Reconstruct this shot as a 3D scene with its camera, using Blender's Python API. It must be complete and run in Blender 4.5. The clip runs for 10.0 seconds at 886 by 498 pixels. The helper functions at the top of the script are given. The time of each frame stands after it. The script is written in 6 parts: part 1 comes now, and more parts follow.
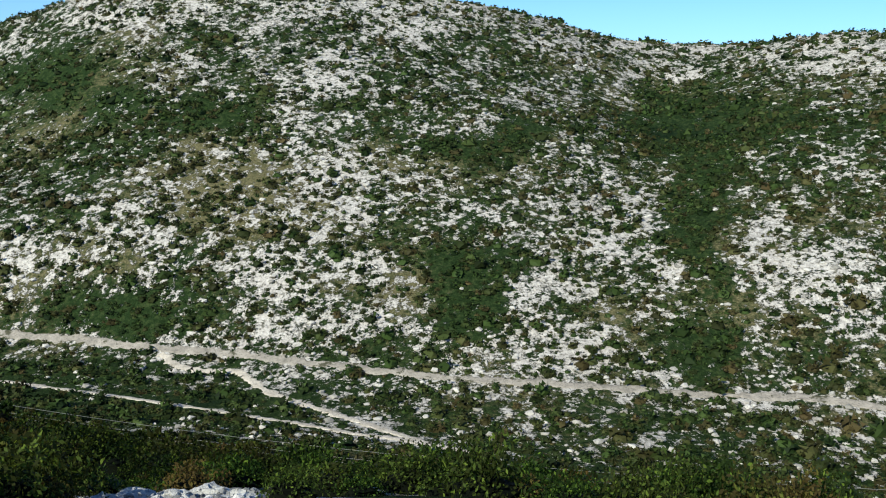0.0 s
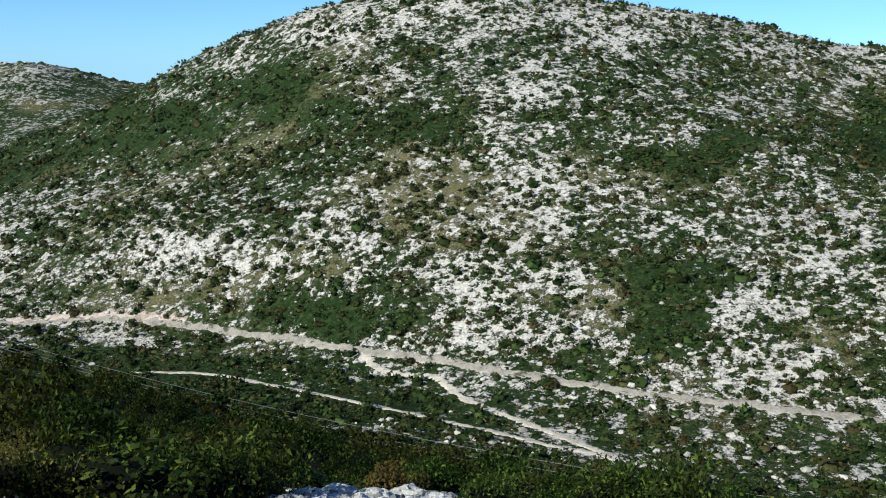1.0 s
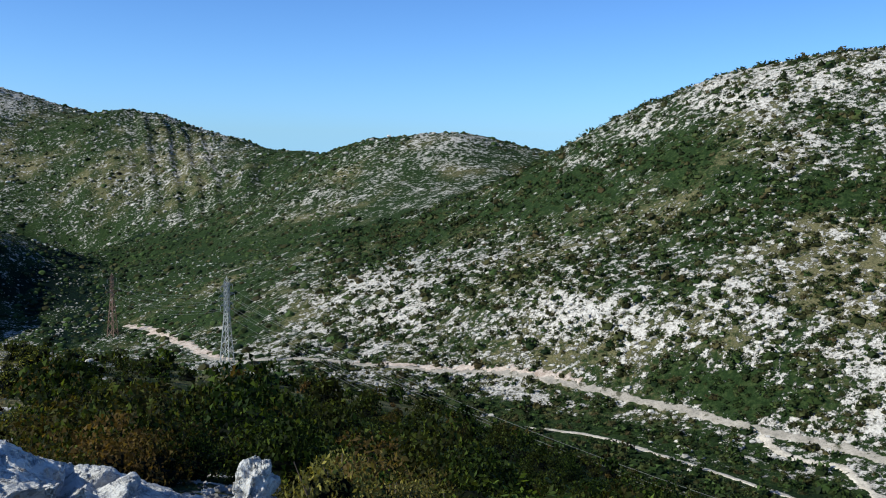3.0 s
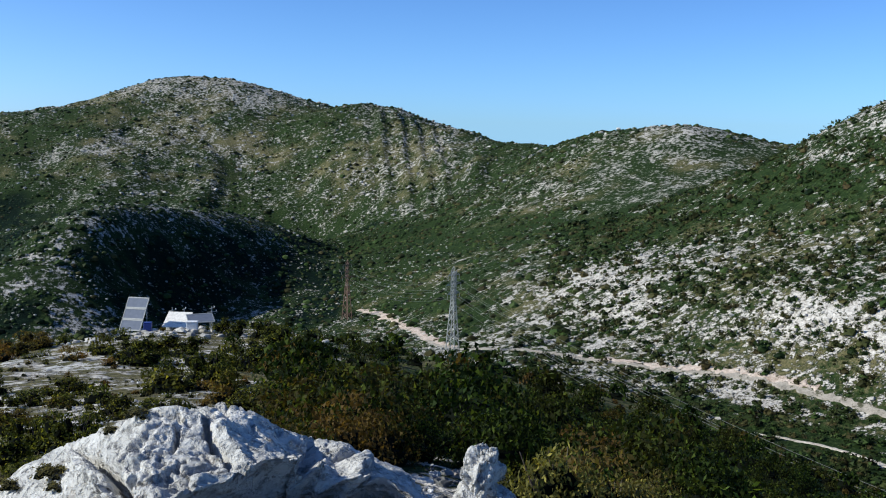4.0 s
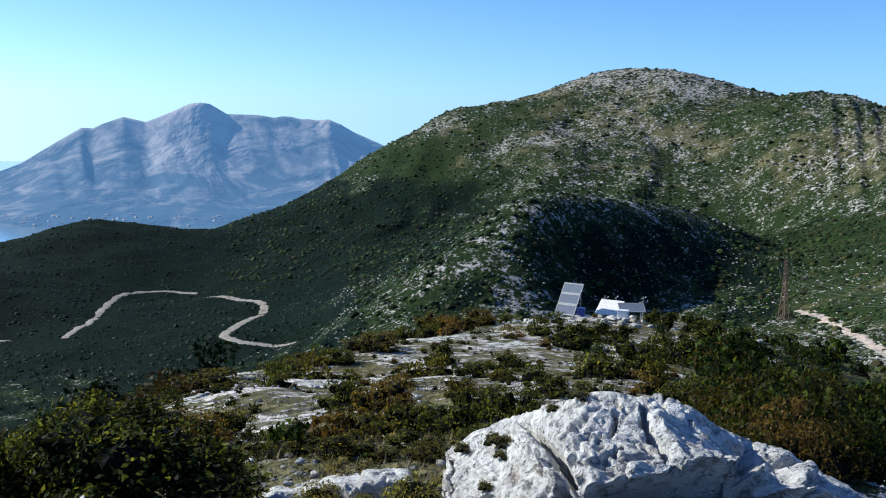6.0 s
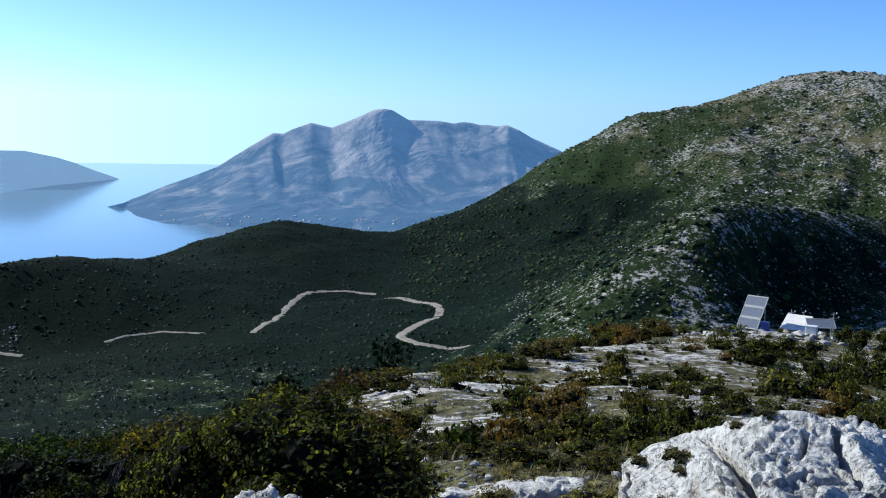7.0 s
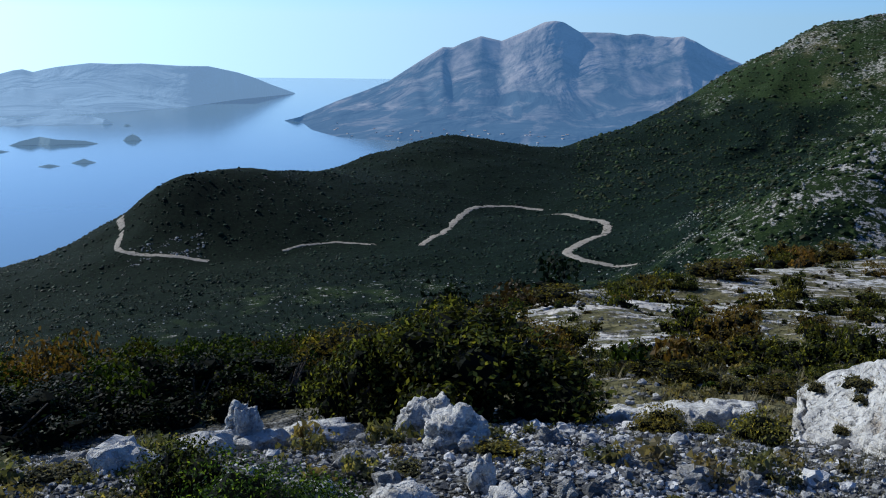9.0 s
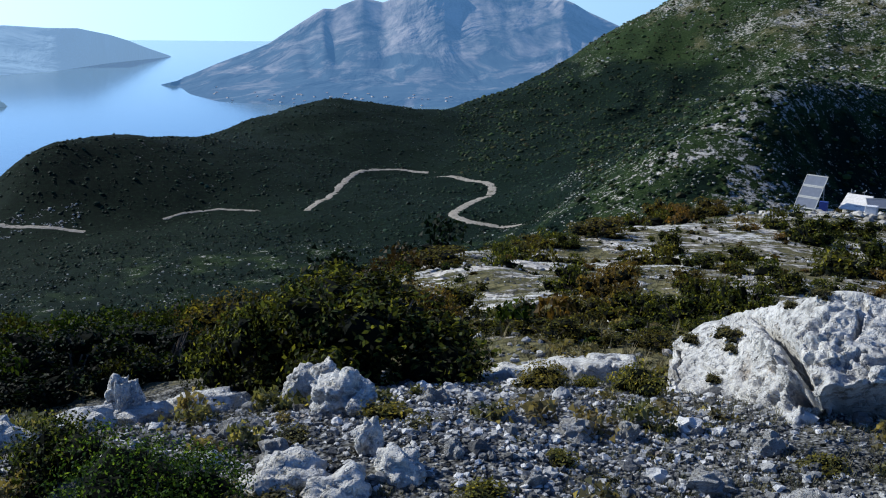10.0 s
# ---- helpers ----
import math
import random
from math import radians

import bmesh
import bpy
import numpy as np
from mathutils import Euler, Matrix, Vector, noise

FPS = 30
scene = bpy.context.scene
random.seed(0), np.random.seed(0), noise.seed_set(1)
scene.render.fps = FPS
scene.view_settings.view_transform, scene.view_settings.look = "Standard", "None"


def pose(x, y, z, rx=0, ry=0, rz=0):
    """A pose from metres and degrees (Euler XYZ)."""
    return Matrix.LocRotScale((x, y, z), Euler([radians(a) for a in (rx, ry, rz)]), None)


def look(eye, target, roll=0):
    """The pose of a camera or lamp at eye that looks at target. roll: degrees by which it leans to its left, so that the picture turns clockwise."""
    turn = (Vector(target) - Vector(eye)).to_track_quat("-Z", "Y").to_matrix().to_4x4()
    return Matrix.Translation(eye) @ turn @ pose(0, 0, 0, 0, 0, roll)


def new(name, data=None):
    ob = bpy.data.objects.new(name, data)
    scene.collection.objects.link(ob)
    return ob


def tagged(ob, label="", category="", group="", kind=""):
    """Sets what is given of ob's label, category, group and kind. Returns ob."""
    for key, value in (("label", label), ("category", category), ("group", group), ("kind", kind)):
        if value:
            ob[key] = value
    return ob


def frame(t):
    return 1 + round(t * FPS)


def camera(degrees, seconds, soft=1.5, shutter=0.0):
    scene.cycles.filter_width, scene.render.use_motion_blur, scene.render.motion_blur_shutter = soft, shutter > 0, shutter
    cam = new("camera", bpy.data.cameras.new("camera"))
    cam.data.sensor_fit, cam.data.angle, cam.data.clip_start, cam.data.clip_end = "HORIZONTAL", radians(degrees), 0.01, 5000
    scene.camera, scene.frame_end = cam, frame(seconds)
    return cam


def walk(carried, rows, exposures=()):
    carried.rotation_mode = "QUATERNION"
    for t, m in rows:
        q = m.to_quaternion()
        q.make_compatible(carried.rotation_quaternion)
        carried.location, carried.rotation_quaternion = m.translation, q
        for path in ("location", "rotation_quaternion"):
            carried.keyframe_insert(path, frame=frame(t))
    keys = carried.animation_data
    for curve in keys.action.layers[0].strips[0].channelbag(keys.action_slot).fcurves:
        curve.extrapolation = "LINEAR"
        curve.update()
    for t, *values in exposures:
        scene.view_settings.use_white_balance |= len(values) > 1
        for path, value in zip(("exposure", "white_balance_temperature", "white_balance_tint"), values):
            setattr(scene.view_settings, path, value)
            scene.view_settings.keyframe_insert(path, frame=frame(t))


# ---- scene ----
# ================= camera and walk =================
cam = camera(49.0, 10.0, soft=1.1)
ARM = 0.14  # the camera is held this far in front of the turning body
# seconds, heading (clockwise from +y), tilt, lean
TURN = [
    (0.0, 88.10, -8.90, 0.99),
    (0.5, 81.53, -8.96, 0.68),
    (1.0, 76.33, -8.45, 0.61),
    (1.5, 71.55, -7.30, 0.80),
    (2.0, 66.38, -6.12, 0.81),
    (2.2, 63.78, -5.66, 0.75),
    (3.3, 49.07, -4.86, 0.91),
    (3.5, 46.49, -4.93, 1.06),
    (4.0, 39.73, -5.49, 1.09),
    (4.5, 33.69, -6.15, 0.95),
    (5.0, 27.57, -6.55, 0.85),
    (5.5, 20.62, -6.65, 0.90),
    (6.0, 14.50, -6.47, 1.03),
    (7.5, -0.00, -6.58, 1.25),
    (8.0, -3.03, -7.75, 1.17),
    (8.5, -4.77, -9.36, 0.94),
    (9.0, -5.72, -11.49, 0.79),
    (9.5, -4.02, -13.87, 0.72),
    (10.0, 1.13, -13.54, 0.89),
]


def aim(az, el, r=1.0):
    a, e = radians(az), radians(el)
    return Vector((math.sin(a) * math.cos(e), math.cos(a) * math.cos(e), math.sin(e))) * r


rows = []
for t, az, el, lean in TURN:
    eye = Vector((ARM * math.sin(radians(az)), ARM * math.cos(radians(az)), 0))
    rows.append((t, look(eye, eye + aim(az, el), lean)))
walk(cam, rows, exposures=[(0.0, 0.2, 6800, 4), (1.5, 0.30, 6650, 5), (2.2, 0.26, 6600, 6), (3.5, 0.15, 6500, 8), (5.5, 0.22, 6550, 9), (6.2, 0.33, 6350, 9), (7.5, 0.0, 6300, 9), (9.0, -0.2, 6250, 10), (10.0, 0.08, 6350, 10)])

# ================= world and sun =================
SUN_AZ, SUN_EL = -58.0, 32.0
world = bpy.data.worlds.new("sky")
scene.world = world
world.use_nodes = True
wn = world.node_tree.nodes
wl = world.node_tree.links
wn.clear()
sky = wn.new("ShaderNodeTexSky")
sky.sky_type = "NISHITA"
sky.sun_disc = False
sky.sun_elevation = radians(SUN_EL)
sky.sun_rotation = radians(SUN_AZ)
sky.altitude = 200
sky.air_density, sky.dust_density, sky.ozone_density = 1.0, 1.0, 2.0
bg = wn.new("ShaderNodeBackground")
bg.inputs["Strength"].default_value = 0.072
wout = wn.new("ShaderNodeOutputWorld")
way = wn.new("ShaderNodeTexCoord")
parts3 = wn.new("ShaderNodeSeparateXYZ")
floor3 = wn.new("ShaderNodeMath")
floor3.operation = "MAXIMUM"
floor3.inputs[1].default_value = 0.035
join3 = wn.new("ShaderNodeCombineXYZ")
wl.new(way.outputs["Generated"], parts3.inputs[0])
wl.new(parts3.outputs[2], floor3.inputs[0])
wl.new(parts3.outputs[0], join3.inputs[0])
wl.new(parts3.outputs[1], join3.inputs[1])
wl.new(floor3.outputs[0], join3.inputs[2])
wl.new(join3.outputs[0], sky.inputs["Vector"])
cool = wn.new("ShaderNodeMix")
cool.data_type, cool.blend_type = "RGBA", "MULTIPLY"
cool.inputs[0].default_value = 1.0
cool.inputs[7].default_value = (0.53, 0.905, 1.55, 1)
wl.new(sky.outputs[0], cool.inputs[6])
# haze brightens the sky towards the horizon all round
glow = wn.new("ShaderNodeMath")
glow.operation = "MULTIPLY"
glow.inputs[1].default_value = -6.0
power = wn.new("ShaderNodeMath")
power.operation = "EXPONENT"
gain = wn.new("ShaderNodeMath")
gain.operation = "MULTIPLY_ADD"
gain.inputs[1].default_value = 1.15
gain.inputs[2].default_value = 1.0
wl.new(floor3.outputs[0], glow.inputs[0])
wl.new(glow.outputs[0], power.inputs[0])
wl.new(power.outputs[0], gain.inputs[0])
hazy = wn.new("ShaderNodeVectorMath")
hazy.operation = "SCALE"
wl.new(cool.outputs[2], hazy.inputs[0])
wl.new(gain.outputs[0], hazy.inputs["Scale"])
# whiter haze low over the sea on the sunward side
toward = wn.new("ShaderNodeVectorMath")
toward.operation = "DOT_PRODUCT"
toward.inputs[1].default_value = (math.sin(radians(SUN_AZ)), math.cos(radians(SUN_AZ)), 0)
wl.new(way.outputs["Generated"], toward.inputs[0])
sunward = wn.new("ShaderNodeMath")
sunward.operation = "MAXIMUM"
sunward.inputs[1].default_value = 0.0
wl.new(toward.outputs["Value"], sunward.inputs[0])
low = wn.new("ShaderNodeMath")
low.operation = "MULTIPLY"
wl.new(power.outputs[0], low.inputs[0])
wl.new(power.outputs[0], low.inputs[1])
veil = wn.new("ShaderNodeMath")
veil.operation = "MULTIPLY"
wl.new(low.outputs[0], veil.inputs[0])
wl.new(sunward.outputs[0], veil.inputs[1])
white = wn.new("ShaderNodeVectorMath")
white.operation = "SCALE"
white.inputs[0].default_value = (2.5, 1.5, 2.1)
wl.new(veil.outputs[0], white.inputs["Scale"])
both = wn.new("ShaderNodeVectorMath")
both.operation = "ADD"
wl.new(hazy.outputs[0], both.inputs[0])
wl.new(white.outputs[0], both.inputs[1])
wl.new(both.outputs[0], bg.inputs["Color"])
wl.new(bg.outputs[0], wout.inputs["Surface"])
sun_data = bpy.data.lights.new("sun", "SUN")
sun_data.energy = 5.0
sun_data.angle = radians(0.55)
sun_data.color = (0.98, 0.97, 0.89)
sun = new("sun", sun_data)
sun.matrix_world = look(aim(SUN_AZ, SUN_EL, 50), (0, 0, 0))

# ================= material helpers =================


def material(name, rough=0.9, metal=0.0, spec=0.04):
    m = bpy.data.materials.new(name)
    m.use_nodes = True
    nt = m.node_tree
    b = nt.nodes["Principled BSDF"]
    b.inputs["Roughness"].default_value = rough
    b.inputs["Metallic"].default_value = metal
    b.inputs["Specular IOR Level"].default_value = spec
    return m, nt, b


def noise_tex(nt, scale, detail=4.0, rough=0.6, vec=None, dist=0.0):
    n = nt.nodes.new("ShaderNodeTexNoise")
    n.inputs["Scale"].default_value = scale
    n.inputs["Detail"].default_value = detail
    n.inputs["Roughness"].default_value = rough
    n.inputs["Distortion"].default_value = dist
    if vec is not None:
        nt.links.new(vec, n.inputs["Vector"])
    return n.outputs["Fac"]


def ramp(nt, fac, stops):
    n = nt.nodes.new("ShaderNodeValToRGB")
    el = n.color_ramp.elements
    while len(el) < len(stops):
        el.new(0.5)
    for e, (p, c) in zip(el, stops):
        e.position = p
        e.color = (*c, 1) if len(c) == 3 else c
    nt.links.new(fac, n.inputs["Fac"])
    return n.outputs["Color"]


def mix(nt, fac, a, b, mode="MIX"):
    n = nt.nodes.new("ShaderNodeMix")
    n.data_type = "RGBA"
    n.blend_type = mode
    for sock, v in ((n.inputs[0], fac), (n.inputs[6], a), (n.inputs[7], b)):
        if isinstance(v, (int, float)):
            sock.default_value = v
        elif isinstance(v, tuple):
            sock.default_value = (*v, 1)
        else:
            nt.links.new(v, sock)
    return n.outputs[2]


def maths(nt, op, a, b=0.0, clamp=False):
    n = nt.nodes.new("ShaderNodeMath")
    n.operation = op
    n.use_clamp = clamp
    for sock, v in zip(n.inputs, (a, b)):
        if isinstance(v, (int, float)):
            sock.default_value = v
        else:
            nt.links.new(v, sock)
    return n.outputs[0]


def step_up(nt, v, lo, hi):
    n = nt.nodes.new("ShaderNodeMapRange")
    n.interpolation_type = "SMOOTHSTEP"
    nt.links.new(v, n.inputs["Value"])
    n.inputs["From Min"].default_value = lo
    n.inputs["From Max"].default_value = hi
    return n.outputs["Result"]


def bump(nt, b, height, strength=0.5, dist=0.05):
    n = nt.nodes.new("ShaderNodeBump")
    n.inputs["Strength"].default_value = strength
    n.inputs["Distance"].default_value = dist
    nt.links.new(height, n.inputs["Height"])
    nt.links.new(n.outputs["Normal"], b.inputs["Normal"])


def attr(nt, name):
    n = nt.nodes.new("ShaderNodeAttribute")
    n.attribute_name = name
    return n


def place(nt):
    return nt.nodes.new("ShaderNodeNewGeometry").outputs["Position"]


# ================= the lie of the land =================
SEA = -140.0


def height(r, el):
    return r * math.tan(radians(el))


# Landforms as (heading, distance, angle above the eye's level), each a line along a crest, foot, track or edge.
LAND = {}
LAND["stand"] = [(-135, 1.3, -51), (-40, 1.3, -51), (40, 1.3, -51), (120, 1.3, -51), (225, 1.3, -51)]
LAND["stand_rim"] = [(-135, 2.4, -34), (-40, 2.4, -34), (40, 2.4, -34), (120, 2.4, -34), (225, 2.4, -34)]
LAND["near"] = [(-135, 4, -24), (-40, 4, -23.2), (-10, 4, -22.6), (30, 4, -22.4), (60, 4, -23.5), (120, 4, -24.6), (225, 4, -24)]
LAND["shoulder"] = [(-135, 8, -18), (-60, 8, -18.5), (-30, 7.5, -18.3), (-8, 7.5, -18.6), (12, 8, -17.8), (25, 8, -16.8), (40, 8, -18.0),
    (50, 8, -20), (65, 8, -22), (90, 8, -22.6), (120, 8, -22.6), (225, 8, -18)]
LAND["upper_slope"] = [(-135, 20, -15), (-60, 20, -17), (-30, 16, -18), (-12, 16, -17.3), (2, 14, -16.5), (12, 14, -16), (25, 20, -14.4),
    (40, 20, -16.4), (52, 20, -18.6), (65, 20, -21.8), (90, 20, -24), (120, 20, -24), (225, 20, -15)]
LAND["brow"] = [(-60, 45, -17.5), (-30, 40, -18.6), (-13, 30, -17.5), (-6, 28, -15.8), (0, 32, -14.2), (3, 24, -14.2), (6, 42, -13.2), (11, 55, -12.1),
    (17, 70, -11.0), (22, 77, -10.4), (28, 88, -10.0), (32, 88, -11.0), (37, 88, -12.2), (41, 88, -12.8), (48, 85, -13.6),
    (54, 80, -14.8), (59, 75, -16.2), (65, 70, -18.3), (71, 65, -20.3), (81, 60, -22.4), (90, 58, -23.8), (120, 55, -24)]
LAND["far_side"] = [(-60, 120, -17.5), (-30, 110, -18.8), (-10, 90, -18.6), (0, 80, -17.2), (8, 110, -15.8), (16, 130, -14.2), (24, 140, -13), (32, 140, -13.6),
    (40, 140, -15.4), (50, 130, -17.6), (60, 115, -20), (72, 105, -22.6), (85, 100, -24.3), (95, 98, -25), (120, 95, -25)]
LAND["valley_left"] = [(-60, 300, -19), (-35, 300, -18.2), (-15, 300, -17.8), (0, 280, -17.2), (8, 260, -15.6), (14, 270, -13.2), (22, 280, -12), (30, 290, -11.7)]
LAND["valley_left_floor"] = [(-60, 480, -16), (-32, 470, -15), (-26, 450, -14.2), (-15, 420, -13.9), (-4, 400, -13.9), (4, 370, -14), (9, 360, -12.4)]
LAND["coast_road"] = [(-24.4, 600, -9.75), (-24.3, 575, -10.5), (-24.6, 545, -11.1), (-23.6, 530, -11.5), (-19.6, 510, -11.95), (-15.3, 520, -11.45), (-12.6, 530, -11.15), (-9.6, 520, -11.3),
    (-7.05, 505, -11.15), (-5.5, 550, -10.3), (-4.5, 605, -9.45), (-3.5, 630, -9.1), (-1.7, 645, -8.8), (0.2, 640, -8.85), (0.8, 625, -9.2), (2.0, 600, -9.35), (3.5, 580, -9.55), (4.0, 560, -9.85), (3.5, 530, -10.35), (2.2, 490, -11.15), (1.7, 465, -11.6), (2.6, 450, -12.05), (4.1, 444, -12.15), (5.8, 440, -12.2)]
LAND["cape"] = [(-60, 590, -12.4), (-40, 595, -12.2), (-31, 600, -11.95), (-28.8, 603, -11.8), (-27.2, 605, -10.95), (-25.6, 605, -10.15), (-24.7, 608, -9.8), (-23.95, 592, -9.0), (-22.5, 582, -8.15), (-20.6, 592, -7.2), (-18.9, 620, -6.75),
    (-16.1, 680, -6.92), (-12.9, 730, -7.0), (-10.3, 790, -6.05), (-6.6, 850, -5.0), (-4.3, 860, -4.95), (-2.0, 870, -5.25), (0.7, 900, -5.6)]
LAND["cape_back"] = [(-60, 700, -12.6), (-31, 700, -12.4), (-24, 760, -11), (-18, 830, -10), (-12, 900, -9.5), (-6, 1000, -8.2), (-1, 1040, -7.6)]
LAND["spur_crest"] = [(10.6, 385, -10.0), (13.7, 405, -7.1), (16.5, 420, -5.5), (20.4, 440, -3.9), (22.0, 465, -3.5), (23.8, 510, -3.3), (27.7, 595, -3.6), (31.1, 650, -4.6), (33.1, 640, -6.3)]
LAND["spur_back"] = [(8, 490, -9.6), (12, 520, -8.0), (17, 590, -5.9), (21, 660, -4.4), (26, 740, -4.1), (30, 780, -4.6), (33, 760, -5.2)]
LAND["spur_flank"] = [(19.5, 392, -8.3), (23, 420, -8.8), (26, 455, -8.6), (29, 490, -8.0), (32, 530, -7.2)]
LAND["spur_upper"] = [(20.2, 418, -6.0), (23.5, 460, -5.8), (27.2, 515, -5.6), (30.6, 560, -5.8)]
LAND["spur_foot"] = [(14, 330, -11.3), (18, 348, -11.0), (24, 390, -10.6), (30, 430, -9.6), (34, 450, -9.0)]
LAND["road_right"] = [(34.8, 430, -9.35), (36.5, 400, -9.65), (37.9, 340, -10.45), (40.6, 285, -11.2), (44.6, 270, -11.3), (47.9, 258, -11.6), (52.6, 245, -11.95),
    (57, 236, -12.1), (61.3, 226, -12.7), (66.6, 211, -13.6), (72, 197, -14.5), (76, 190, -15), (81, 180, -15.7), (87.7, 172, -16.4),
    (94.3, 168, -16.6), (103, 168, -16.5), (114, 172, -16.2), (140, 180, -16)]
LAND["valley_floor"] = [(38, 250, -12.6), (45, 220, -13.2), (53, 200, -14.9), (60.6, 180, -16.4), (71, 160, -18.2), (81, 145, -20), (89, 135, -21.2), (100, 130, -21.6), (130, 130, -21.6)]
LAND["hill_low"] = [(38, 460, -7.2), (44, 370, -7.0), (52, 300, -7.0), (60, 258, -7.2), (70, 235, -7.3), (80, 222, -7.8), (90, 214, -8.4), (100, 212, -9), (110, 210, -8.4), (130, 210, -8.4)]
LAND["hill_mid"] = [(46, 500, -3.8), (54, 400, -3.0), (62, 325, -2.2), (70, 292, -0.2), (80, 285, 0.4), (90, 280, -0.4), (97, 285, -1.4), (101, 295, -2.4), (106, 280, -1.6), (115, 270, -1.0), (130, 270, -1)]
LAND["hill_crest"] = [(59, 430, 0.8), (61.3, 415, 2.0), (64.6, 395, 3.6), (67.9, 380, 4.95), (71.1, 372, 5.5), (74.3, 368, 6.1), (80, 366, 6.6), (83.6, 368, 6.1),
    (88.4, 374, 5.35), (91.6, 380, 5.0), (95.5, 390, 4.0), (98.4, 400, 3.3), (101.6, 410, 3.0), (104.9, 390, 3.15), (109, 372, 3.6), (112.6, 362, 3.5), (135, 350, 3.5)]
LAND["hill_back"] = [(61, 520, -1), (66, 490, 1.0), (72, 470, 2.8), (80, 470, 3.4), (90, 490, 2.2), (101, 520, 0.8), (112, 470, 1.0), (135, 450, 1.0)]
LAND["hill2_crest"] = [(59, 660, 0.95), (56.7, 640, 1.5), (53.5, 625, 2.0), (49.9, 640, 1.55), (47.8, 660, 1.05), (46.3, 680, 0.7)]
LAND["hill2_back"] = [(59, 840, -0.4), (53.5, 800, 0.4), (48, 850, -0.6)]
LAND["mountain_crest"] = [(46.3, 760, 0.65), (42.6, 850, 1.0), (39.6, 910, 1.7), (36.9, 950, 2.5), (35.6, 965, 2.95), (34.9, 970, 3.1), (34.2, 985, 2.9), (33.3, 1010, 2.5), (32.2, 1040, 2.85), (31, 1070, 3.2),
    (28.3, 1110, 3.9), (26.4, 1130, 4.2), (24.1, 1130, 4.2), (22.6, 1120, 3.8), (21.6, 1110, 3.3), (19.7, 1100, 2.4), (18.9, 1098, 2.3), (17.8, 1095, 2.4), (17.2, 1094, 2.1), (16.9, 1094, 1.85),
    (15.5, 1090, 1.9), (13.9, 1080, 1.1), (12.1, 1070, 0.1), (10.8, 1060, -0.5), (8.4, 1040, -2.4), (5.8, 1010, -3.8), (3.2, 980, -4.7), (1.8, 950, -5.3)]
LAND["mountain_back"] = [(46.3, 1000, -1), (39.6, 1150, 0), (34.8, 1250, 1.0), (28.3, 1400, 1.8), (24.1, 1420, 1.8), (18, 1400, 0), (12, 1380, -2.2), (8, 1350, -4.3), (3, 1250, -5.9), (-1, 1150, -6.6)]
LAND["mountain_mid"] = [(41, 715, -2.3), (36.5, 770, -2.3), (34, 830, -0.9), (28, 900, -0.9), (23, 890, -1.0), (18, 870, -2.2), (13, 850, -3.6), (9, 830, -4.9), (5, 790, -6.2), (2, 750, -7.0)]
LAND["gully"] = [(40.5, 650, -3.4), (37, 645, -4.6), (34.6, 635, -6.1)]
LAND["sea_bed"] = [(-60, 1000, -10), (-30, 1000, -9), (-20, 1150, -8.4), (-12, 1200, -7.8), (-4, 1350, -7), (3, 1600, -6), (10, 2100, -4.6), (20, 2600, -2.5), (46, 1700, -2), (60, 1300, -2), (80, 1000, -1), (110, 900, -1), (140, 900, -1)]
LAND["far_bed"] = [(-60, 2000, -4.7), (-10, 2000, -4.7), (5, 2300, -4.2), (20, 3500, -2.8), (80, 2500, -2.4), (140, 2500, -2.4)]
LAND["edge"] = [(-135, 4900, -1.9), (-60, 4900, -1.9), (0, 4900, -1.9), (60, 4900, -1.9), (140, 4900, -1.9), (225, 4900, -1.9)]
LAND["behind_near"] = [(-135, 60, -14), (-95, 60, -15)]
LAND["behind_mid"] = [(-135, 300, -13), (-95, 300, -15)]
LAND["behind_far"] = [(-135, 1000, -8), (-95, 1000, -9)]
LAND["beside_near"] = [(165, 60, -16), (225, 60, -14)]
LAND["beside_mid"] = [(165, 250, -10), (225, 300, -13)]
LAND["beside_far"] = [(165, 800, -2), (225, 1000, -8)]


def resample(line, gap=0.05):
    """Points along a landform line, in (radians, log distance), closer than gap."""
    out = []
    for (a0, r0, e0), (a1, r1, e1) in zip(line, line[1:]):
        d = math.hypot(radians(a1 - a0), math.log(r1 / r0))
        n = min(6, max(1, int(d / gap)))
        for i in range(n):
            k = i / n
            out.append((radians(a0 + (a1 - a0) * k), math.log(r0) + (math.log(r1) - math.log(r0)) * k, e0 + (e1 - e0) * k))
    a, r, e = line[-1]
    out.append((radians(a), math.log(r), e))
    return out


def between(one, two, lo, hi, parts=3):
    """Lines that part the slope between two landform lines evenly."""
    a = np.arange(lo, hi + 0.1, 3.0)
    r0, e0 = (np.interp(a, [p[0] for p in one], [v(p) for p in one]) for v in (lambda p: math.log(p[1]), lambda p: p[2]))
    r1, e1 = (np.interp(a, [p[0] for p in two], [v(p) for p in two]) for v in (lambda p: math.log(p[1]), lambda p: p[2]))
    return [(radians(q), r0[i] + (r1[i] - r0[i]) * k / parts, e0[i] + (e1[i] - e0[i]) * k / parts) for k in range(1, parts) for i, q in enumerate(a)]


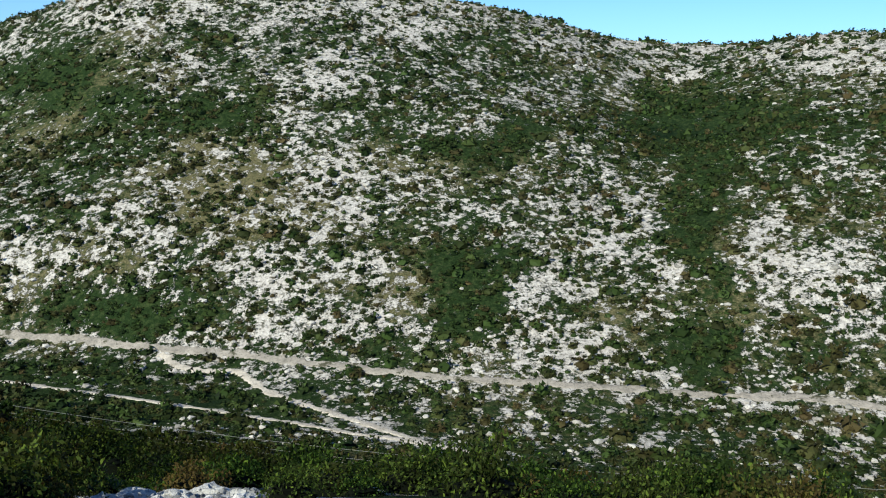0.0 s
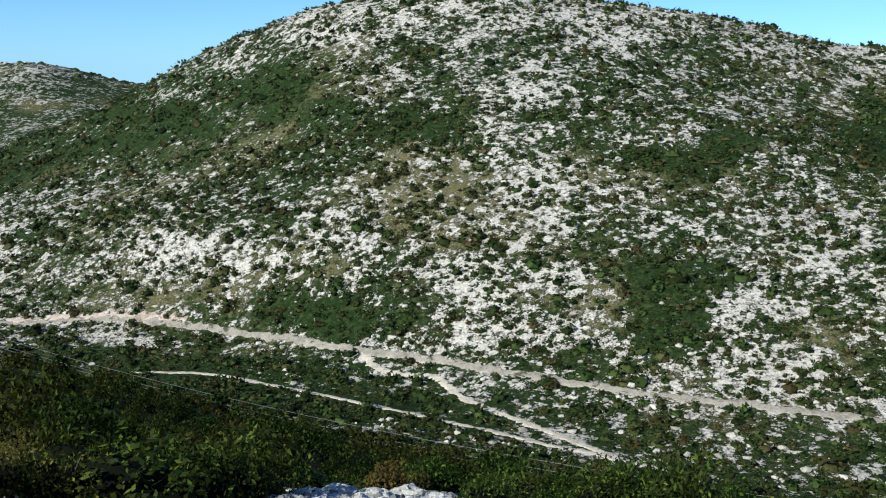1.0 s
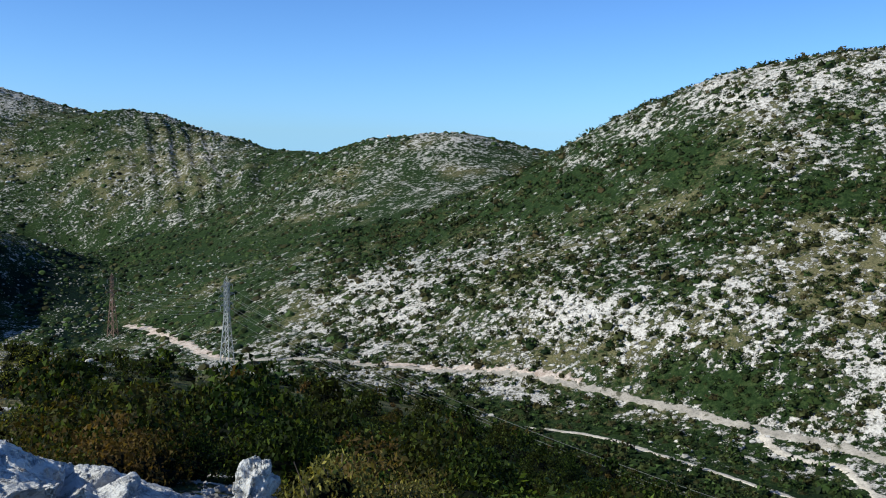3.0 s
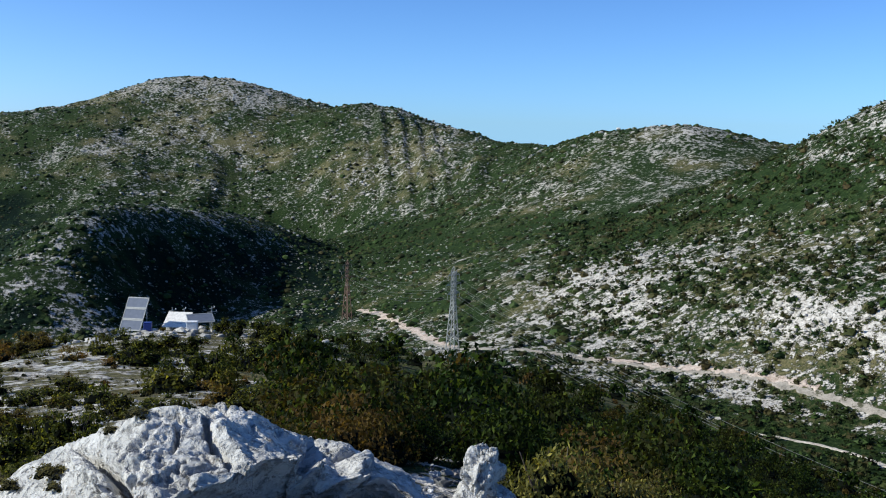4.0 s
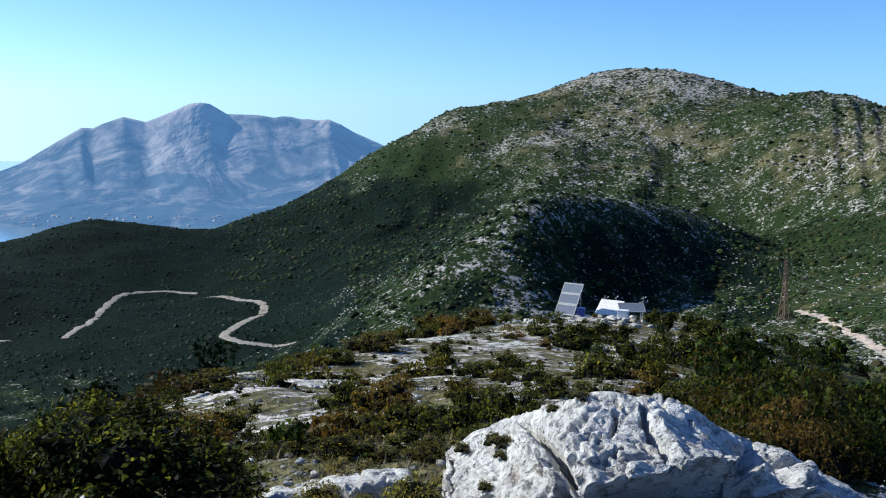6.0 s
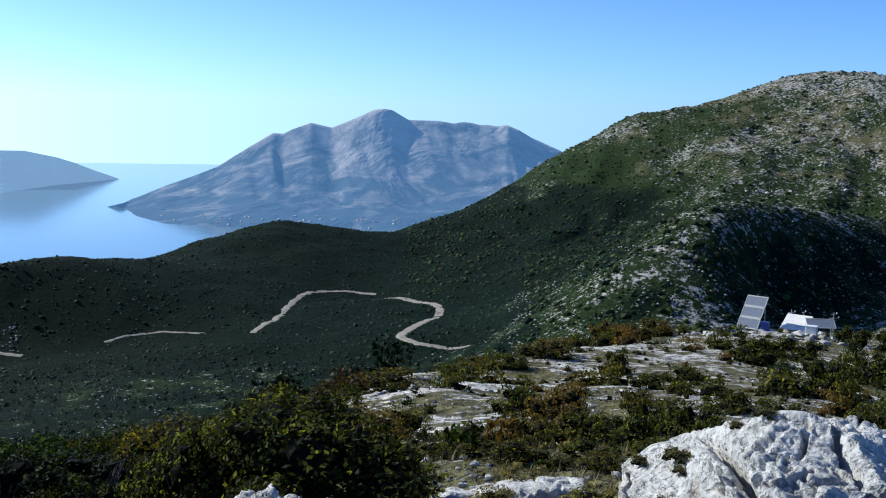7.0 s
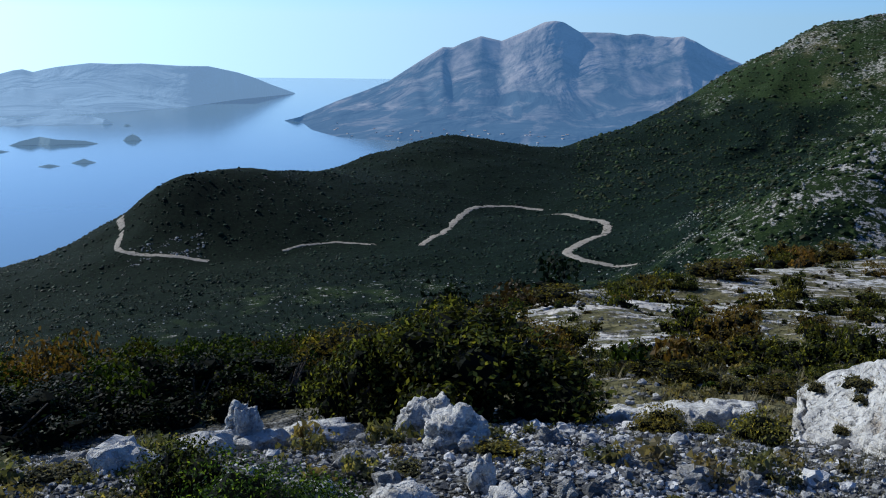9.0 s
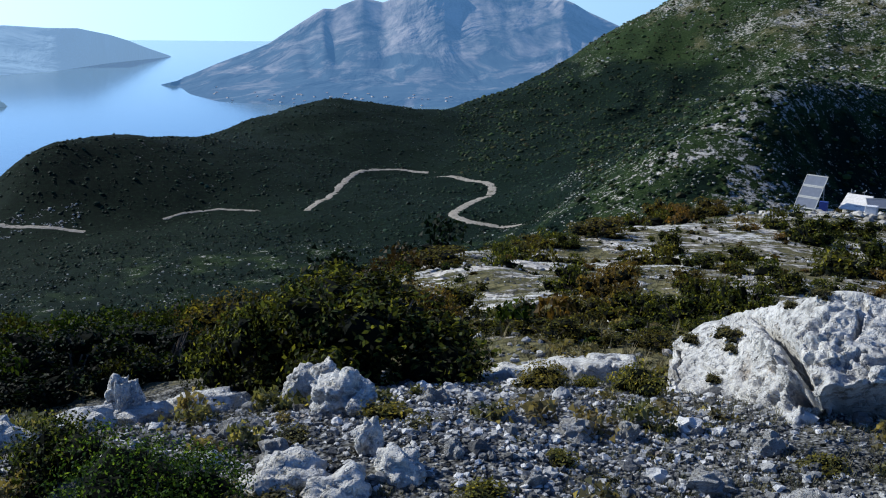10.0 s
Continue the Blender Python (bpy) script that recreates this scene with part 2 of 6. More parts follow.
def solve_land():
    pts = [p for line in LAND.values() for p in resample(line)]
    for one, two, lo, hi, parts in (("near", "shoulder", -60, 120, 2), ("shoulder", "upper_slope", -60, 120, 2), ("upper_slope", "brow", -60, 120, 3),
                                    ("brow", "far_side", -60, 120, 2), ("far_side", "valley_left", -60, 30, 3), ("valley_left", "valley_left_floor", -60, 8, 2),
                                    ("far_side", "valley_floor", 42, 120, 2), ("road_right", "hill_low", 42, 130, 2), ("hill_low", "hill_mid", 48, 130, 2),
                                    ("hill_mid", "hill_crest", 62, 130, 2)):
        pts += between(LAND[one], LAND[two], lo, hi, parts)
    pts = np.array(pts)
    keep = []
    for i, p in enumerate(pts):
        if all(abs(p[0] - pts[j][0]) + abs(p[1] - pts[j][1]) > 0.012 for j in keep):
            keep.append(i)
    pts = pts[keep]
    d = np.sqrt((pts[:, None, 0] - pts[None, :, 0]) ** 2 + (pts[:, None, 1] - pts[None, :, 1]) ** 2 + 0.02 ** 2)
    one = np.ones((len(pts), 1))
    A = np.block([[d - 0.004 * np.eye(len(pts)), one], [one.T, np.zeros((1, 1))]])
    w = np.linalg.solve(A, np.append(pts[:, 2], 0))
    return pts, w


# the land's angle above eye level on a coarse net of headings and log distances
LAND_PTS, LAND_W = solve_land()
NET_A = np.radians(np.concatenate([np.arange(-135, -42, 3.0), np.arange(-42, 124, 0.5), np.arange(124, 226, 3.0)]))
NET_L = np.concatenate([np.linspace(0, math.log(150), 150)[:-1], np.linspace(math.log(150), math.log(1250), 200)[:-1], np.linspace(math.log(1250), math.log(4950), 24)])


def solve_net():
    net = np.zeros((len(NET_A), len(NET_L)))
    for i, a in enumerate(NET_A):
        d = np.sqrt((LAND_PTS[:, 0][:, None] - a) ** 2 + (LAND_PTS[:, 1][:, None] - NET_L[None, :]) ** 2 + 0.02 ** 2)
        net[i] = LAND_W[:-1] @ d + LAND_W[-1]
    return net


NET = solve_net()


def hash2(ix, iy, seed):
    h = (ix.astype(np.int64) * 374761393 + iy.astype(np.int64) * 668265263 + seed * 1274126177) & 0x7FFFFFFF
    h = ((h ^ (h >> 13)) * 1103515245) & 0x7FFFFFFF
    h = ((h ^ (h >> 15)) * 362437) & 0x7FFFFFFF
    return (h & 0xFFFF) / 65535.0


def grain(x, y, seed=0):
    """Smooth value noise, 0 to 1."""
    ix, iy = np.floor(x), np.floor(y)
    fx, fy = x - ix, y - iy
    fx, fy = fx * fx * (3 - 2 * fx), fy * fy * (3 - 2 * fy)
    a, b = hash2(ix, iy, seed), hash2(ix + 1, iy, seed)
    c, d = hash2(ix, iy + 1, seed), hash2(ix + 1, iy + 1, seed)
    return (a * (1 - fx) + b * fx) * (1 - fy) + (c * (1 - fx) + d * fx) * fy


def fractal(x, y, seed=0, octaves=4, gain=0.5):
    s, amp, tot = 0, 1.0, 0
    for o in range(octaves):
        s = s + amp * grain(x * 2 ** o + 17.3 * o, y * 2 ** o - 9.1 * o, seed + o)
        tot += amp
        amp *= gain
    return s / tot


def net_el(x, y):
    """The smooth land's angle (degrees) at places x, y."""
    a = np.arctan2(x, y)
    a = np.where(a < radians(-135), a + 2 * math.pi, a)
    l = np.log(np.maximum(np.hypot(x, y), 1.0))
    i = np.clip(np.searchsorted(NET_A, a) - 1, 0, len(NET_A) - 2)
    fi = np.clip((a - NET_A[i]) / (NET_A[i + 1] - NET_A[i]), 0, 1)
    j = np.clip(np.searchsorted(NET_L, l) - 1, 0, len(NET_L) - 2)
    fj = np.clip((l - NET_L[j]) / (NET_L[j + 1] - NET_L[j]), 0, 1)
    return (NET[i, j] * (1 - fj) + NET[i, j + 1] * fj) * (1 - fi) + (NET[i + 1, j] * (1 - fj) + NET[i + 1, j + 1] * fj) * fi


def land_z(x, y):
    """The height of the ground at places x, y (arrays)."""
    x, y = np.asarray(x, float), np.asarray(y, float)
    r = np.maximum(np.hypot(x, y), 1.0)
    z = r * np.tan(np.radians(net_el(x, y)))
    far = np.clip((r - 60) / 200, 0, 1)
    z = z + far * (fractal(x / 45, y / 45, 3, 4) - 0.5) * np.minimum(r * 0.013, 9)
    # gullies running down the mountain behind
    az = np.degrees(np.arctan2(x, y))
    crest_r = np.interp(az, [p[0] for p in LAND["mountain_crest"][::-1]], [p[1] for p in LAND["mountain_crest"][::-1]])
    flank = np.clip((r - 640) / 120, 0, 1) * np.clip((crest_r * 0.96 - r) / 90, 0, 1) * np.clip((az - 6) / 6, 0, 1) * np.clip((47 - az) / 4, 0, 1)
    ridge = np.abs(fractal(az * 0.36 + 1.6 * fractal(x / 90, y / 90, 81, 2), r / 700, 83, 3) - 0.5) * 4
    z = z + flank * (np.minimum(ridge, 1.2) - 0.6) * 7 * np.clip(np.abs(az - 37.8) - 2.2, 0.15, 1)
    # the fan of steep furrows under the second summit
    down = np.clip((crest_r - r) / 260, 0, 1)
    fan = (az - 35.2 - 0.5 * down) / (1 + 0.45 * down) + 0.7 * (fractal(x / 55, y / 55, 85, 3) - 0.5)
    saw = fan / 0.92 - np.floor(fan / 0.92)
    furrow = np.where(saw < 0.62, saw / 0.62, (1 - saw) / 0.38)
    z = z + 3.6 * (furrow - 0.5) * np.clip((fan + 0.3) / 0.4, 0, 1) * np.clip((4.4 - fan) / 0.8, 0, 1) * np.clip(down / 0.08, 0, 1) * np.clip((0.95 - down) / 0.3, 0, 1)
    mid = np.clip((r - 5) / 12, 0, 1) * np.clip((140 - r) / 60, 0, 1)
    z = z + mid * (fractal(x / 5, y / 5, 8, 4) - 0.5) * 0.7
    z = z + np.clip((30 - r) / 20, 0, 1) * (fractal(x / 0.9, y / 0.9, 21, 4) - 0.5) * 0.16
    return z


# ================= what covers the ground =================
# rocky and green patches on the hills as (heading, angle, half width, half height)
ROCKY = [(78.3, -11.2, 3.0, 2.0), (83.3, -9.9, 2.0, 1.2), (98.2, -7.2, 3.7, 2.0), (100.6, -9.1, 1.7, 1.7), (96.1, -10.3, 2.7, 1.7), (108.7, -9.2, 4.7, 2.3),
         (106.1, -6.9, 2.7, 1.7), (81.9, -5.6, 3.0, 2.0), (96.2, -13.9, 4.3, 1.3), (70.7, -7.7, 2.3, 1.3), (83.3, -13.6, 4.0, 1.0), (91.6, 4.6, 5.7, 1.7),
         (108.7, 2.8, 4.0, 0.8), (80.6, 1.2, 2.7, 1.3), (111.7, -18.1, 2.7, 1.3), (62.0, -8.9, 4.3, 1.2), (72.6, 4.9, 4.7, 1.5), (85.7, 4.9, 6.7, 1.5),
         (57.2, -13.4, 3.7, 0.7), (50.4, -7.5, 3.0, 1.0), (53.0, 1.8, 3.0, 0.6), (77, 5.6, 7.0, 1.2), (98, 3.2, 5.0, 0.8), (103, 2.6, 4.0, 0.7), (69, 3.9, 3.0, 1.2), (65, 2.0, 2.5, 0.8)]
# tilted pale beds high on the mountain's flank, as (heading, angle, half length, half height), rising to the east
BEDS = [(10.6, -2.4, 2.0, 0.35), (14.6, 0.9, 2.6, 0.5), (18.4, -0.3, 2.3, 0.40), (20.6, -0.2, 1.2, 0.5), (15.2, -1.9, 1.8, 0.25), (8.0, -3.6, 1.5, 0.25), (17.4, -3.2, 1.6, 0.25), (12.4, -4.2, 1.4, 0.2)]
# green growth; entries around heading 22 to 30 also paint the spur's shade
GREEN_AND_SHADE = [(90.0, -9.8, 3.7, 2.3), (91.4, -12.8, 2.7, 1.7), (102.9, -5.4, 1.7, 6.0), (101.2, -2.0, 2.7, 2.0), (103.4, -13.4, 2.3, 2.0), (66.6, 0.8, 3.4, 1.5), (60.5, -0.9, 3.0, 1.0), (56.5, -2.6, 3.6, 1.0), (51.5, -3.9, 4.0, 1.0), (46.5, -4.6, 3.5, 1.2),
         (105.1, -0.9, 5.7, 1.3), (69.9, -12.2, 4.3, 1.2), (90.5, -2.5, 4.0, 1.3), (39.0, -5.0, 4.0, 1.2),
         (73.9, -1.5, 2.3, 1.2), (15.5, -9.3, 2.5, 1.5), (9.5, -4.8, 3.5, 2.2), (12.5, -2.5, 2.5, 1.5), (62, -16.0, 7.0, 1.3), (54, -14.3, 5.0, 0.8), (72, -17.6, 6.0, 1.2), (25.5, -7.0, 5.5, 3.0), (30, -6.6, 3.2, 1.8), (22.5, -6.2, 2.6, 2.4), (32.5, -8.2, 3.5, 1.6), (36.5, -6.6, 3.5, 1.2), (38.5, -8.6, 3.0, 1.2)]
BROWN = [(73.7, -5.2, 4.0, 2.5), (78.7, -6.8, 4.0, 2.0), (90.8, -3.5, 5.0, 1.6), (84, -11.6, 4.0, 1.2)]


def cover(x, y, z):
    """How rocky and how dry the ground is at a place, 0 to 1 each."""
    r = np.hypot(x, y)
    az = np.degrees(np.arctan2(x, y))
    el = np.degrees(np.arctan2(z, r))
    rock = np.full(x.shape, 0.442)
    dry = np.full(x.shape, 0.42)

    def soft(v, lo, hi):
        k = np.clip((v - lo) / (hi - lo), 0, 1)
        return k * k * (3 - 2 * k)

    wob = (fractal(x / 60, y / 60, 40, 3) - 0.5)
    ahead = soft(az, -110, -70)
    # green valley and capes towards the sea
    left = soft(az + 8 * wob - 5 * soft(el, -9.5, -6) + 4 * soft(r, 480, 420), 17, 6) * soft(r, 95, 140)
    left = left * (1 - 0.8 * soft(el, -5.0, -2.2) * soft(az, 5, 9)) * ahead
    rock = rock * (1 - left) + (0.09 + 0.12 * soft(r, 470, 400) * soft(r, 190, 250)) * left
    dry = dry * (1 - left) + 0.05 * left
    # the mountain and the hills behind: thinner rock
    back = soft(r + 110 * wob, 590, 700) * soft(az, 6, 14)
    rock = rock * (1 - back) + (0.24 + 0.14 * soft(az, 14, 26)) * back
    dry = dry * (1 - back) + (0.33 + 0.11 * soft(el, -4.0, -1.0) * soft(az, 43, 38)) * back
    side = soft(az, 28, 33) * soft(az, 50, 42) * soft(r, 260, 330)
    rock = rock - 0.04 * side - 0.05 * soft(az, 41, 44) * soft(r, 430, 520)
    flank = np.maximum(soft(az, 24, 16) * soft(r, 250, 330) * (1 - 0.9 * soft(el, -4.5, -1.5) * soft(r, 500, 600)), soft(az, 35, 32) * soft(r, 330, 370) * soft(r, 700, 640))
    dry = dry * (1 - 0.85 * flank)
    rock = rock - 0.02 * soft(az, 22, 20) * soft(az, 9, 13) * soft(r, 450, 420) * soft(r, 260, 320) * soft(el, -12, -10.5)
    # bare ribs of the second summit and pale stony crests
    rock = rock + 0.07 * soft(az, 34, 35.5) * soft(az, 42, 40) * soft(r, 640, 760)
    rock = rock + 0.14 * soft(el, 2.2, 3.6) * soft(az, 34, 31) * soft(r, 800, 950)
    rock = rock + 0.05 * soft(az, 12, 14) * soft(az, 20, 17) * soft(el, -0.5, 0.8) * soft(r, 700, 900)
    # own slope under thicket
    thick = soft(az, 30, 40) * soft(r, 150, 120) * soft(r, 9, 16)
    rock = rock * (1 - thick) + 0.10 * thick
    # own top: slabs and dry turf
    top = soft(r, 98, 55) * soft(az, 34, 24) * ahead
    rock = rock * (1 - top) + 0.50 * top
    dry = dry * (1 - top) + 0.9 * top
    edge = soft(az, 2, -8) * soft(r, 5, 7) * soft(r, 140, 95) * ahead
    rock = rock * (1 - edge) + 0.06 * edge
    dry = dry * (1 - edge) + 0.1 * edge
    rock = rock + 0.16 * wob
    foot = soft(r, 6.2, 5.0) * soft(az, 48, 42) * ahead
    rock = rock * (1 - foot) + 0.66 * foot
    rock = rock - 0.025 * soft(az, 84, 66) * soft(az, 44, 50) * soft(el, -6, -3) * soft(r, 480, 430)
    rock = rock + 0.04 * soft(az, 70, 60) * soft(az, 44, 47) * soft(el, -4, -6) * soft(r, 215, 235)
    rock = rock + 0.34 * (fractal(x / 9, y / 9, 71, 3) - 0.5) * (r > 90)
    warp_a = az + 5.0 * (fractal(x / 22, y / 22, 61, 3) - 0.5)
    warp_e = el + 3.4 * (fractal(x / 22, y / 22, 67, 3) - 0.5)
    for spots, amount in ((ROCKY, 0.18), (GREEN_AND_SHADE, -0.27), (BROWN, -0.02)):
        hit = np.zeros(x.shape)
        for a, e, wa, we in spots:
            q = ((warp_a - a) / wa) ** 2 + ((warp_e - e) / we) ** 2
            hit = np.maximum(hit, np.exp(-q ** 1.5) * (r > 100))
        rock = rock + amount * hit
        dry = dry + (0.15 * hit if spots is BROWN else -0.12 * hit if spots is GREEN_AND_SHADE else 0)
    for a, e, wa, we in BEDS:
        q = ((az - a + 0.5 * (warp_a - az)) / wa) ** 2 + ((el - e - 0.36 * (az - a) + 0.25 * (warp_e - el)) / we) ** 2
        rock = rock + 0.15 * np.exp(-q) * (r > 560)
    return np.clip(rock, 0, 1), np.clip(dry + 0.3 * (fractal(x / 30, y / 30, 50, 3) - 0.5), 0, 1)


def mesh_from(name, verts, faces, mat=None, smooth=True):
    me = bpy.data.meshes.new(name)
    verts = np.asarray(verts, np.float32)
    faces = np.asarray(faces, np.int32)
    k = faces.shape[1]
    me.vertices.add(len(verts))
    me.vertices.foreach_set("co", verts.ravel())
    me.loops.add(faces.size)
    me.loops.foreach_set("vertex_index", faces.ravel())
    me.polygons.add(len(faces))
    me.polygons.foreach_set("loop_start", np.arange(0, faces.size, k, dtype=np.int32))
    me.polygons.foreach_set("use_smooth", np.full(len(faces), smooth))
    me.update(calc_edges=True)
    if mat:
        me.materials.append(mat)
    return me


def paint(me, name, values):
    a = me.attributes.new(name, "FLOAT", "POINT")
    a.data.foreach_set("value", np.asarray(values, np.float32))


def net_faces(n, m, closed=False):
    i = np.arange(n if closed else n - 1)[:, None]
    j = np.arange(m - 1)[None, :]
    i2 = (i + 1) % n
    a, b, c, d = i * m + j, i2 * m + j, i2 * m + j + 1, i * m + j + 1
    return np.stack([a + 0 * b, b + 0 * a, c + 0 * a, d + 0 * b], -1).reshape(-1, 4)


# ---- ground material: limestone, dry turf and low green scrub ----
def ground_material():
    m, nt, b = material("karst_ground", 0.95)
    p = place(nt)
    rock = attr(nt, "rock").outputs["Fac"]
    dry = attr(nt, "dry").outputs["Fac"]
    n1 = noise_tex(nt, 0.42, 8, 0.74, p)
    n2 = noise_tex(nt, 2.2, 5, 0.6, p)
    n3 = noise_tex(nt, 0.05, 3, 0.5, p)
    n4 = noise_tex(nt, 0.15, 5, 0.65, p)
    v = maths(nt, "ADD", maths(nt, "MULTIPLY", n1, 0.60), maths(nt, "MULTIPLY", n2, 0.17))
    v = maths(nt, "ADD", v, maths(nt, "MULTIPLY", n4, 0.23))
    th = maths(nt, "MULTIPLY", maths(nt, "SUBTRACT", rock, 0.5), 0.30)
    mask = step_up(nt, maths(nt, "ADD", v, th), 0.488, 0.516)
    crack = step_up(nt, noise_tex(nt, 0.9, 6, 0.75, p), 0.53, 0.60)
    stone = ramp(nt, noise_tex(nt, 1.1, 6, 0.7, p), [(0.3, (0.25, 0.23, 0.20)), (0.5, (0.53, 0.49, 0.435)), (0.72, (0.74, 0.70, 0.625))])
    stone = mix(nt, maths(nt, "MULTIPLY", crack, 0.8), stone, (0.07, 0.07, 0.045))
    green = ramp(nt, noise_tex(nt, 0.8, 6, 0.7, p), [(0.3, (0.006, 0.012, 0.004)), (0.5, (0.018, 0.035, 0.011)), (0.68, (0.050, 0.070, 0.024))])
    turf = ramp(nt, n2, [(0.3, (0.055, 0.054, 0.024)), (0.6, (0.175, 0.155, 0.078)), (0.8, (0.32, 0.275, 0.155))])
    # dense scrub green, darkened and blued: shaded slopes and haze in the colour
    maquis_shade = ramp(nt, noise_tex(nt, 0.45, 8, 0.8, p), [(0.3, (0.001, 0.004, 0.003)), (0.5, (0.003, 0.010, 0.006)), (0.68, (0.013, 0.029, 0.015))])
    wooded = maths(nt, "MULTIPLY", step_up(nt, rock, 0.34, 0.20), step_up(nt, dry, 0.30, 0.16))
    green = mix(nt, wooded, green, maquis_shade)
    dmask = step_up(nt, maths(nt, "ADD", maths(nt, "ADD", maths(nt, "MULTIPLY", n3, 0.4), maths(nt, "MULTIPLY", noise_tex(nt, 0.7, 6, 0.75, p), 0.6)), maths(nt, "SUBTRACT", dry, 0.5)), 0.42, 0.58)
    soil = mix(nt, dmask, green, turf)
    col = mix(nt, mask, soil, stone)
    chips = nt.nodes.new("ShaderNodeTexVoronoi")
    chips.inputs["Scale"].default_value = 55
    nt.links.new(p, chips.inputs["Vector"])
    grit = ramp(nt, chips.outputs["Distance"], [(0.0, (0.30, 0.30, 0.29)), (0.45, (0.13, 0.13, 0.125)), (0.75, (0.04, 0.04, 0.036))])
    grit = mix(nt, step_up(nt, noise_tex(nt, 2.6, 4, 0.6, p), 0.55, 0.68), grit, (0.07, 0.062, 0.04))
    col = mix(nt, attr(nt, "grit").outputs["Fac"], col, grit)
    nt.links.new(col, b.inputs["Base Color"])
    h = maths(nt, "ADD", maths(nt, "MULTIPLY", mask, 0.5), maths(nt, "MULTIPLY", n2, 0.8))
    bump(nt, b, h, 1.0, 0.5)
    return m


GROUND = ground_material()

# ---- the ground sheet ----
fine = np.concatenate([np.arange(-38, 34, 0.27), np.arange(34, 42, 0.16), np.arange(42, 118, 0.27)])
AZ = np.concatenate([np.arange(-135, -38, 3.0), fine, np.arange(118.5, 224, 3.0)])
RR = np.concatenate([[0.02], np.exp(np.linspace(math.log(0.6), math.log(150), 165)[:-1]), np.exp(np.linspace(math.log(150), math.log(1250), 215)[:-1]), np.exp(np.linspace(math.log(1250), math.log(4950), 24))])
A, Rr = np.meshgrid(np.radians(AZ), RR, indexing="ij")
X, Y = Rr * np.sin(A), Rr * np.cos(A)
Z = land_z(X.ravel(), Y.ravel()).reshape(X.shape)
blend = np.clip((Rr - 0.9) / 0.9, 0, 1)
Z = -1.61 * (1 - blend) + Z * blend
gv = np.stack([X, Y, Z], -1).reshape(-1, 3)
me = mesh_from("ground", gv, net_faces(len(AZ), len(RR), closed=True)[:, ::-1], GROUND)
rock_v, dry_v = cover(gv[:, 0], gv[:, 1], gv[:, 2])
paint(me, "rock", rock_v)
paint(me, "dry", dry_v)
near_r = np.hypot(gv[:, 0], gv[:, 1])
near_az = np.degrees(np.arctan2(gv[:, 0], gv[:, 1]))
paint(me, "grit", np.clip((46 - near_az) / 4, 0, 1) * np.clip((near_az + 62) / 12, 0, 1) * np.clip((5.9 + 1.2 * (fractal(gv[:, 0], gv[:, 1], 13, 2) - 0.5) - near_r) / 0.7, 0, 1))
tagged(new("ground", me), "pale limestone hills with dry turf and low green scrub", "ground", kind="structure")

# ---- the sea ----
def sea_material():
    m, nt, b = material("sea_water", 0.12)
    # base lightened to carry the haze over the water in its colour
    b.inputs["Base Color"].default_value = (0.12, 0.22, 0.29, 1)
    b.inputs["IOR"].default_value = 1.33
    b.inputs["Specular IOR Level"].default_value = 0.5
    p = place(nt)
    bump(nt, b, noise_tex(nt, 0.08, 5, 0.6, p), 0.05, 1.0)
    return m


sa = np.radians(np.arange(0, 360, 3.0))
sr = np.array([250, 400, 700, 1200, 2000, 3200, 4985.0])
SA, SR = np.meshgrid(sa, sr, indexing="ij")
sv = np.stack([SR * np.sin(SA), SR * np.cos(SA), np.full(SA.shape, SEA)], -1).reshape(-1, 3)
tagged(new("water", mesh_from("water", sv, net_faces(len(sa), len(sr), True)[:, ::-1], sea_material())),
       "calm pale blue sea channel under haze", "sea", kind="structure")


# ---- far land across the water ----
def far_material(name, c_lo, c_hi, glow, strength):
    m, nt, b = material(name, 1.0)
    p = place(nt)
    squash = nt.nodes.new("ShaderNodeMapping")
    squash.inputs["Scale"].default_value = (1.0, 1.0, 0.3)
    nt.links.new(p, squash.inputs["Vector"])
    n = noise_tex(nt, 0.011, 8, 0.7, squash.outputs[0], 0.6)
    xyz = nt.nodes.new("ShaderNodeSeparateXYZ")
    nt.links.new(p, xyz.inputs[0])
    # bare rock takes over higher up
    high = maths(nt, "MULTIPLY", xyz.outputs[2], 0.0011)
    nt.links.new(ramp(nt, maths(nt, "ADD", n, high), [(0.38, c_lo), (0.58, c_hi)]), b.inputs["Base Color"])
    # haze painted as an even bluish glow; the land itself gives no light
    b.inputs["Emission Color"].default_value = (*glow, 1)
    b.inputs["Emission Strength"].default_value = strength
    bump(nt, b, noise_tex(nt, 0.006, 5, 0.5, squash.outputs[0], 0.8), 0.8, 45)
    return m


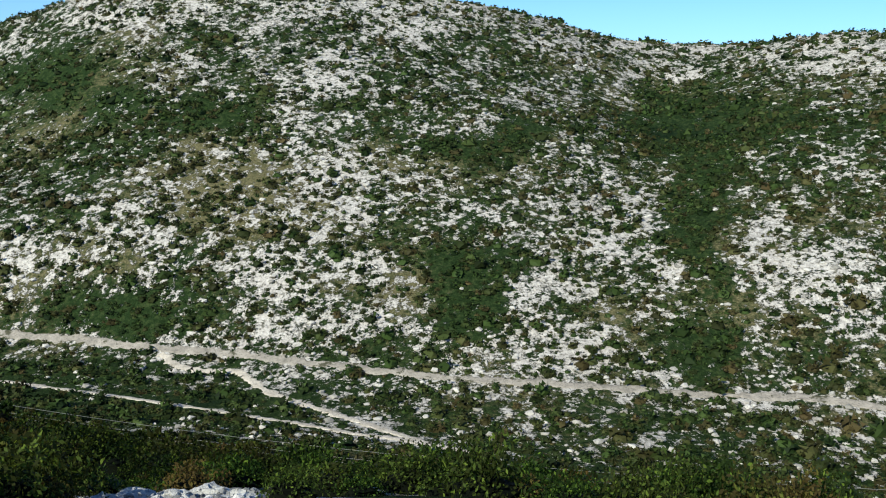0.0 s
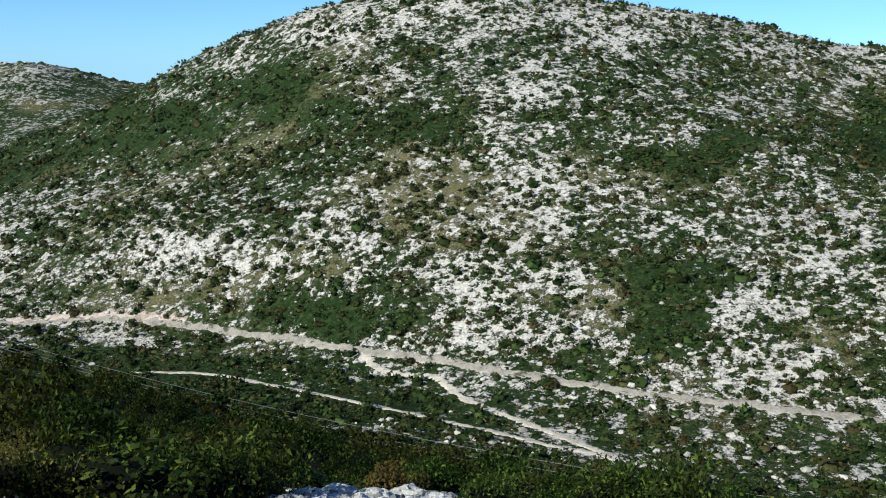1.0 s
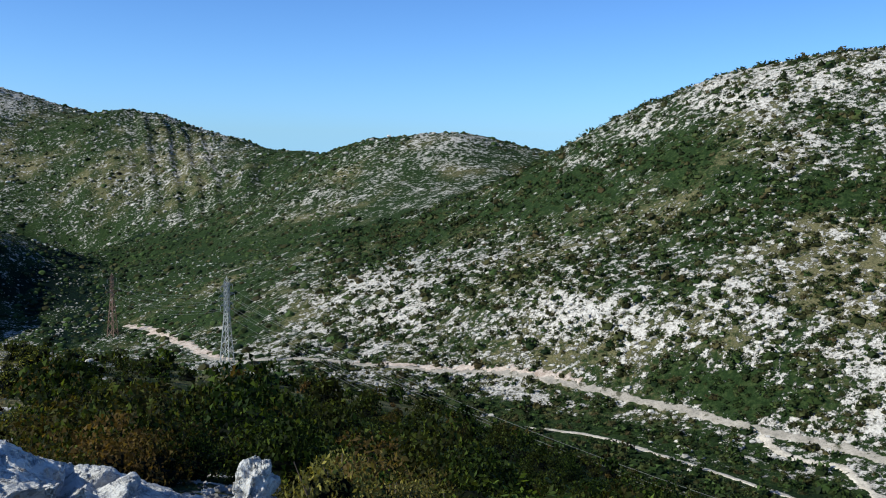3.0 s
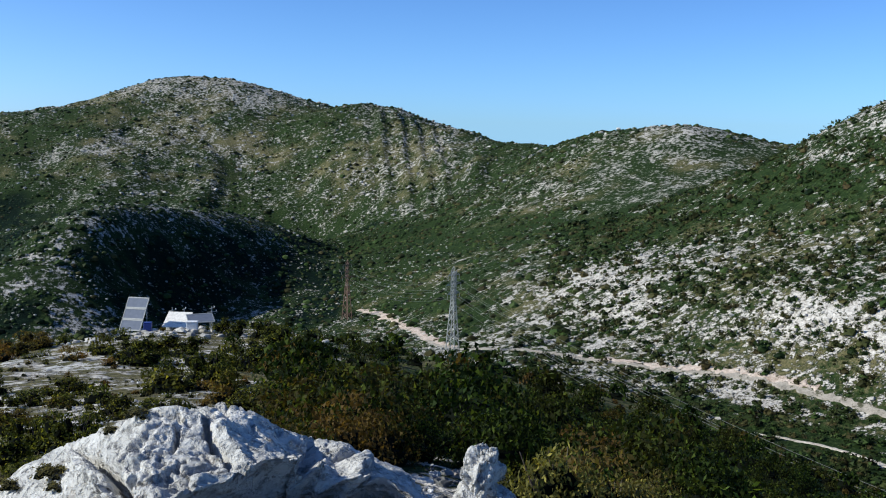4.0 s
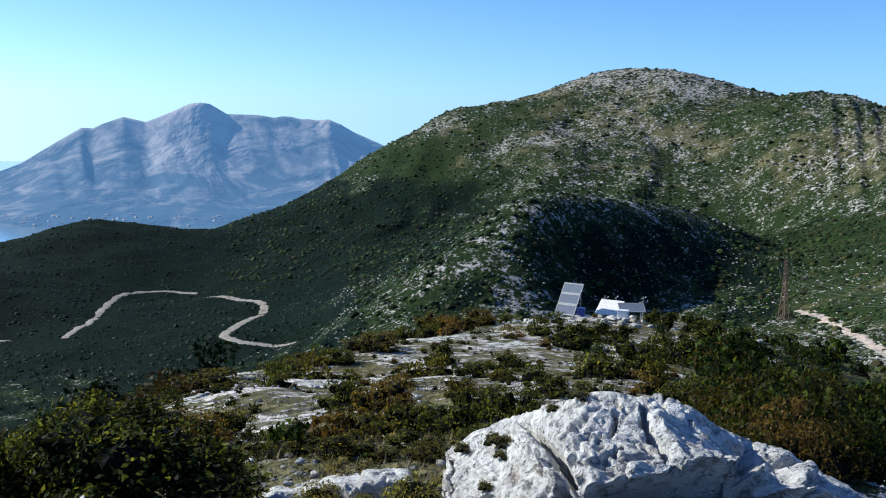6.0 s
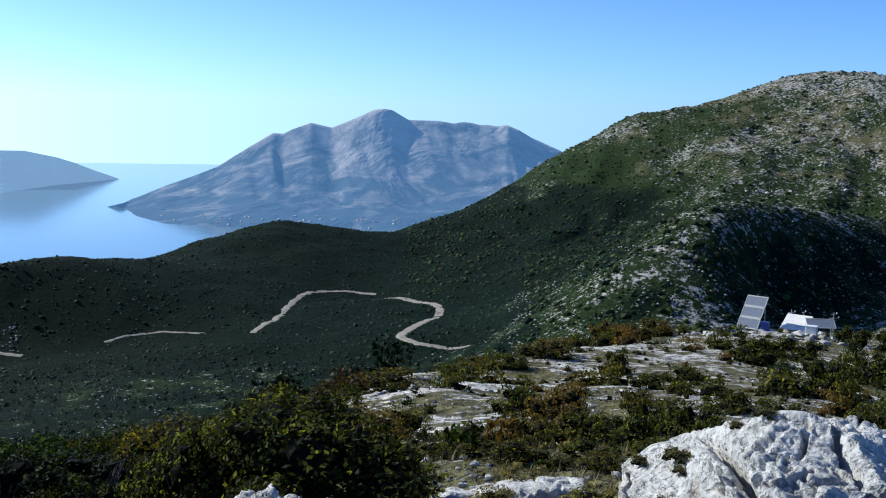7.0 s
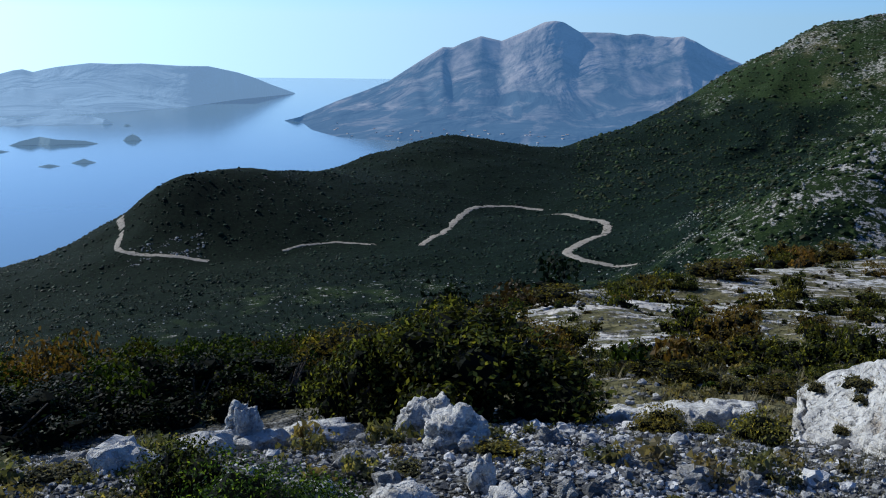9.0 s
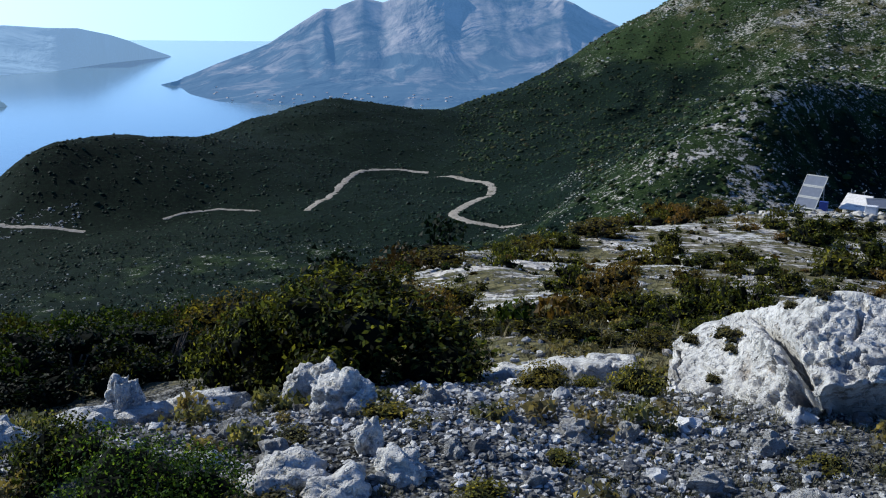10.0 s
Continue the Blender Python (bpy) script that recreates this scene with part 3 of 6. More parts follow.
def far_land(name, crest, shore, r_crest, mat, seed=0, rough=0.12, flat=0.5, steps=60, gap=0.12, sink=0.8):
    """A mountain or island across the water, from its crest line (heading, angle) and its shore line (heading, angle)."""
    ca, ce = np.array(crest).T
    sa_, se = np.array(shore).T
    az = np.arange(ca[0], ca[-1] + gap, gap)
    e1 = np.interp(az, ca, ce)
    e0 = np.interp(az, sa_, se)
    r0 = SEA / np.tan(np.radians(e0))
    rc = np.minimum(r_crest, abs(SEA + 9) / np.tan(np.radians(np.maximum(-e1, 0.5))))
    rc = np.maximum(rc, r0 * 1.002)
    z1 = np.maximum(rc * np.tan(np.radians(e1)), SEA)
    s = np.concatenate([np.linspace(0, 1, steps), np.linspace(1.05, 1.6, 10)])
    verts = np.zeros((len(az), len(s), 3))
    for j, k in enumerate(s):
        kk = min(k, 1.0)
        r = r0 + (rc - r0) * k
        lean = az + 3.0 * (fractal(az * 0.4, np.full_like(az, kk * 1.5), seed + 30, 1) - 0.5)
        ridge = np.abs(fractal(lean * 0.3 + 0.9 * kk, np.full_like(az, kk * 0.9), seed, 4, 0.5) - 0.5) * 2
        up = (flat * kk ** 2.4 + (1 - flat) * kk)
        h = (z1 - SEA) * up * (1 - rough * 4 * kk * (1 - kk) * (1.1 - 1.6 * ridge))
        if k > 1:
            h = (z1 - SEA) * (1 - (k - 1) * 1.4)
        a = np.radians(az)
        verts[:, j] = np.stack([r * np.sin(a), r * np.cos(a), SEA - sink + h], -1)
    ob = new(name, mesh_from(name, verts.reshape(-1, 3), net_faces(len(az), len(s))[:, ::-1], mat))
    return ob


# bluish base colours and emission stand in for the haze over distance
FAR = far_material("far_mountain_hazed", (0.04, 0.06, 0.075), (0.25, 0.225, 0.21), (0.13, 0.34, 0.70), 0.36)
FARTHER = far_material("far_island_hazed", (0.10, 0.15, 0.21), (0.15, 0.20, 0.26), (0.31, 0.53, 0.79), 0.55)
ISLET = far_material("islet_hazed", (0.05, 0.08, 0.10), (0.10, 0.13, 0.15), (0.24, 0.42, 0.62), 0.52)
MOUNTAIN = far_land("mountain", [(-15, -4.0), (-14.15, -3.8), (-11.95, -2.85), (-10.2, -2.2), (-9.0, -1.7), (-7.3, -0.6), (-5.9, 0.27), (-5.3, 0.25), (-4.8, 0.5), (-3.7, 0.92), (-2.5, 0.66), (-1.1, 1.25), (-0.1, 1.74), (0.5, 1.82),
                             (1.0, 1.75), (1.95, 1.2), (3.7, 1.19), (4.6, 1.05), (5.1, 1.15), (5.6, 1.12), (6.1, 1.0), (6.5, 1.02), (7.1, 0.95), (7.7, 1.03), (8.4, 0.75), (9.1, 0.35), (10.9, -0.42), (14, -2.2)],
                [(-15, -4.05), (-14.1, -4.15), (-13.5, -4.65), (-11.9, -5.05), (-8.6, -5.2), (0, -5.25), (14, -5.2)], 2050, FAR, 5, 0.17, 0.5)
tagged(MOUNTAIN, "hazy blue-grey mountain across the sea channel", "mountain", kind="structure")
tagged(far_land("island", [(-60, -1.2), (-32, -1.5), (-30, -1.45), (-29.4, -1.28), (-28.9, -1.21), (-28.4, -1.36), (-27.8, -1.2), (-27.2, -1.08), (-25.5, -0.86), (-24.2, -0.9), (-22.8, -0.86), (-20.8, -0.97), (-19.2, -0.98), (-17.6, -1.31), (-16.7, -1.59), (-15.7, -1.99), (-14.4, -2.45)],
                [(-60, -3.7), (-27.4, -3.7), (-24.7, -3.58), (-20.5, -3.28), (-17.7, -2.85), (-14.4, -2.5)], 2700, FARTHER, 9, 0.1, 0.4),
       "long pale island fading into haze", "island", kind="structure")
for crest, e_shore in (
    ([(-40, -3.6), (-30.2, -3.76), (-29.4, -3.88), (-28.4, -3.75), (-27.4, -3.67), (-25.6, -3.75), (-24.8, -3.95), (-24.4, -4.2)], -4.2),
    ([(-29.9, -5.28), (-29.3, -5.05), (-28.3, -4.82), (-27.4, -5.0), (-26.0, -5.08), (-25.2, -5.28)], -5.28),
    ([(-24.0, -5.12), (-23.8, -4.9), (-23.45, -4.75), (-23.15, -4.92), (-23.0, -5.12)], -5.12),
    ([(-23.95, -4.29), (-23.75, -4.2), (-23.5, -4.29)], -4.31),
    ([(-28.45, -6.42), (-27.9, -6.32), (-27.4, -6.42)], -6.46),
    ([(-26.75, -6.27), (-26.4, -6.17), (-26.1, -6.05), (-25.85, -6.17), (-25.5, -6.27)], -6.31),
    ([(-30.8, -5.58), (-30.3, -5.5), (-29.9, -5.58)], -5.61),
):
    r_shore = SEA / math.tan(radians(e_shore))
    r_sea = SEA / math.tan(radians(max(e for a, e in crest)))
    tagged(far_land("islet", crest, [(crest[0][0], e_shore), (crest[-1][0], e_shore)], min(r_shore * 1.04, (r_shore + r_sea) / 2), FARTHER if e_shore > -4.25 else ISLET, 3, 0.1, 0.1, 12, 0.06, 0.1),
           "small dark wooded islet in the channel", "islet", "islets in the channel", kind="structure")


# ================= roads =================
def road_material(name, lo, hi, weedy=0.85):
    """Trodden gravel: pale wheel-worn stone, darker washed patches and weeds creeping in."""
    m, nt, b = material(name, 0.95)
    p = place(nt)
    n = noise_tex(nt, 0.5, 6, 0.65, p)
    col = ramp(nt, n, [(0.3, lo), (0.6, hi), (0.8, tuple(min(1, c * 1.15) for c in hi))])
    col = mix(nt, maths(nt, "MULTIPLY", step_up(nt, noise_tex(nt, 2.4, 5, 0.75, p), 0.50, 0.64), 0.6), col, tuple(c * 0.55 for c in lo))
    weeds = step_up(nt, noise_tex(nt, 0.28, 6, 0.75, p), 0.57, 0.61)
    col = mix(nt, maths(nt, "MULTIPLY", weeds, weedy), col, (0.050, 0.052, 0.024))
    nt.links.new(col, b.inputs["Base Color"])
    bump(nt, b, noise_tex(nt, 3, 4, 0.6, p), 0.8, 0.25)
    return m


GRAVEL = road_material("pale_gravel", (0.22, 0.20, 0.165), (0.41, 0.365, 0.305))
DIRT = road_material("pale_dirt", (0.40, 0.35, 0.28), (0.64, 0.57, 0.47), 0.25)


def smooth_line(pts, n=10):
    """A rounded run through the points."""
    p = [Vector(q) for q in pts]
    p = [p[0] * 2 - p[1]] + p + [p[-1] * 2 - p[-2]]
    out = []
    for i in range(1, len(p) - 2):
        for k in range(n):
            t = k / n
            a, b, c, d = p[i - 1], p[i], p[i + 1], p[i + 2]
            out.append(0.5 * (2 * b + (c - a) * t + (2 * a - 5 * b + 4 * c - d) * t * t + (3 * b - a - 3 * c + d) * t ** 3))
    out.append(p[-2])
    return out


def road(name, line, width, mat, label, lift=0.10, wander=1.1):
    pts = smooth_line([(r * math.sin(radians(a)), r * math.cos(radians(a))) for a, r in line], 36)
    n = len(pts)
    cross = 7
    V = np.zeros((n, cross, 2))
    for i, q in enumerate(pts):
        d = (pts[min(i + 1, n - 1)] - pts[max(i - 1, 0)]).normalized()
        side = Vector((d.y, -d.x))
        for j in range(cross):
            k = (j / (cross - 1) - 0.5)
            w = width * (1 + wander * (noise.noise((i * 0.13, 7 if k > 0 else 0, len(line))) + 0.9 * noise.noise((i * 0.45, 3 if k > 0 else 11, len(line)))) if abs(k) > 0.3 else 1)
            V[i, j] = q + side * k * w
    flat = V.reshape(-1, 2)
    z = land_z(flat[:, 0], flat[:, 1]) + lift
    z = z.reshape(n, cross)
    z = np.maximum(z, land_z(flat[:, 0], flat[:, 1]).reshape(n, cross) + lift * 0.6)
    z[:, 0] -= lift + 0.25
    z[:, -1] -= lift + 0.25
    verts = np.concatenate([flat, z.reshape(-1, 1)], 1)
    ob = new(name, mesh_from(name, verts, net_faces(n, cross)[:, ::-1], mat))
    return tagged(ob, label, "road", kind="structure")


ROAD_LINE = [(a, r) for a, r, e in LAND["coast_road"]]
road("road", ROAD_LINE[:5], 4.2, GRAVEL, "pale unpaved coast road round a wooded cape", wander=0.6)
road("road", ROAD_LINE[5:8], 2.4, GRAVEL, "pale unpaved coast road crossing green scrub", wander=0.7)
road("road", ROAD_LINE[8:14], 5.0, GRAVEL, "pale winding gravel road climbing the green valley", wander=0.6)
road("road", ROAD_LINE[14:], 6.0, GRAVEL, "pale gravel road bending round the valley head", wander=0.55)
road("road", [(a, r) for a, r, e in LAND["road_right"]], 2.7, GRAVEL, "pale gravel road cut along the foot of the rocky hill")


def along(az, el, lo=110, hi=300):
    """The distance at which a ray from the eye meets the ground."""
    r = np.linspace(lo, hi, 1500)
    x, y = r * math.sin(radians(az)), r * math.cos(radians(az))
    over = np.nonzero(np.degrees(np.arctan2(land_z(x, y), r)) >= el)[0]
    return float(r[over[0]]) if len(over) else hi


RIGHT_LINE = [(a, r) for a, r, e in LAND["road_right"]]
BANK = road_material("reddish_cut_earth", (0.30, 0.22, 0.17), (0.60, 0.50, 0.42))
road("bank", [(a, r + 2.6) for a, r in RIGHT_LINE[:4]], 4.0, BANK, "pale reddish cut bank above the gravel road", 0.14, 1.4)
road("bank", [(a, r + 1.9) for a, r in RIGHT_LINE[5:9]], 2.4, BANK, "pale reddish cut bank above the gravel road", 0.14, 1.8)
TRACK_ONE = [(a, along(a, e)) for a, e in ((71.6, -14.7), (72.6, -15.5), (74.2, -15.85), (76.1, -16.05), (78.0, -17.3), (81.1, -18.35), (84.2, -19.3), (87.3, -20.2), (90.2, -20.7))]
TRACK_TWO = [(a, along(a, e)) for a, e in ((58.0, -15.1), (62.5, -15.5), (66.4, -16.35), (70.1, -17.15), (74.9, -18.15), (79.1, -18.95), (82.5, -19.6), (85.6, -20.0), (88.3, -20.5))]
road("road", TRACK_ONE, 2.2, DIRT, "bright bulldozed dirt track on the valley floor")
road("road", TRACK_TWO, 1.7, DIRT, "bright bulldozed dirt track on the valley floor")


# ================= helpers for things =================
def part(name, bm_or_mesh, mat, parent, label=""):
    """One mesh object under a thing or a part."""
    if isinstance(bm_or_mesh, bmesh.types.BMesh):
        me_ = bpy.data.meshes.new(name)
        bm_or_mesh.to_mesh(me_)
        bm_or_mesh.free()
    else:
        me_ = bm_or_mesh
    if mat and not me_.materials:
        me_.materials.append(mat)
    ob = new(name, me_)
    ob.parent = parent
    if label:
        ob["label"] = label
    return ob


def ground_z(x, y):
    return float(land_z(np.array([x]), np.array([y]))[0])


def spot(az, el, r_lo=2.2, r_hi=90):
    """The first place where the ray from the eye along a heading and an angle meets the ground."""
    r = np.exp(np.linspace(math.log(r_lo), math.log(r_hi), 900))
    x, y = r * math.sin(radians(az)), r * math.cos(radians(az))
    e = np.degrees(np.arctan2(land_z(x, y), r))
    over = np.nonzero(e >= el)[0]
    i = over[0] if len(over) else len(r) - 1
    return Vector((x[i], y[i], r[i] * math.tan(math.radians(e[i]))))


def at(az, r):
    x, y = r * math.sin(radians(az)), r * math.cos(radians(az))
    return Vector((x, y, ground_z(x, y)))


def box(bm, cx, cy, cz, sx, sy, sz, m=None, bev=0.0):
    r = bmesh.ops.create_cube(bm, size=1.0, matrix=(m or Matrix()) @ Matrix.Translation((cx, cy, cz)) @ Matrix.Diagonal((sx, sy, sz, 1)))
    if bev:
        edges = {e for v in r["verts"] for e in v.link_edges}
        bmesh.ops.bevel(bm, geom=list(edges), offset=bev, segments=1, affect="EDGES", profile=0.5)


def rod(bm, p, q, r0, r1=None, n=5):
    """A tapered bar from p to q."""
    p, q = Vector(p), Vector(q)
    d = q - p
    m = Matrix.Translation((p + q) / 2) @ d.to_track_quat("Z", "Y").to_matrix().to_4x4()
    bmesh.ops.create_cone(bm, cap_ends=True, segments=n, radius1=r0, radius2=r0 if r1 is None else r1, depth=d.length, matrix=m)


# ================= materials of things =================
def limestone(name="weathered_limestone", tone=1.0):
    m, nt, b = material(name, 0.92)
    p = nt.nodes.new("ShaderNodeTexCoord").outputs["Object"]
    n1 = noise_tex(nt, 2.2, 6, 0.65, p)
    n2 = noise_tex(nt, 14, 6, 0.7, p)
    n3 = noise_tex(nt, 60, 4, 0.6, p)
    base = ramp(nt, n1, [(0.3, (0.42 * tone, 0.41 * tone, 0.39 * tone)), (0.5, (0.61 * tone, 0.595 * tone, 0.56 * tone)), (0.72, (0.75 * tone, 0.73 * tone, 0.69 * tone))])
    # grey lichen spots, strengthened so the colour also carries dark shaded pits
    lichen_shade = maths(nt, "MULTIPLY", step_up(nt, n2, 0.51, 0.64), 0.75)
    col = mix(nt, lichen_shade, base, (0.17, 0.17, 0.165))
    warm = step_up(nt, noise_tex(nt, 5, 4, 0.6, p), 0.62, 0.75)
    col = mix(nt, maths(nt, "MULTIPLY", warm, 0.5), col, (0.40, 0.31, 0.22))
    crack = nt.nodes.new("ShaderNodeTexVoronoi")
    crack.feature = "DISTANCE_TO_EDGE"
    crack.inputs["Scale"].default_value = 6.5
    warp = nt.nodes.new("ShaderNodeVectorMath")
    warp.operation = "MULTIPLY_ADD"
    shake = nt.nodes.new("ShaderNodeTexNoise")
    shake.inputs["Scale"].default_value = 5
    shake.inputs["Detail"].default_value = 4
    nt.links.new(p, shake.inputs["Vector"])
    nt.links.new(shake.outputs["Color"], warp.inputs[0])
    warp.inputs[1].default_value = (0.35, 0.35, 0.35)
    nt.links.new(p, warp.inputs[2])
    nt.links.new(warp.outputs[0], crack.inputs["Vector"])
    seam = maths(nt, "MULTIPLY", step_up(nt, crack.outputs["Distance"], 0.04, 0.008), step_up(nt, noise_tex(nt, 2.7, 3, 0.6, p), 0.46, 0.56))
    col = mix(nt, maths(nt, "MULTIPLY", seam, 0.12), col, (0.07, 0.07, 0.068))
    nt.links.new(col, b.inputs["Base Color"])
    pits = maths(nt, "ADD", step_up(nt, noise_tex(nt, 20, 4, 0.6, p), 0.52, 0.70), maths(nt, "MULTIPLY", seam, 0.3))
    h = maths(nt, "ADD", maths(nt, "MULTIPLY", n2, 0.9), maths(nt, "MULTIPLY", n3, 0.14))
    h = maths(nt, "SUBTRACT", h, maths(nt, "MULTIPLY", pits, 0.5))
    bump(nt, b, h, 1.0, 0.05)
    return m


STONE = limestone()


def pavement_material():
    """Level limestone beds with grassy joints."""
    m, nt, b = material("limestone_pavement", 0.92)
    p = place(nt)
    squash = nt.nodes.new("ShaderNodeMapping")
    squash.inputs["Scale"].default_value = (0.7, 1.5, 1.5)
    nt.links.new(p, squash.inputs["Vector"])
    q = squash.outputs["Vector"]
    n1 = noise_tex(nt, 1.1, 8, 0.78, q)
    n2 = noise_tex(nt, 6, 5, 0.65, p)
    base = ramp(nt, n2, [(0.3, (0.30, 0.29, 0.265)), (0.5, (0.56, 0.54, 0.50)), (0.72, (0.74, 0.715, 0.665))])
    joint = step_up(nt, n1, 0.49, 0.53)
    turf = ramp(nt, n2, [(0.3, (0.040, 0.042, 0.018)), (0.5, (0.11, 0.105, 0.050)), (0.7, (0.22, 0.195, 0.11))])
    nt.links.new(mix(nt, joint, base, turf), b.inputs["Base Color"])
    h = maths(nt, "SUBTRACT", maths(nt, "MULTIPLY", n2, 0.6), maths(nt, "MULTIPLY", joint, 0.6))
    bump(nt, b, h, 1.0, 0.12)
    return m


PAVE = pavement_material()


def foliage(name, lo, hi, dry_lo=(0.10, 0.06, 0.025), dry_hi=(0.20, 0.12, 0.045), thin=0.0):
    m, nt, b = material(name, 0.6)
    rnd = nt.nodes.new("ShaderNodeNewGeometry").outputs["Random Per Island"]
    tint = attr(nt, "tint").outputs["Fac"]
    # mostly dark leaves, few bright: shade and sunlit specks carried in the colour
    g = ramp(nt, rnd, [(0.0, lo), (0.55, tuple((0.8 if thin else 0.6) * a + (0.2 if thin else 0.4) * c for a, c in zip(lo, hi))), (0.82, hi), (1.0, (hi[0] * (2.6 if thin else 1.5), hi[1] * (2.1 if thin else 1.35), hi[2] * 1.6))])
    d = ramp(nt, rnd, [(0.0, dry_lo), (1.0, dry_hi)])
    col = mix(nt, tint, g, d)
    nt.links.new(col, b.inputs["Base Color"])
    b.inputs["Specular IOR Level"].default_value = 0.06
    if thin:
        # light shining through thin leaves
        t = nt.nodes.new("ShaderNodeBsdfTranslucent")
        nt.links.new(mix(nt, 1.0, col, (1.9, 1.7, 0.7), "MULTIPLY"), t.inputs["Color"])
        m2 = nt.nodes.new("ShaderNodeMixShader")
        m2.inputs[0].default_value = thin
        nt.links.new(b.outputs[0], m2.inputs[1])
        nt.links.new(t.outputs[0], m2.inputs[2])
        nt.links.new(m2.outputs[0], nt.nodes["Material Output"].inputs["Surface"])
    return m


LEAF = foliage("shrub_leaves", (0.002, 0.005, 0.001), (0.058, 0.078, 0.022), (0.09, 0.05, 0.017), (0.20, 0.11, 0.04), 0.4)
# darker leaf copy; the backlit, shaded side is put into its colour
SEAWARD_SHADED = foliage("seaward_shaded_leaves", (0.001, 0.004, 0.002), (0.006, 0.016, 0.006), (0.03, 0.018, 0.007), (0.075, 0.045, 0.016), 0.2)
CUSHION = foliage("cushion_leaves", (0.05, 0.06, 0.014), (0.17, 0.185, 0.048), (0.10, 0.075, 0.028), (0.24, 0.18, 0.08), 0.4)
HERB = foliage("herb_leaves", (0.045, 0.052, 0.028), (0.12, 0.13, 0.07), (0.10, 0.08, 0.045), (0.22, 0.18, 0.11), 0.4)
TOPLEAF = foliage("hilltop_leaves", (0.014, 0.022, 0.005), (0.080, 0.098, 0.022), (0.09, 0.048, 0.018), (0.18, 0.10, 0.036), 0.4)
FRESH = foliage("fresh_green_leaves", (0.008, 0.020, 0.004), (0.055, 0.105, 0.020), (0.08, 0.05, 0.02), (0.17, 0.11, 0.04), 0.4)
SCRUB = foliage("far_scrub", (0.006, 0.013, 0.004), (0.034, 0.060, 0.015), (0.04, 0.030, 0.012), (0.10, 0.072, 0.032))

# dense scrub, darkened and cooled to carry backlit shade and haze
MAQUIS_SHADE = foliage("dense_maquis_shade", (0.004, 0.012, 0.007), (0.025, 0.052, 0.025), (0.016, 0.018, 0.007), (0.032, 0.034, 0.014))


def bark_material():
    m, nt, b = material("grey_bark", 0.9)
    p = place(nt)
    nt.links.new(ramp(nt, noise_tex(nt, 30, 5, 0.6, p), [(0.3, (0.05, 0.04, 0.03)), (0.7, (0.15, 0.125, 0.10))]), b.inputs["Base Color"])
    return m


BARK = bark_material()


def plain(name, col, rough=0.6, metal=0.0, grime=0.25, scale=6):
    m, nt, b = material(name, rough, metal, 0.3 if rough < 0.8 else 0.05)
    p = place(nt)
    n = noise_tex(nt, scale, 5, 0.65, p)
    nt.links.new(ramp(nt, n, [(0.3, tuple(c * (1 - grime) for c in col)), (0.65, col)]), b.inputs["Base Color"])
    return m


STEEL = plain("galvanised_steel", (0.36, 0.37, 0.36), 0.6, 0.3)
RUSTY = plain("rust_red_painted_steel", (0.21, 0.13, 0.10), 0.7, 0.1)
WHITE = plain("white_painted_sheet", (0.80, 0.80, 0.78), 0.5)
CHALKY = plain("chalky_white_sheet", (0.84, 0.81, 0.75), 0.9)
CELLS = plain("solar_cells", (0.19, 0.21, 0.25), 0.22, 0.0, 0.2, 3)
BLUE = plain("blue_plastic", (0.03, 0.06, 0.25), 0.5)
CABLE = plain("bare_cable", (0.22, 0.22, 0.21), 0.5, 0.5)


# ================= shrubs =================
def leaf_blobs(seed, blobs, flat):
    """Centres and radii of the leafy tufts of a unit shrub; a third of them low, as a skirt."""
    rng = np.random.RandomState(seed)
    c = rng.normal(size=(blobs, 3))
    c /= np.linalg.norm(c, axis=1)[:, None]
    ragged = blobs > 12
    c *= rng.uniform(0.35, 0.85, (blobs, 1)) if ragged else rng.uniform(0.25, 0.62, (blobs, 1))
    c[:, 2] = np.abs(c[:, 2]) * flat + 0.30
    rad = rng.uniform(0.14, 0.34, blobs) if ragged else rng.uniform(0.30, 0.50, blobs)
    k = blobs // 2
    a = np.arange(k) * 2 * math.pi / k + rng.uniform(-0.3, 0.3, k)
    low = np.stack([0.58 * np.cos(a), 0.58 * np.sin(a), rng.uniform(0.08, 0.26, k)], 1)
    return rng, np.concatenate([c, low]), np.concatenate([rad, rng.uniform(0.28, 0.42, k)])


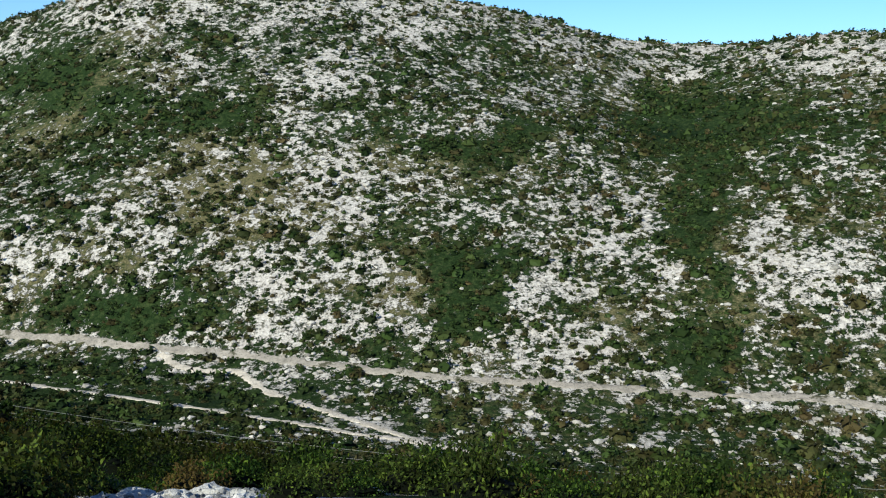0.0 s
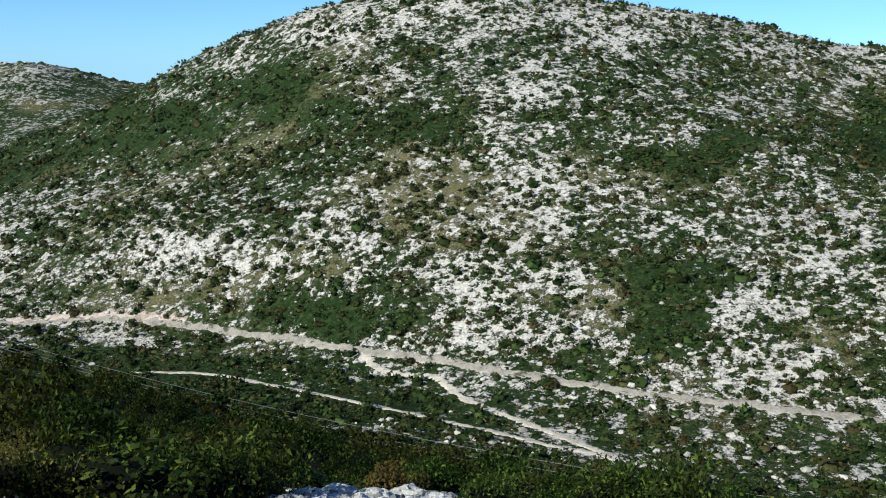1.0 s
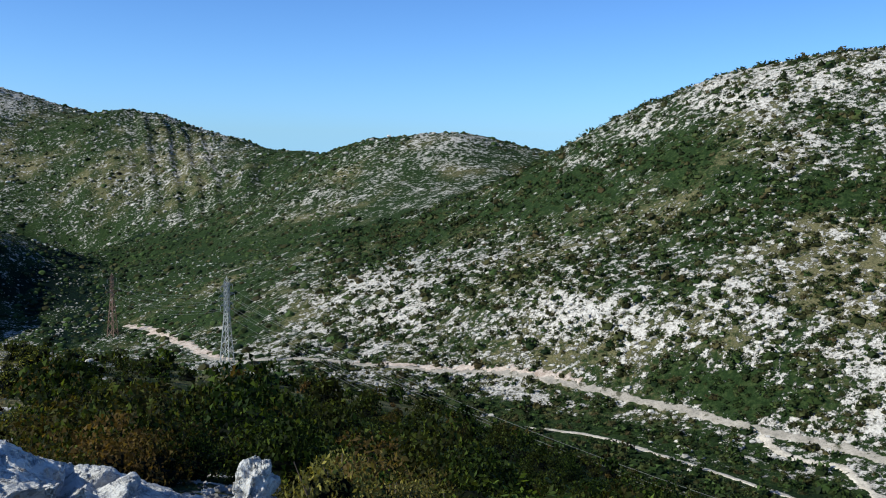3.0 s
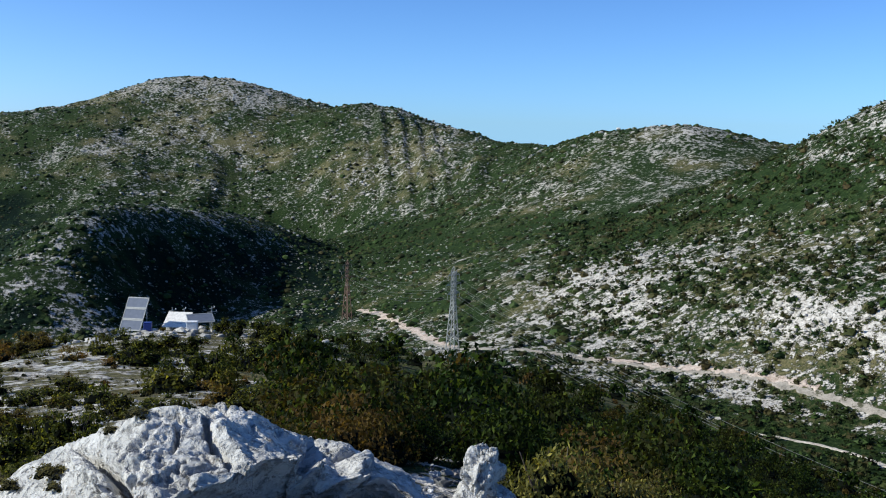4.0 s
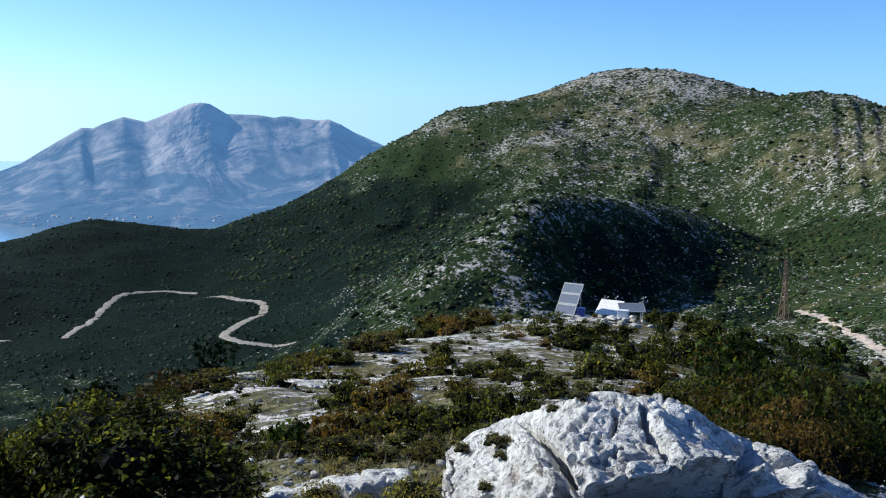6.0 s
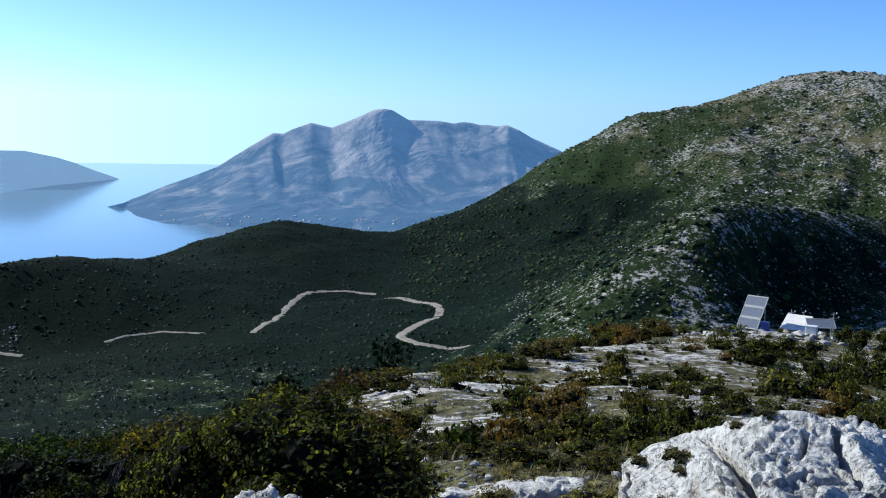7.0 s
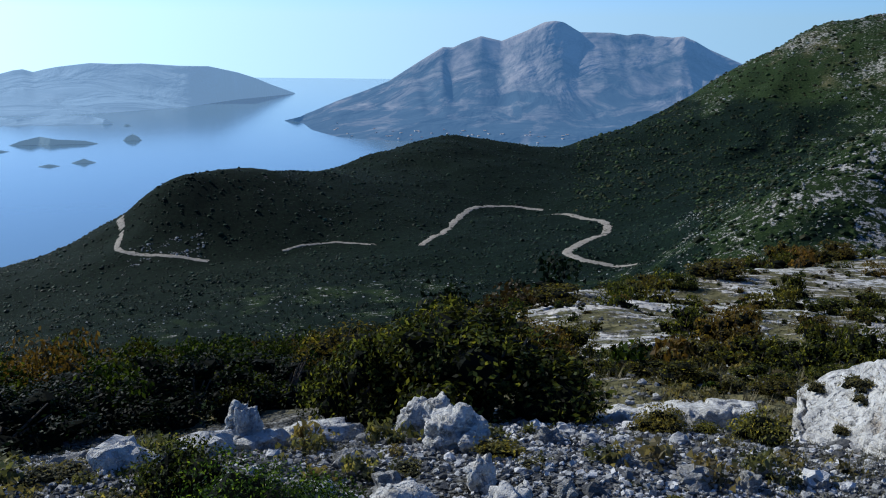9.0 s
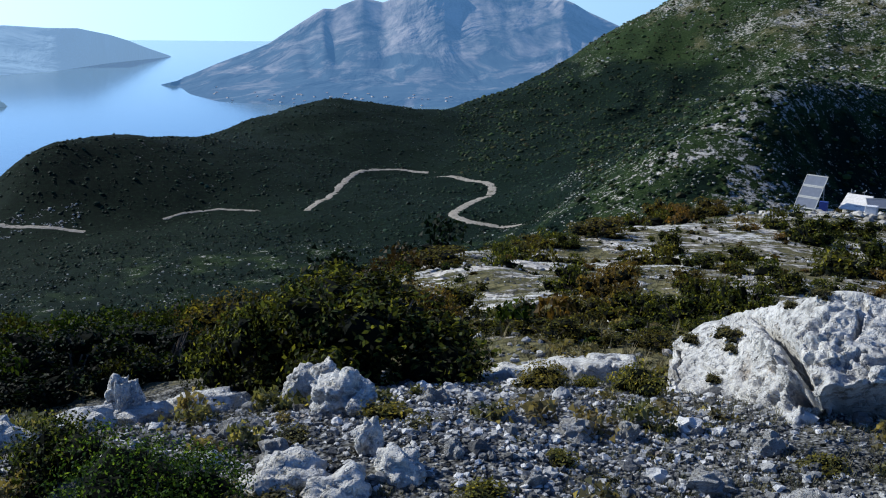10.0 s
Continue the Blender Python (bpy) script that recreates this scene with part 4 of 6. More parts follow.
def leaf_cloud(seed, n, leaf, blobs=7, quad=True, flat=0.75):
    """Leaves of a unit shrub (radius about 1, height about 1): vertices and faces."""
    rng, c, rad = leaf_blobs(seed, blobs, flat)
    blobs = len(c)
    which = rng.randint(0, blobs, n)
    d = rng.normal(size=(n, 3))
    d /= np.linalg.norm(d, axis=1)[:, None]
    d[:, 2] = np.where(d[:, 2] < -0.35, -d[:, 2], d[:, 2])
    pos = c[which] + d * rad[which][:, None] * rng.uniform(0.72, 1.12, (n, 1)) * np.array([1, 1, flat])
    pos[:, 2] = np.maximum(pos[:, 2], 0.02)
    pos[:, :2] /= np.percentile(np.hypot(pos[:, 0], pos[:, 1]), 97)
    pos[:, 2] /= np.percentile(pos[:, 2], 99)
    out = d + rng.normal(scale=0.75, size=(n, 3))
    out /= np.linalg.norm(out, axis=1)[:, None]
    a = np.cross(out, rng.normal(size=(n, 3)))
    a /= np.linalg.norm(a, axis=1)[:, None]
    b = np.cross(out, a)
    s = leaf * rng.uniform(0.6, 1.3, (n, 1))
    if quad:
        v = np.stack([pos - a * s, pos + b * s * 0.5, pos + a * s, pos - b * s * 0.5], 1).reshape(-1, 3)
        f = np.arange(n * 4).reshape(-1, 4)
    else:
        v = np.stack([pos - a * s, pos + a * s, pos + b * s * 1.5], 1).reshape(-1, 3)
        f = np.arange(n * 3).reshape(-1, 3)
    return v, f


def lump(seed, ring=5, flat=0.8, rings=((0.92, -0.15), (1.0, 0.35), (0.62, 0.8))):
    """A low uneven dome of few triangles, radius about 1."""
    rng = np.random.RandomState(seed)
    v = []
    n_r = len(rings)
    for k, (rr, z) in enumerate(rings):
        for i in range(ring):
            a = 2 * math.pi * (i + 0.5 * (k % 2)) / ring
            q = rr * rng.uniform(0.72, 1.25)
            v.append((q * math.cos(a), q * math.sin(a), z * flat * rng.uniform(0.8, 1.25)))
    v.append((rng.uniform(-0.2, 0.2), rng.uniform(-0.2, 0.2), flat * rng.uniform(0.95, 1.15)))
    f = []
    for k in range(n_r - 1):
        for i in range(ring):
            a, b = k * ring + i, k * ring + (i + 1) % ring
            c, d = a + ring, b + ring
            f += [(a, b, c), (b, d, c)]
    for i in range(ring):
        f.append(((n_r - 1) * ring + i, (n_r - 1) * ring + (i + 1) % ring, n_r * ring))
    return np.array(v), np.array(f)


def scatter_mesh(name, templates, px, py, pz, size, tint, mat, seed=0, tall=None, smooth=False):
    """Many plants joined into one mesh: each a turned and scaled template."""
    rng = np.random.RandomState(seed)
    V, F, T, base = [], [], [], 0
    kind = rng.randint(0, len(templates), len(px))
    turn = rng.uniform(0, 2 * math.pi, len(px))
    tall = np.ones(len(px)) if tall is None else tall
    for k, (tv, tf) in enumerate(templates):
        idx = np.nonzero(kind == k)[0]
        if not len(idx):
            continue
        c, s = np.cos(turn[idx])[:, None], np.sin(turn[idx])[:, None]
        sz = size[idx][:, None]
        x = (tv[None, :, 0] * c - tv[None, :, 1] * s) * sz + px[idx][:, None]
        y = (tv[None, :, 0] * s + tv[None, :, 1] * c) * sz + py[idx][:, None]
        z = tv[None, :, 2] * sz * tall[idx][:, None] + pz[idx][:, None]
        V.append(np.stack([x, y, z], -1).reshape(-1, 3))
        F.append((tf[None] + (np.arange(len(idx)) * len(tv))[:, None, None]).reshape(-1, tf.shape[1]) + base)
        T.append(np.repeat(tint[idx], len(tv)))
        base += len(idx) * len(tv)
    me_ = mesh_from(name, np.concatenate(V), np.concatenate(F), mat, smooth)
    paint(me_, "tint", np.concatenate(T))
    return me_


SHRUB_MESHES = {}
# leaves darkened to put the slope's turn from the sun into the colour
THICKET = foliage("thicket_leaves", (0.002, 0.007, 0.001), (0.028, 0.050, 0.010), (0.05, 0.030, 0.010), (0.15, 0.09, 0.03), 0.35)
# near-black colour of added fillers that paint the shade among leaves
CORE = plain("painted_inner_shade", (0.005, 0.007, 0.004), 0.95, 0, 0.4)


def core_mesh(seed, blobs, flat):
    """Near-black bodies inside the tufts of leaves; they stand in for inner shade."""
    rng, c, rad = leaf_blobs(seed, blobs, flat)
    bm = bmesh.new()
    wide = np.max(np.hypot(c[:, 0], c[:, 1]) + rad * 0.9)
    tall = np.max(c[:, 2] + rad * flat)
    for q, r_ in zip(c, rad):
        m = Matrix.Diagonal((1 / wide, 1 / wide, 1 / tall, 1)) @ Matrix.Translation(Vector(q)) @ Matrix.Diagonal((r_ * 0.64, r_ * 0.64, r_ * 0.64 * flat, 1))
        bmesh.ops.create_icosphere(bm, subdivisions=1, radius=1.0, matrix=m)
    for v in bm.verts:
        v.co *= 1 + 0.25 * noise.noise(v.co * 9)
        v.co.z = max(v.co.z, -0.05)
    me_ = bpy.data.meshes.new("shade_core")
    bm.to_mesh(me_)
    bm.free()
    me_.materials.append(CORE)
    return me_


def shrub_mesh(seed, n, leaf, tint, flat, leaf_mat, tufts):
    key = (seed, n, leaf, tint, flat, leaf_mat.name, tufts)
    if key not in SHRUB_MESHES:
        v, f = leaf_cloud(seed, n, leaf, tufts, True, flat)
        me_ = mesh_from("foliage", v, f, leaf_mat, False)
        paint(me_, "tint", np.full(len(v), tint))
        bm = bmesh.new()
        rng = random.Random(seed)
        for i in range(9):
            a = rng.uniform(0, 6.28)
            q = rng.uniform(0.15, 0.6)
            mid = Vector((q * 0.4 * math.cos(a), q * 0.4 * math.sin(a), 0.35 * flat))
            top = Vector((q * math.cos(a + 0.3), q * math.sin(a + 0.3), rng.uniform(0.7, 1.1) * flat))
            rod(bm, (0.05 * math.cos(a), 0.05 * math.sin(a), -0.1), mid, 0.03, 0.02)
            rod(bm, mid, top, 0.02, 0.008)
        st = bpy.data.meshes.new("trunk")
        bm.to_mesh(st)
        bm.free()
        st.materials.append(BARK)
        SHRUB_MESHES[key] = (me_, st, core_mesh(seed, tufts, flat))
    return SHRUB_MESHES[key]


def shrub(name, place_, radius, tall, label, category="shrub", group="", seed=1, n=700, leaf=0.06, tint=0.0, flat=0.8, leaf_mat=None, tufts=8):
    root = new(name)
    me_, st, core = shrub_mesh(seed, n, leaf, tint, flat, leaf_mat or LEAF, tufts)
    part("foliage", me_, None, root)
    part("shade_core", core, None, root, "near-black core painting the shade inside the shrub")
    part("trunk", st, None, root, "thin grey forking wood")
    root.matrix_world = Matrix.Translation(place_ - Vector((0, 0, 0.03))) @ Matrix.Rotation(seed * 1.7, 4, "Z") @ Matrix.Diagonal((radius, radius, tall, 1))
    return tagged(root, label, category, group)


# ---- scrub over the hills ----
def leafy_lump(seed, leaves=30):
    """A far bush: a dark body with loose sprays of leaves round it."""
    v0, f0 = lump(seed, rings=((0.95, -0.1), (0.8, 0.6)))
    v1, f1 = leaf_cloud(seed + 300, leaves, 0.25 * (30 / leaves) ** 0.3, 6, False)
    return np.concatenate([v0 * 0.8, v1 * np.array([1.0, 1.0, 0.95])]), np.concatenate([f0, f1 + len(v0)])


def hill_scrub(name, count, az_lo, az_hi, r_lo, r_hi, s_lo, s_hi, seed, label, power=1.0, bare=0.7, r_pow=2.0, simple=False, mat=None, leafy=0, gaps=0.42):
    rng = np.random.RandomState(seed)
    n = count * 14
    az = np.radians(rng.uniform(az_lo, az_hi, n))
    r = (rng.uniform(r_lo ** r_pow, r_hi ** r_pow, n)) ** (1 / r_pow)
    x, y = r * np.sin(az), r * np.cos(az)
    z = land_z(x, y)
    rock, dry = cover(x, y, z)
    clump = fractal(x / 7, y / 7, seed + 5, 3)
    chance = np.clip(1.12 - rock * bare - 0.9 * (clump < gaps), 0, 1) ** power
    ok = (rng.uniform(size=n) < chance) & (z > SEA + 2)
    for line, w in CLEARINGS:
        px, py = line[:, 0], line[:, 1]
        for qx, qy in zip(px, py):
            ok &= (qx - x) ** 2 + (qy - y) ** 2 > w * w
    idx = np.nonzero(ok)[0][:count]
    x, y, z = x[idx], y[idx], z[idx]
    size = rng.uniform(s_lo, s_hi, len(idx)) * (0.7 + 1.1 * rng.uniform(size=len(idx)) ** 4)
    tint = np.clip(rng.normal(0.10, 0.16, len(idx)) + 0.5 * (dry[idx] - 0.40) + 0.45 * (rng.uniform(size=len(idx)) < (0.05 if mat else 0.15)), 0, 0.9)
    me_ = scatter_mesh(name, [leafy_lump(k, leafy) if leafy else lump(k, rings=((0.95, -0.1), (0.8, 0.6))) if simple else lump(k) for k in range(6)], x, y, z - 0.1, size, tint, mat or SCRUB, seed, rng.uniform(0.6, 1.1, len(idx)))
    return tagged(new(name, me_), label, "scrub", kind="stuff")


def run_points(line):
    """Points every 3 m or so along a road."""
    q = np.array([tuple(v) for v in smooth_line([(r * math.sin(radians(a)), r * math.cos(radians(a))) for a, r in line], 14)])
    d = np.concatenate([[0], np.cumsum(np.hypot(*np.diff(q, axis=0).T))])
    k = np.arange(0, d[-1], 3.0)
    return np.stack([np.interp(k, d, q[:, 0]), np.interp(k, d, q[:, 1])], 1)


CLEARINGS = [(run_points(ROAD_LINE), 3.4), (run_points([(a, r) for a, r, e in LAND["road_right"]]), 1.9), (run_points(TRACK_ONE), 2.7), (run_points(TRACK_TWO), 2.5)]
hill_scrub("hill_scrub", 10500, 44, 117, 130, 285, 0.55, 1.4, 11, "dark green evergreen bushes dotted over pale rock", 1.0, r_pow=1.6, leafy=26, gaps=0.33)
hill_scrub("hill_scrub", 11000, 46, 117, 275, 470, 0.65, 1.6, 15, "dark green evergreen bushes dotted over the pale upper hill", 1.0, r_pow=1.4, leafy=9, gaps=0.33)
hill_scrub("valley_scrub", 8000, -33, 16, 110, 480, 0.4, 1.0, 12, "dense dark green scrub on the seaward slope", 0.6, r_pow=1.5, leafy=10, mat=MAQUIS_SHADE)
hill_scrub("valley_scrub", 15000, -33, 16, 430, 900, 0.45, 1.0, 16, "dense dark green scrub on the wooded capes", 0.6, r_pow=1.5, simple=True, mat=MAQUIS_SHADE)
hill_scrub("spur_scrub", 9500, 9, 48, 250, 720, 0.7, 1.6, 13, "dark scrub over the rocky spur and valley head", 1.0, r_pow=1.6, simple=True)
hill_scrub("mountain_scrub", 15000, 2, 60, 600, 1150, 0.75, 1.8, 14, "dark scrub dots over the grey mountain", 1.0, simple=True)


# ---- outcrops proud of the slopes ----
def jag_template(seed):
    rng = np.random.RandomState(seed)
    t = (1 + 5 ** 0.5) / 2
    v = np.array([(-1, t, 0), (1, t, 0), (-1, -t, 0), (1, -t, 0), (0, -1, t), (0, 1, t), (0, -1, -t), (0, 1, -t), (t, 0, -1), (t, 0, 1), (-t, 0, -1), (-t, 0, 1)]) / 1.9
    f = np.array([(0, 11, 5), (0, 5, 1), (0, 1, 7), (0, 7, 10), (0, 10, 11), (1, 5, 9), (5, 11, 4), (11, 10, 2), (10, 7, 6), (7, 1, 8),
                  (3, 9, 4), (3, 4, 2), (3, 2, 6), (3, 6, 8), (3, 8, 9), (4, 9, 5), (2, 4, 11), (6, 2, 10), (8, 6, 7), (9, 8, 1)])
    return v * rng.uniform(0.55, 1.3, (12, 1)) * np.array([1.1, 0.9, 0.6]), f


def outcrops(name, count, az_lo, az_hi, r_lo, r_hi, s_lo, s_hi, seed, label, r_pow=1.4, lean=0.0):
    """lean: how readily rocks show where the cover is thick."""
    rng = np.random.RandomState(seed)
    n = count * 8
    az = np.radians(rng.uniform(az_lo, az_hi, n))
    r = rng.uniform(r_lo ** r_pow, r_hi ** r_pow, n) ** (1 / r_pow)
    x, y = r * np.sin(az), r * np.cos(az)
    z = land_z(x, y)
    rock_, dry_ = cover(x, y, z)
    clump = fractal(x / 5, y / 5, seed + 5, 3)
    ok = rng.uniform(size=n) < np.clip((rock_ - 0.25) * 1.6, lean, 1) * (clump > 0.45)
    for line, w in CLEARINGS:
        for qx, qy in line:
            ok &= (qx - x) ** 2 + (qy - y) ** 2 > w * w
    idx = np.nonzero(ok)[0][:count]
    size = s_lo + (s_hi - s_lo) * rng.uniform(size=len(idx)) ** 2.5
    me_ = scatter_mesh(name, [jag_template(k) for k in range(8)], x[idx], y[idx], z[idx] + size * 0.15, size, np.zeros(len(idx)), OUTCROP, seed)
    return tagged(new(name, me_), label, "rocks", kind="stuff")


def outcrop_stone():
    m, nt, b = material("outcrop_stone", 0.95)
    rnd = nt.nodes.new("ShaderNodeNewGeometry").outputs["Random Per Island"]
    base = ramp(nt, rnd, [(0.0, (0.26, 0.245, 0.21)), (0.5, (0.42, 0.395, 0.35)), (1.0, (0.58, 0.55, 0.49))])
    p = place(nt)
    dark = step_up(nt, noise_tex(nt, 3, 5, 0.7, p), 0.52, 0.66)
    nt.links.new(mix(nt, maths(nt, "MULTIPLY", dark, 0.6), base, (0.14, 0.135, 0.115)), b.inputs["Base Color"])
    return m


OUTCROP = outcrop_stone()
outcrops("hill_rocks", 11000, 44, 117, 130, 440, 0.16, 0.95, 31, "pale limestone outcrops between the bushes")
outcrops("bank_rocks", 900, 46, 62, 228, 268, 0.15, 0.6, 35, "pale broken stone spilled along the road cut", 1.0, 0.7)
outcrops("spur_rocks", 4600, 8, 40, 255, 560, 0.24, 0.8, 32, "grey limestone outcrops on the spur", 1.6, 0.2)
outcrops("seaward_rocks", 1300, -33, 12, 210, 430, 0.2, 0.7, 34, "small pale limestone outcrops showing through seaward scrub", lean=0.22)
outcrops("rim_rocks", 330, 16, 33, 62, 90, 0.12, 0.5, 41, "broken pale limestone along the rim of the hilltop", 1.0, 0.8)
outcrops("cliff_rocks", 150, -24.1, -19.6, 515, 540, 0.3, 0.9, 38, "grey rock face above the coast road", 1.0, 0.6)
outcrops("mountain_rocks", 3500, 8, 60, 640, 1120, 0.7, 2.2, 33, "grey limestone crags on the mountain", 2.0)

# ---- thicket on the near slope ----
def thicket(name, templates, count, az_lo, az_hi, r_lo, r_hi, s_lo, s_hi, seed, label, r_pow=2.0, brown=0.15, keep=None, leaf_mat=None, core=0.72):
    rng = np.random.RandomState(seed)
    az = np.radians(rng.uniform(az_lo, az_hi, count))
    r = rng.uniform(r_lo ** r_pow, r_hi ** r_pow, count) ** (1 / r_pow)
    x, y = r * np.sin(az), r * np.cos(az)
    if keep is not None:
        ok = keep(np.degrees(az), r, x, y, rng)
        x, y, r = x[ok], y[ok], r[ok]
    z = land_z(x, y)
    size = rng.uniform(s_lo, s_hi, len(x)) * (0.6 + 1.0 * rng.uniform(size=len(x)) ** 3)
    # the slope's growth stays below the line of sight to the tracks
    azd = np.degrees(np.arctan2(x, y))
    lim = np.interp(azd, [30, 34, 45, 50, 56, 62, 68, 76, 90, 118], [-8.5, -9.6, -11.9, -12.4, -14.2, -16.0, -17.8, -19.6, -21.0, -21.6]) - 2.0 * rng.uniform(size=len(x)) ** 2
    lim = np.where(azd < 30, np.where(azd < -5, np.where(r < 24, -16.9, -16.5), 0.0), lim)
    size = np.minimum(size, np.maximum(0.35, (r * np.tan(np.radians(lim)) - z) / 1.4))
    tint = np.clip(rng.normal(0.05, 0.08, len(x)) + (rng.uniform(size=len(x)) < brown) * rng.uniform(0.3, 0.8, len(x)), 0, 0.9)
    # added dark domes paint shade beneath the leaves
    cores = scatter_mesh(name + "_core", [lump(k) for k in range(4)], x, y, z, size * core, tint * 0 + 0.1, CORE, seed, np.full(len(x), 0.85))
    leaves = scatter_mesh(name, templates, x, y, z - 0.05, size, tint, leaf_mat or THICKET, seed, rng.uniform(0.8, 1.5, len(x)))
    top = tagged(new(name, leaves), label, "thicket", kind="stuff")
    part("dark_shade_core", cores, None, top)
    return top


herb_t = [leaf_cloud(130 + k, 110, 0.13, 5, False) for k in range(5)]
near_t = [leaf_cloud(100 + k, 1200, 0.041, 10, False) for k in range(4)]
mid_t = [leaf_cloud(110 + k, 290, 0.075, 6, False) for k in range(4)]
full_t = [leaf_cloud(150 + k, 620, 0.050, 9, False) for k in range(4)]
far_t = [leaf_cloud(120 + k, 110, 0.14, 7, False) for k in range(4)]


def thick_keep(az, r, x, y, rng):
    chance = np.clip((az - 25) / 7, 0.4, 1) * np.where(fractal(x / 6, y / 6, 77, 2) > 0.36, 1, 0.25)
    return rng.uniform(size=len(az)) < chance


thicket("thicket", full_t, 200, 36, 118, 13, 27, 0.5, 1.25, 29, "leafy green shrubs on the steep slope", brown=0.05, keep=thick_keep)
thicket("thicket", near_t, 110, 40, 118, 8.5, 20, 0.35, 0.7, 21, "leafy green and russet shrubs on the steep slope", brown=0.08, keep=thick_keep)
thicket("thicket", near_t, 46, 29, 44, 6.8, 14, 0.3, 0.6, 36, "leafy green shrubs between the boulder and the steep slope", brown=0.2)
edge_t = [leaf_cloud(140 + k, 1000, 0.055, 12, True) for k in range(4)]
thicket("thicket", edge_t, 75, 46, 118, 6.0, 9, 0.24, 0.46, 20, "low sunlit fresh green shrubs at the edge of the slope", brown=0.12, leaf_mat=FRESH, keep=lambda az, r, x, y, rng: (az < 66) | (az > 77) | (r > 8))
thicket("thicket", full_t, 430, 27, 118, 26, 62, 0.7, 1.4, 22, "dark green evergreen thicket below the hilltop", keep=thick_keep, brown=0.07)
thicket("thicket", far_t, 1500, 30, 118, 60, 150, 0.75, 1.4, 23, "dark green evergreen thicket on the lower slope", brown=0.18, keep=thick_keep)


def west_keep(az, r, x, y, rng):
    chance = np.clip((4 - az) / 10, 0.0, 1) + 0.25 * (r > 60)
    return rng.uniform(size=len(az)) < chance


thicket("thicket", edge_t, 95, -38, -6, 5.7, 9.5, 0.22, 0.42, 40, "leafy green and russet shrubs on the seaward edge of the hilltop", brown=0.22)
thicket("thicket", full_t, 130, -38, 0, 8.5, 22, 0.25, 0.5, 24, "dark leafy shrubs along the seaward brow", brown=0.2, keep=west_keep)
thicket("thicket", mid_t, 560, -38, 8, 20, 60, 0.42, 0.85, 25, "dark leafy shrubs below the seaward brow", brown=0.15, keep=west_keep, leaf_mat=SEAWARD_SHADED)
thicket("thicket", [leafy_lump(400 + k) for k in range(6)], 3700, -38, 14, 58, 175, 0.6, 1.2, 26, "dark green scrub on the seaward slope", brown=0.1, keep=west_keep, leaf_mat=SEAWARD_SHADED)


def top_keep(az, r, x, y, rng):
    chance = np.clip((fractal(x / 5, y / 5, 91, 2) - 0.40) * 6, 0.06, 1)
    return rng.uniform(size=len(az)) < chance


thicket("thicket", mid_t, 330, 4, 31, 20, 86, 0.3, 0.7, 27, "patches of green and russet shrubs on the hilltop", brown=0.2, keep=top_keep, leaf_mat=TOPLEAF)


def herb_keep(az, r, x, y, rng):
    return rng.uniform(size=len(az)) < np.clip((fractal(x / 2.5, y / 2.5, 95, 2) - 0.38) * 5, 0.05, 1)


thicket("herbs", herb_t, 1700, -12, 36, 6.8, 52, 0.06, 0.20, 28, "low grey-green herbs and dwarf shrubs on turf", brown=0.35, keep=herb_keep, r_pow=1.5)

thicket("herbs", herb_t, 300, 1, 16, 5.4, 10, 0.035, 0.11, 34, "low olive and straw herbs on turf behind the ledge", brown=0.7, leaf_mat=HERB, core=0.4)

thicket("herbs", herb_t, 330, -34, 36, 2.5, 5.0, 0.035, 0.11, 30, "low grey-green herbs growing through the rubble", brown=0.35, leaf_mat=HERB, core=0.25,
        keep=lambda az, r, x, y, rng: fractal(x / 0.6, y / 0.6, 97, 2) > 0.45)


# ================= rocks =================
def craggy(p, f, off):
    """Broken faces: each cell tilts its own way. Returns the height and how near a joint lies (0 at the joint)."""
    q = p * f + off
    d, cells = noise.voronoi(q)
    c = cells[0]
    tilt = Vector((math.sin(c.x * 91.7 + c.y * 37.1), math.sin(c.y * 73.3 + c.z * 51.9), math.sin(c.z * 67.7 + c.x * 29.3)))
    return (q - c).dot(tilt) / f, d[1] - d[0]


def rock_mesh(seed, size, sub=3, jag=0.22, pits=0.5):
    """A weathered limestone block about size (x, y, z), its foot at z = 0."""
    bm = bmesh.new()
    bmesh.ops.create_icosphere(bm, subdivisions=sub, radius=1.0)
    off = Vector((seed * 3.7, seed * 1.9, seed * 5.3))
    for v in bm.verts:
        p = v.co.copy()
        c = noise.cell_vector(p * 1.3 + off) * 0.25
        q = p + c * 0.4
        k = 1 + jag * noise.noise(q * 1.5 + off) * 1.6 + jag * 0.6 * noise.noise(p * 3.4 + off)
        h1, j1 = craggy(p, 1.6, off)
        h2, j2 = craggy(p, 4.0, off)
        k += jag * 1.5 * h1 + jag * 0.8 * h2
        k -= pits * (0.10 * max(0.0, 1 - j1 * 9) + 0.03 * max(0.0, 1 - j2 * 6))
        k += jag * 0.28 * noise.noise(p * 9 + off) + jag * 0.14 * noise.noise(p * 19 + off) - 0.09 * max(0.0, noise.noise(p * 7 - off))
        w = p * k
        v.co = Vector((w.x * size[0] / 2, w.y * size[1] / 2, (w.z + 0.72) * size[2] / 1.72))
    me_ = bpy.data.meshes.new("rock")
    bm.to_mesh(me_)
    bm.free()
    me_.materials.append(STONE)
    for p_ in me_.polygons:
        p_.use_smooth = sub > 3
    return me_


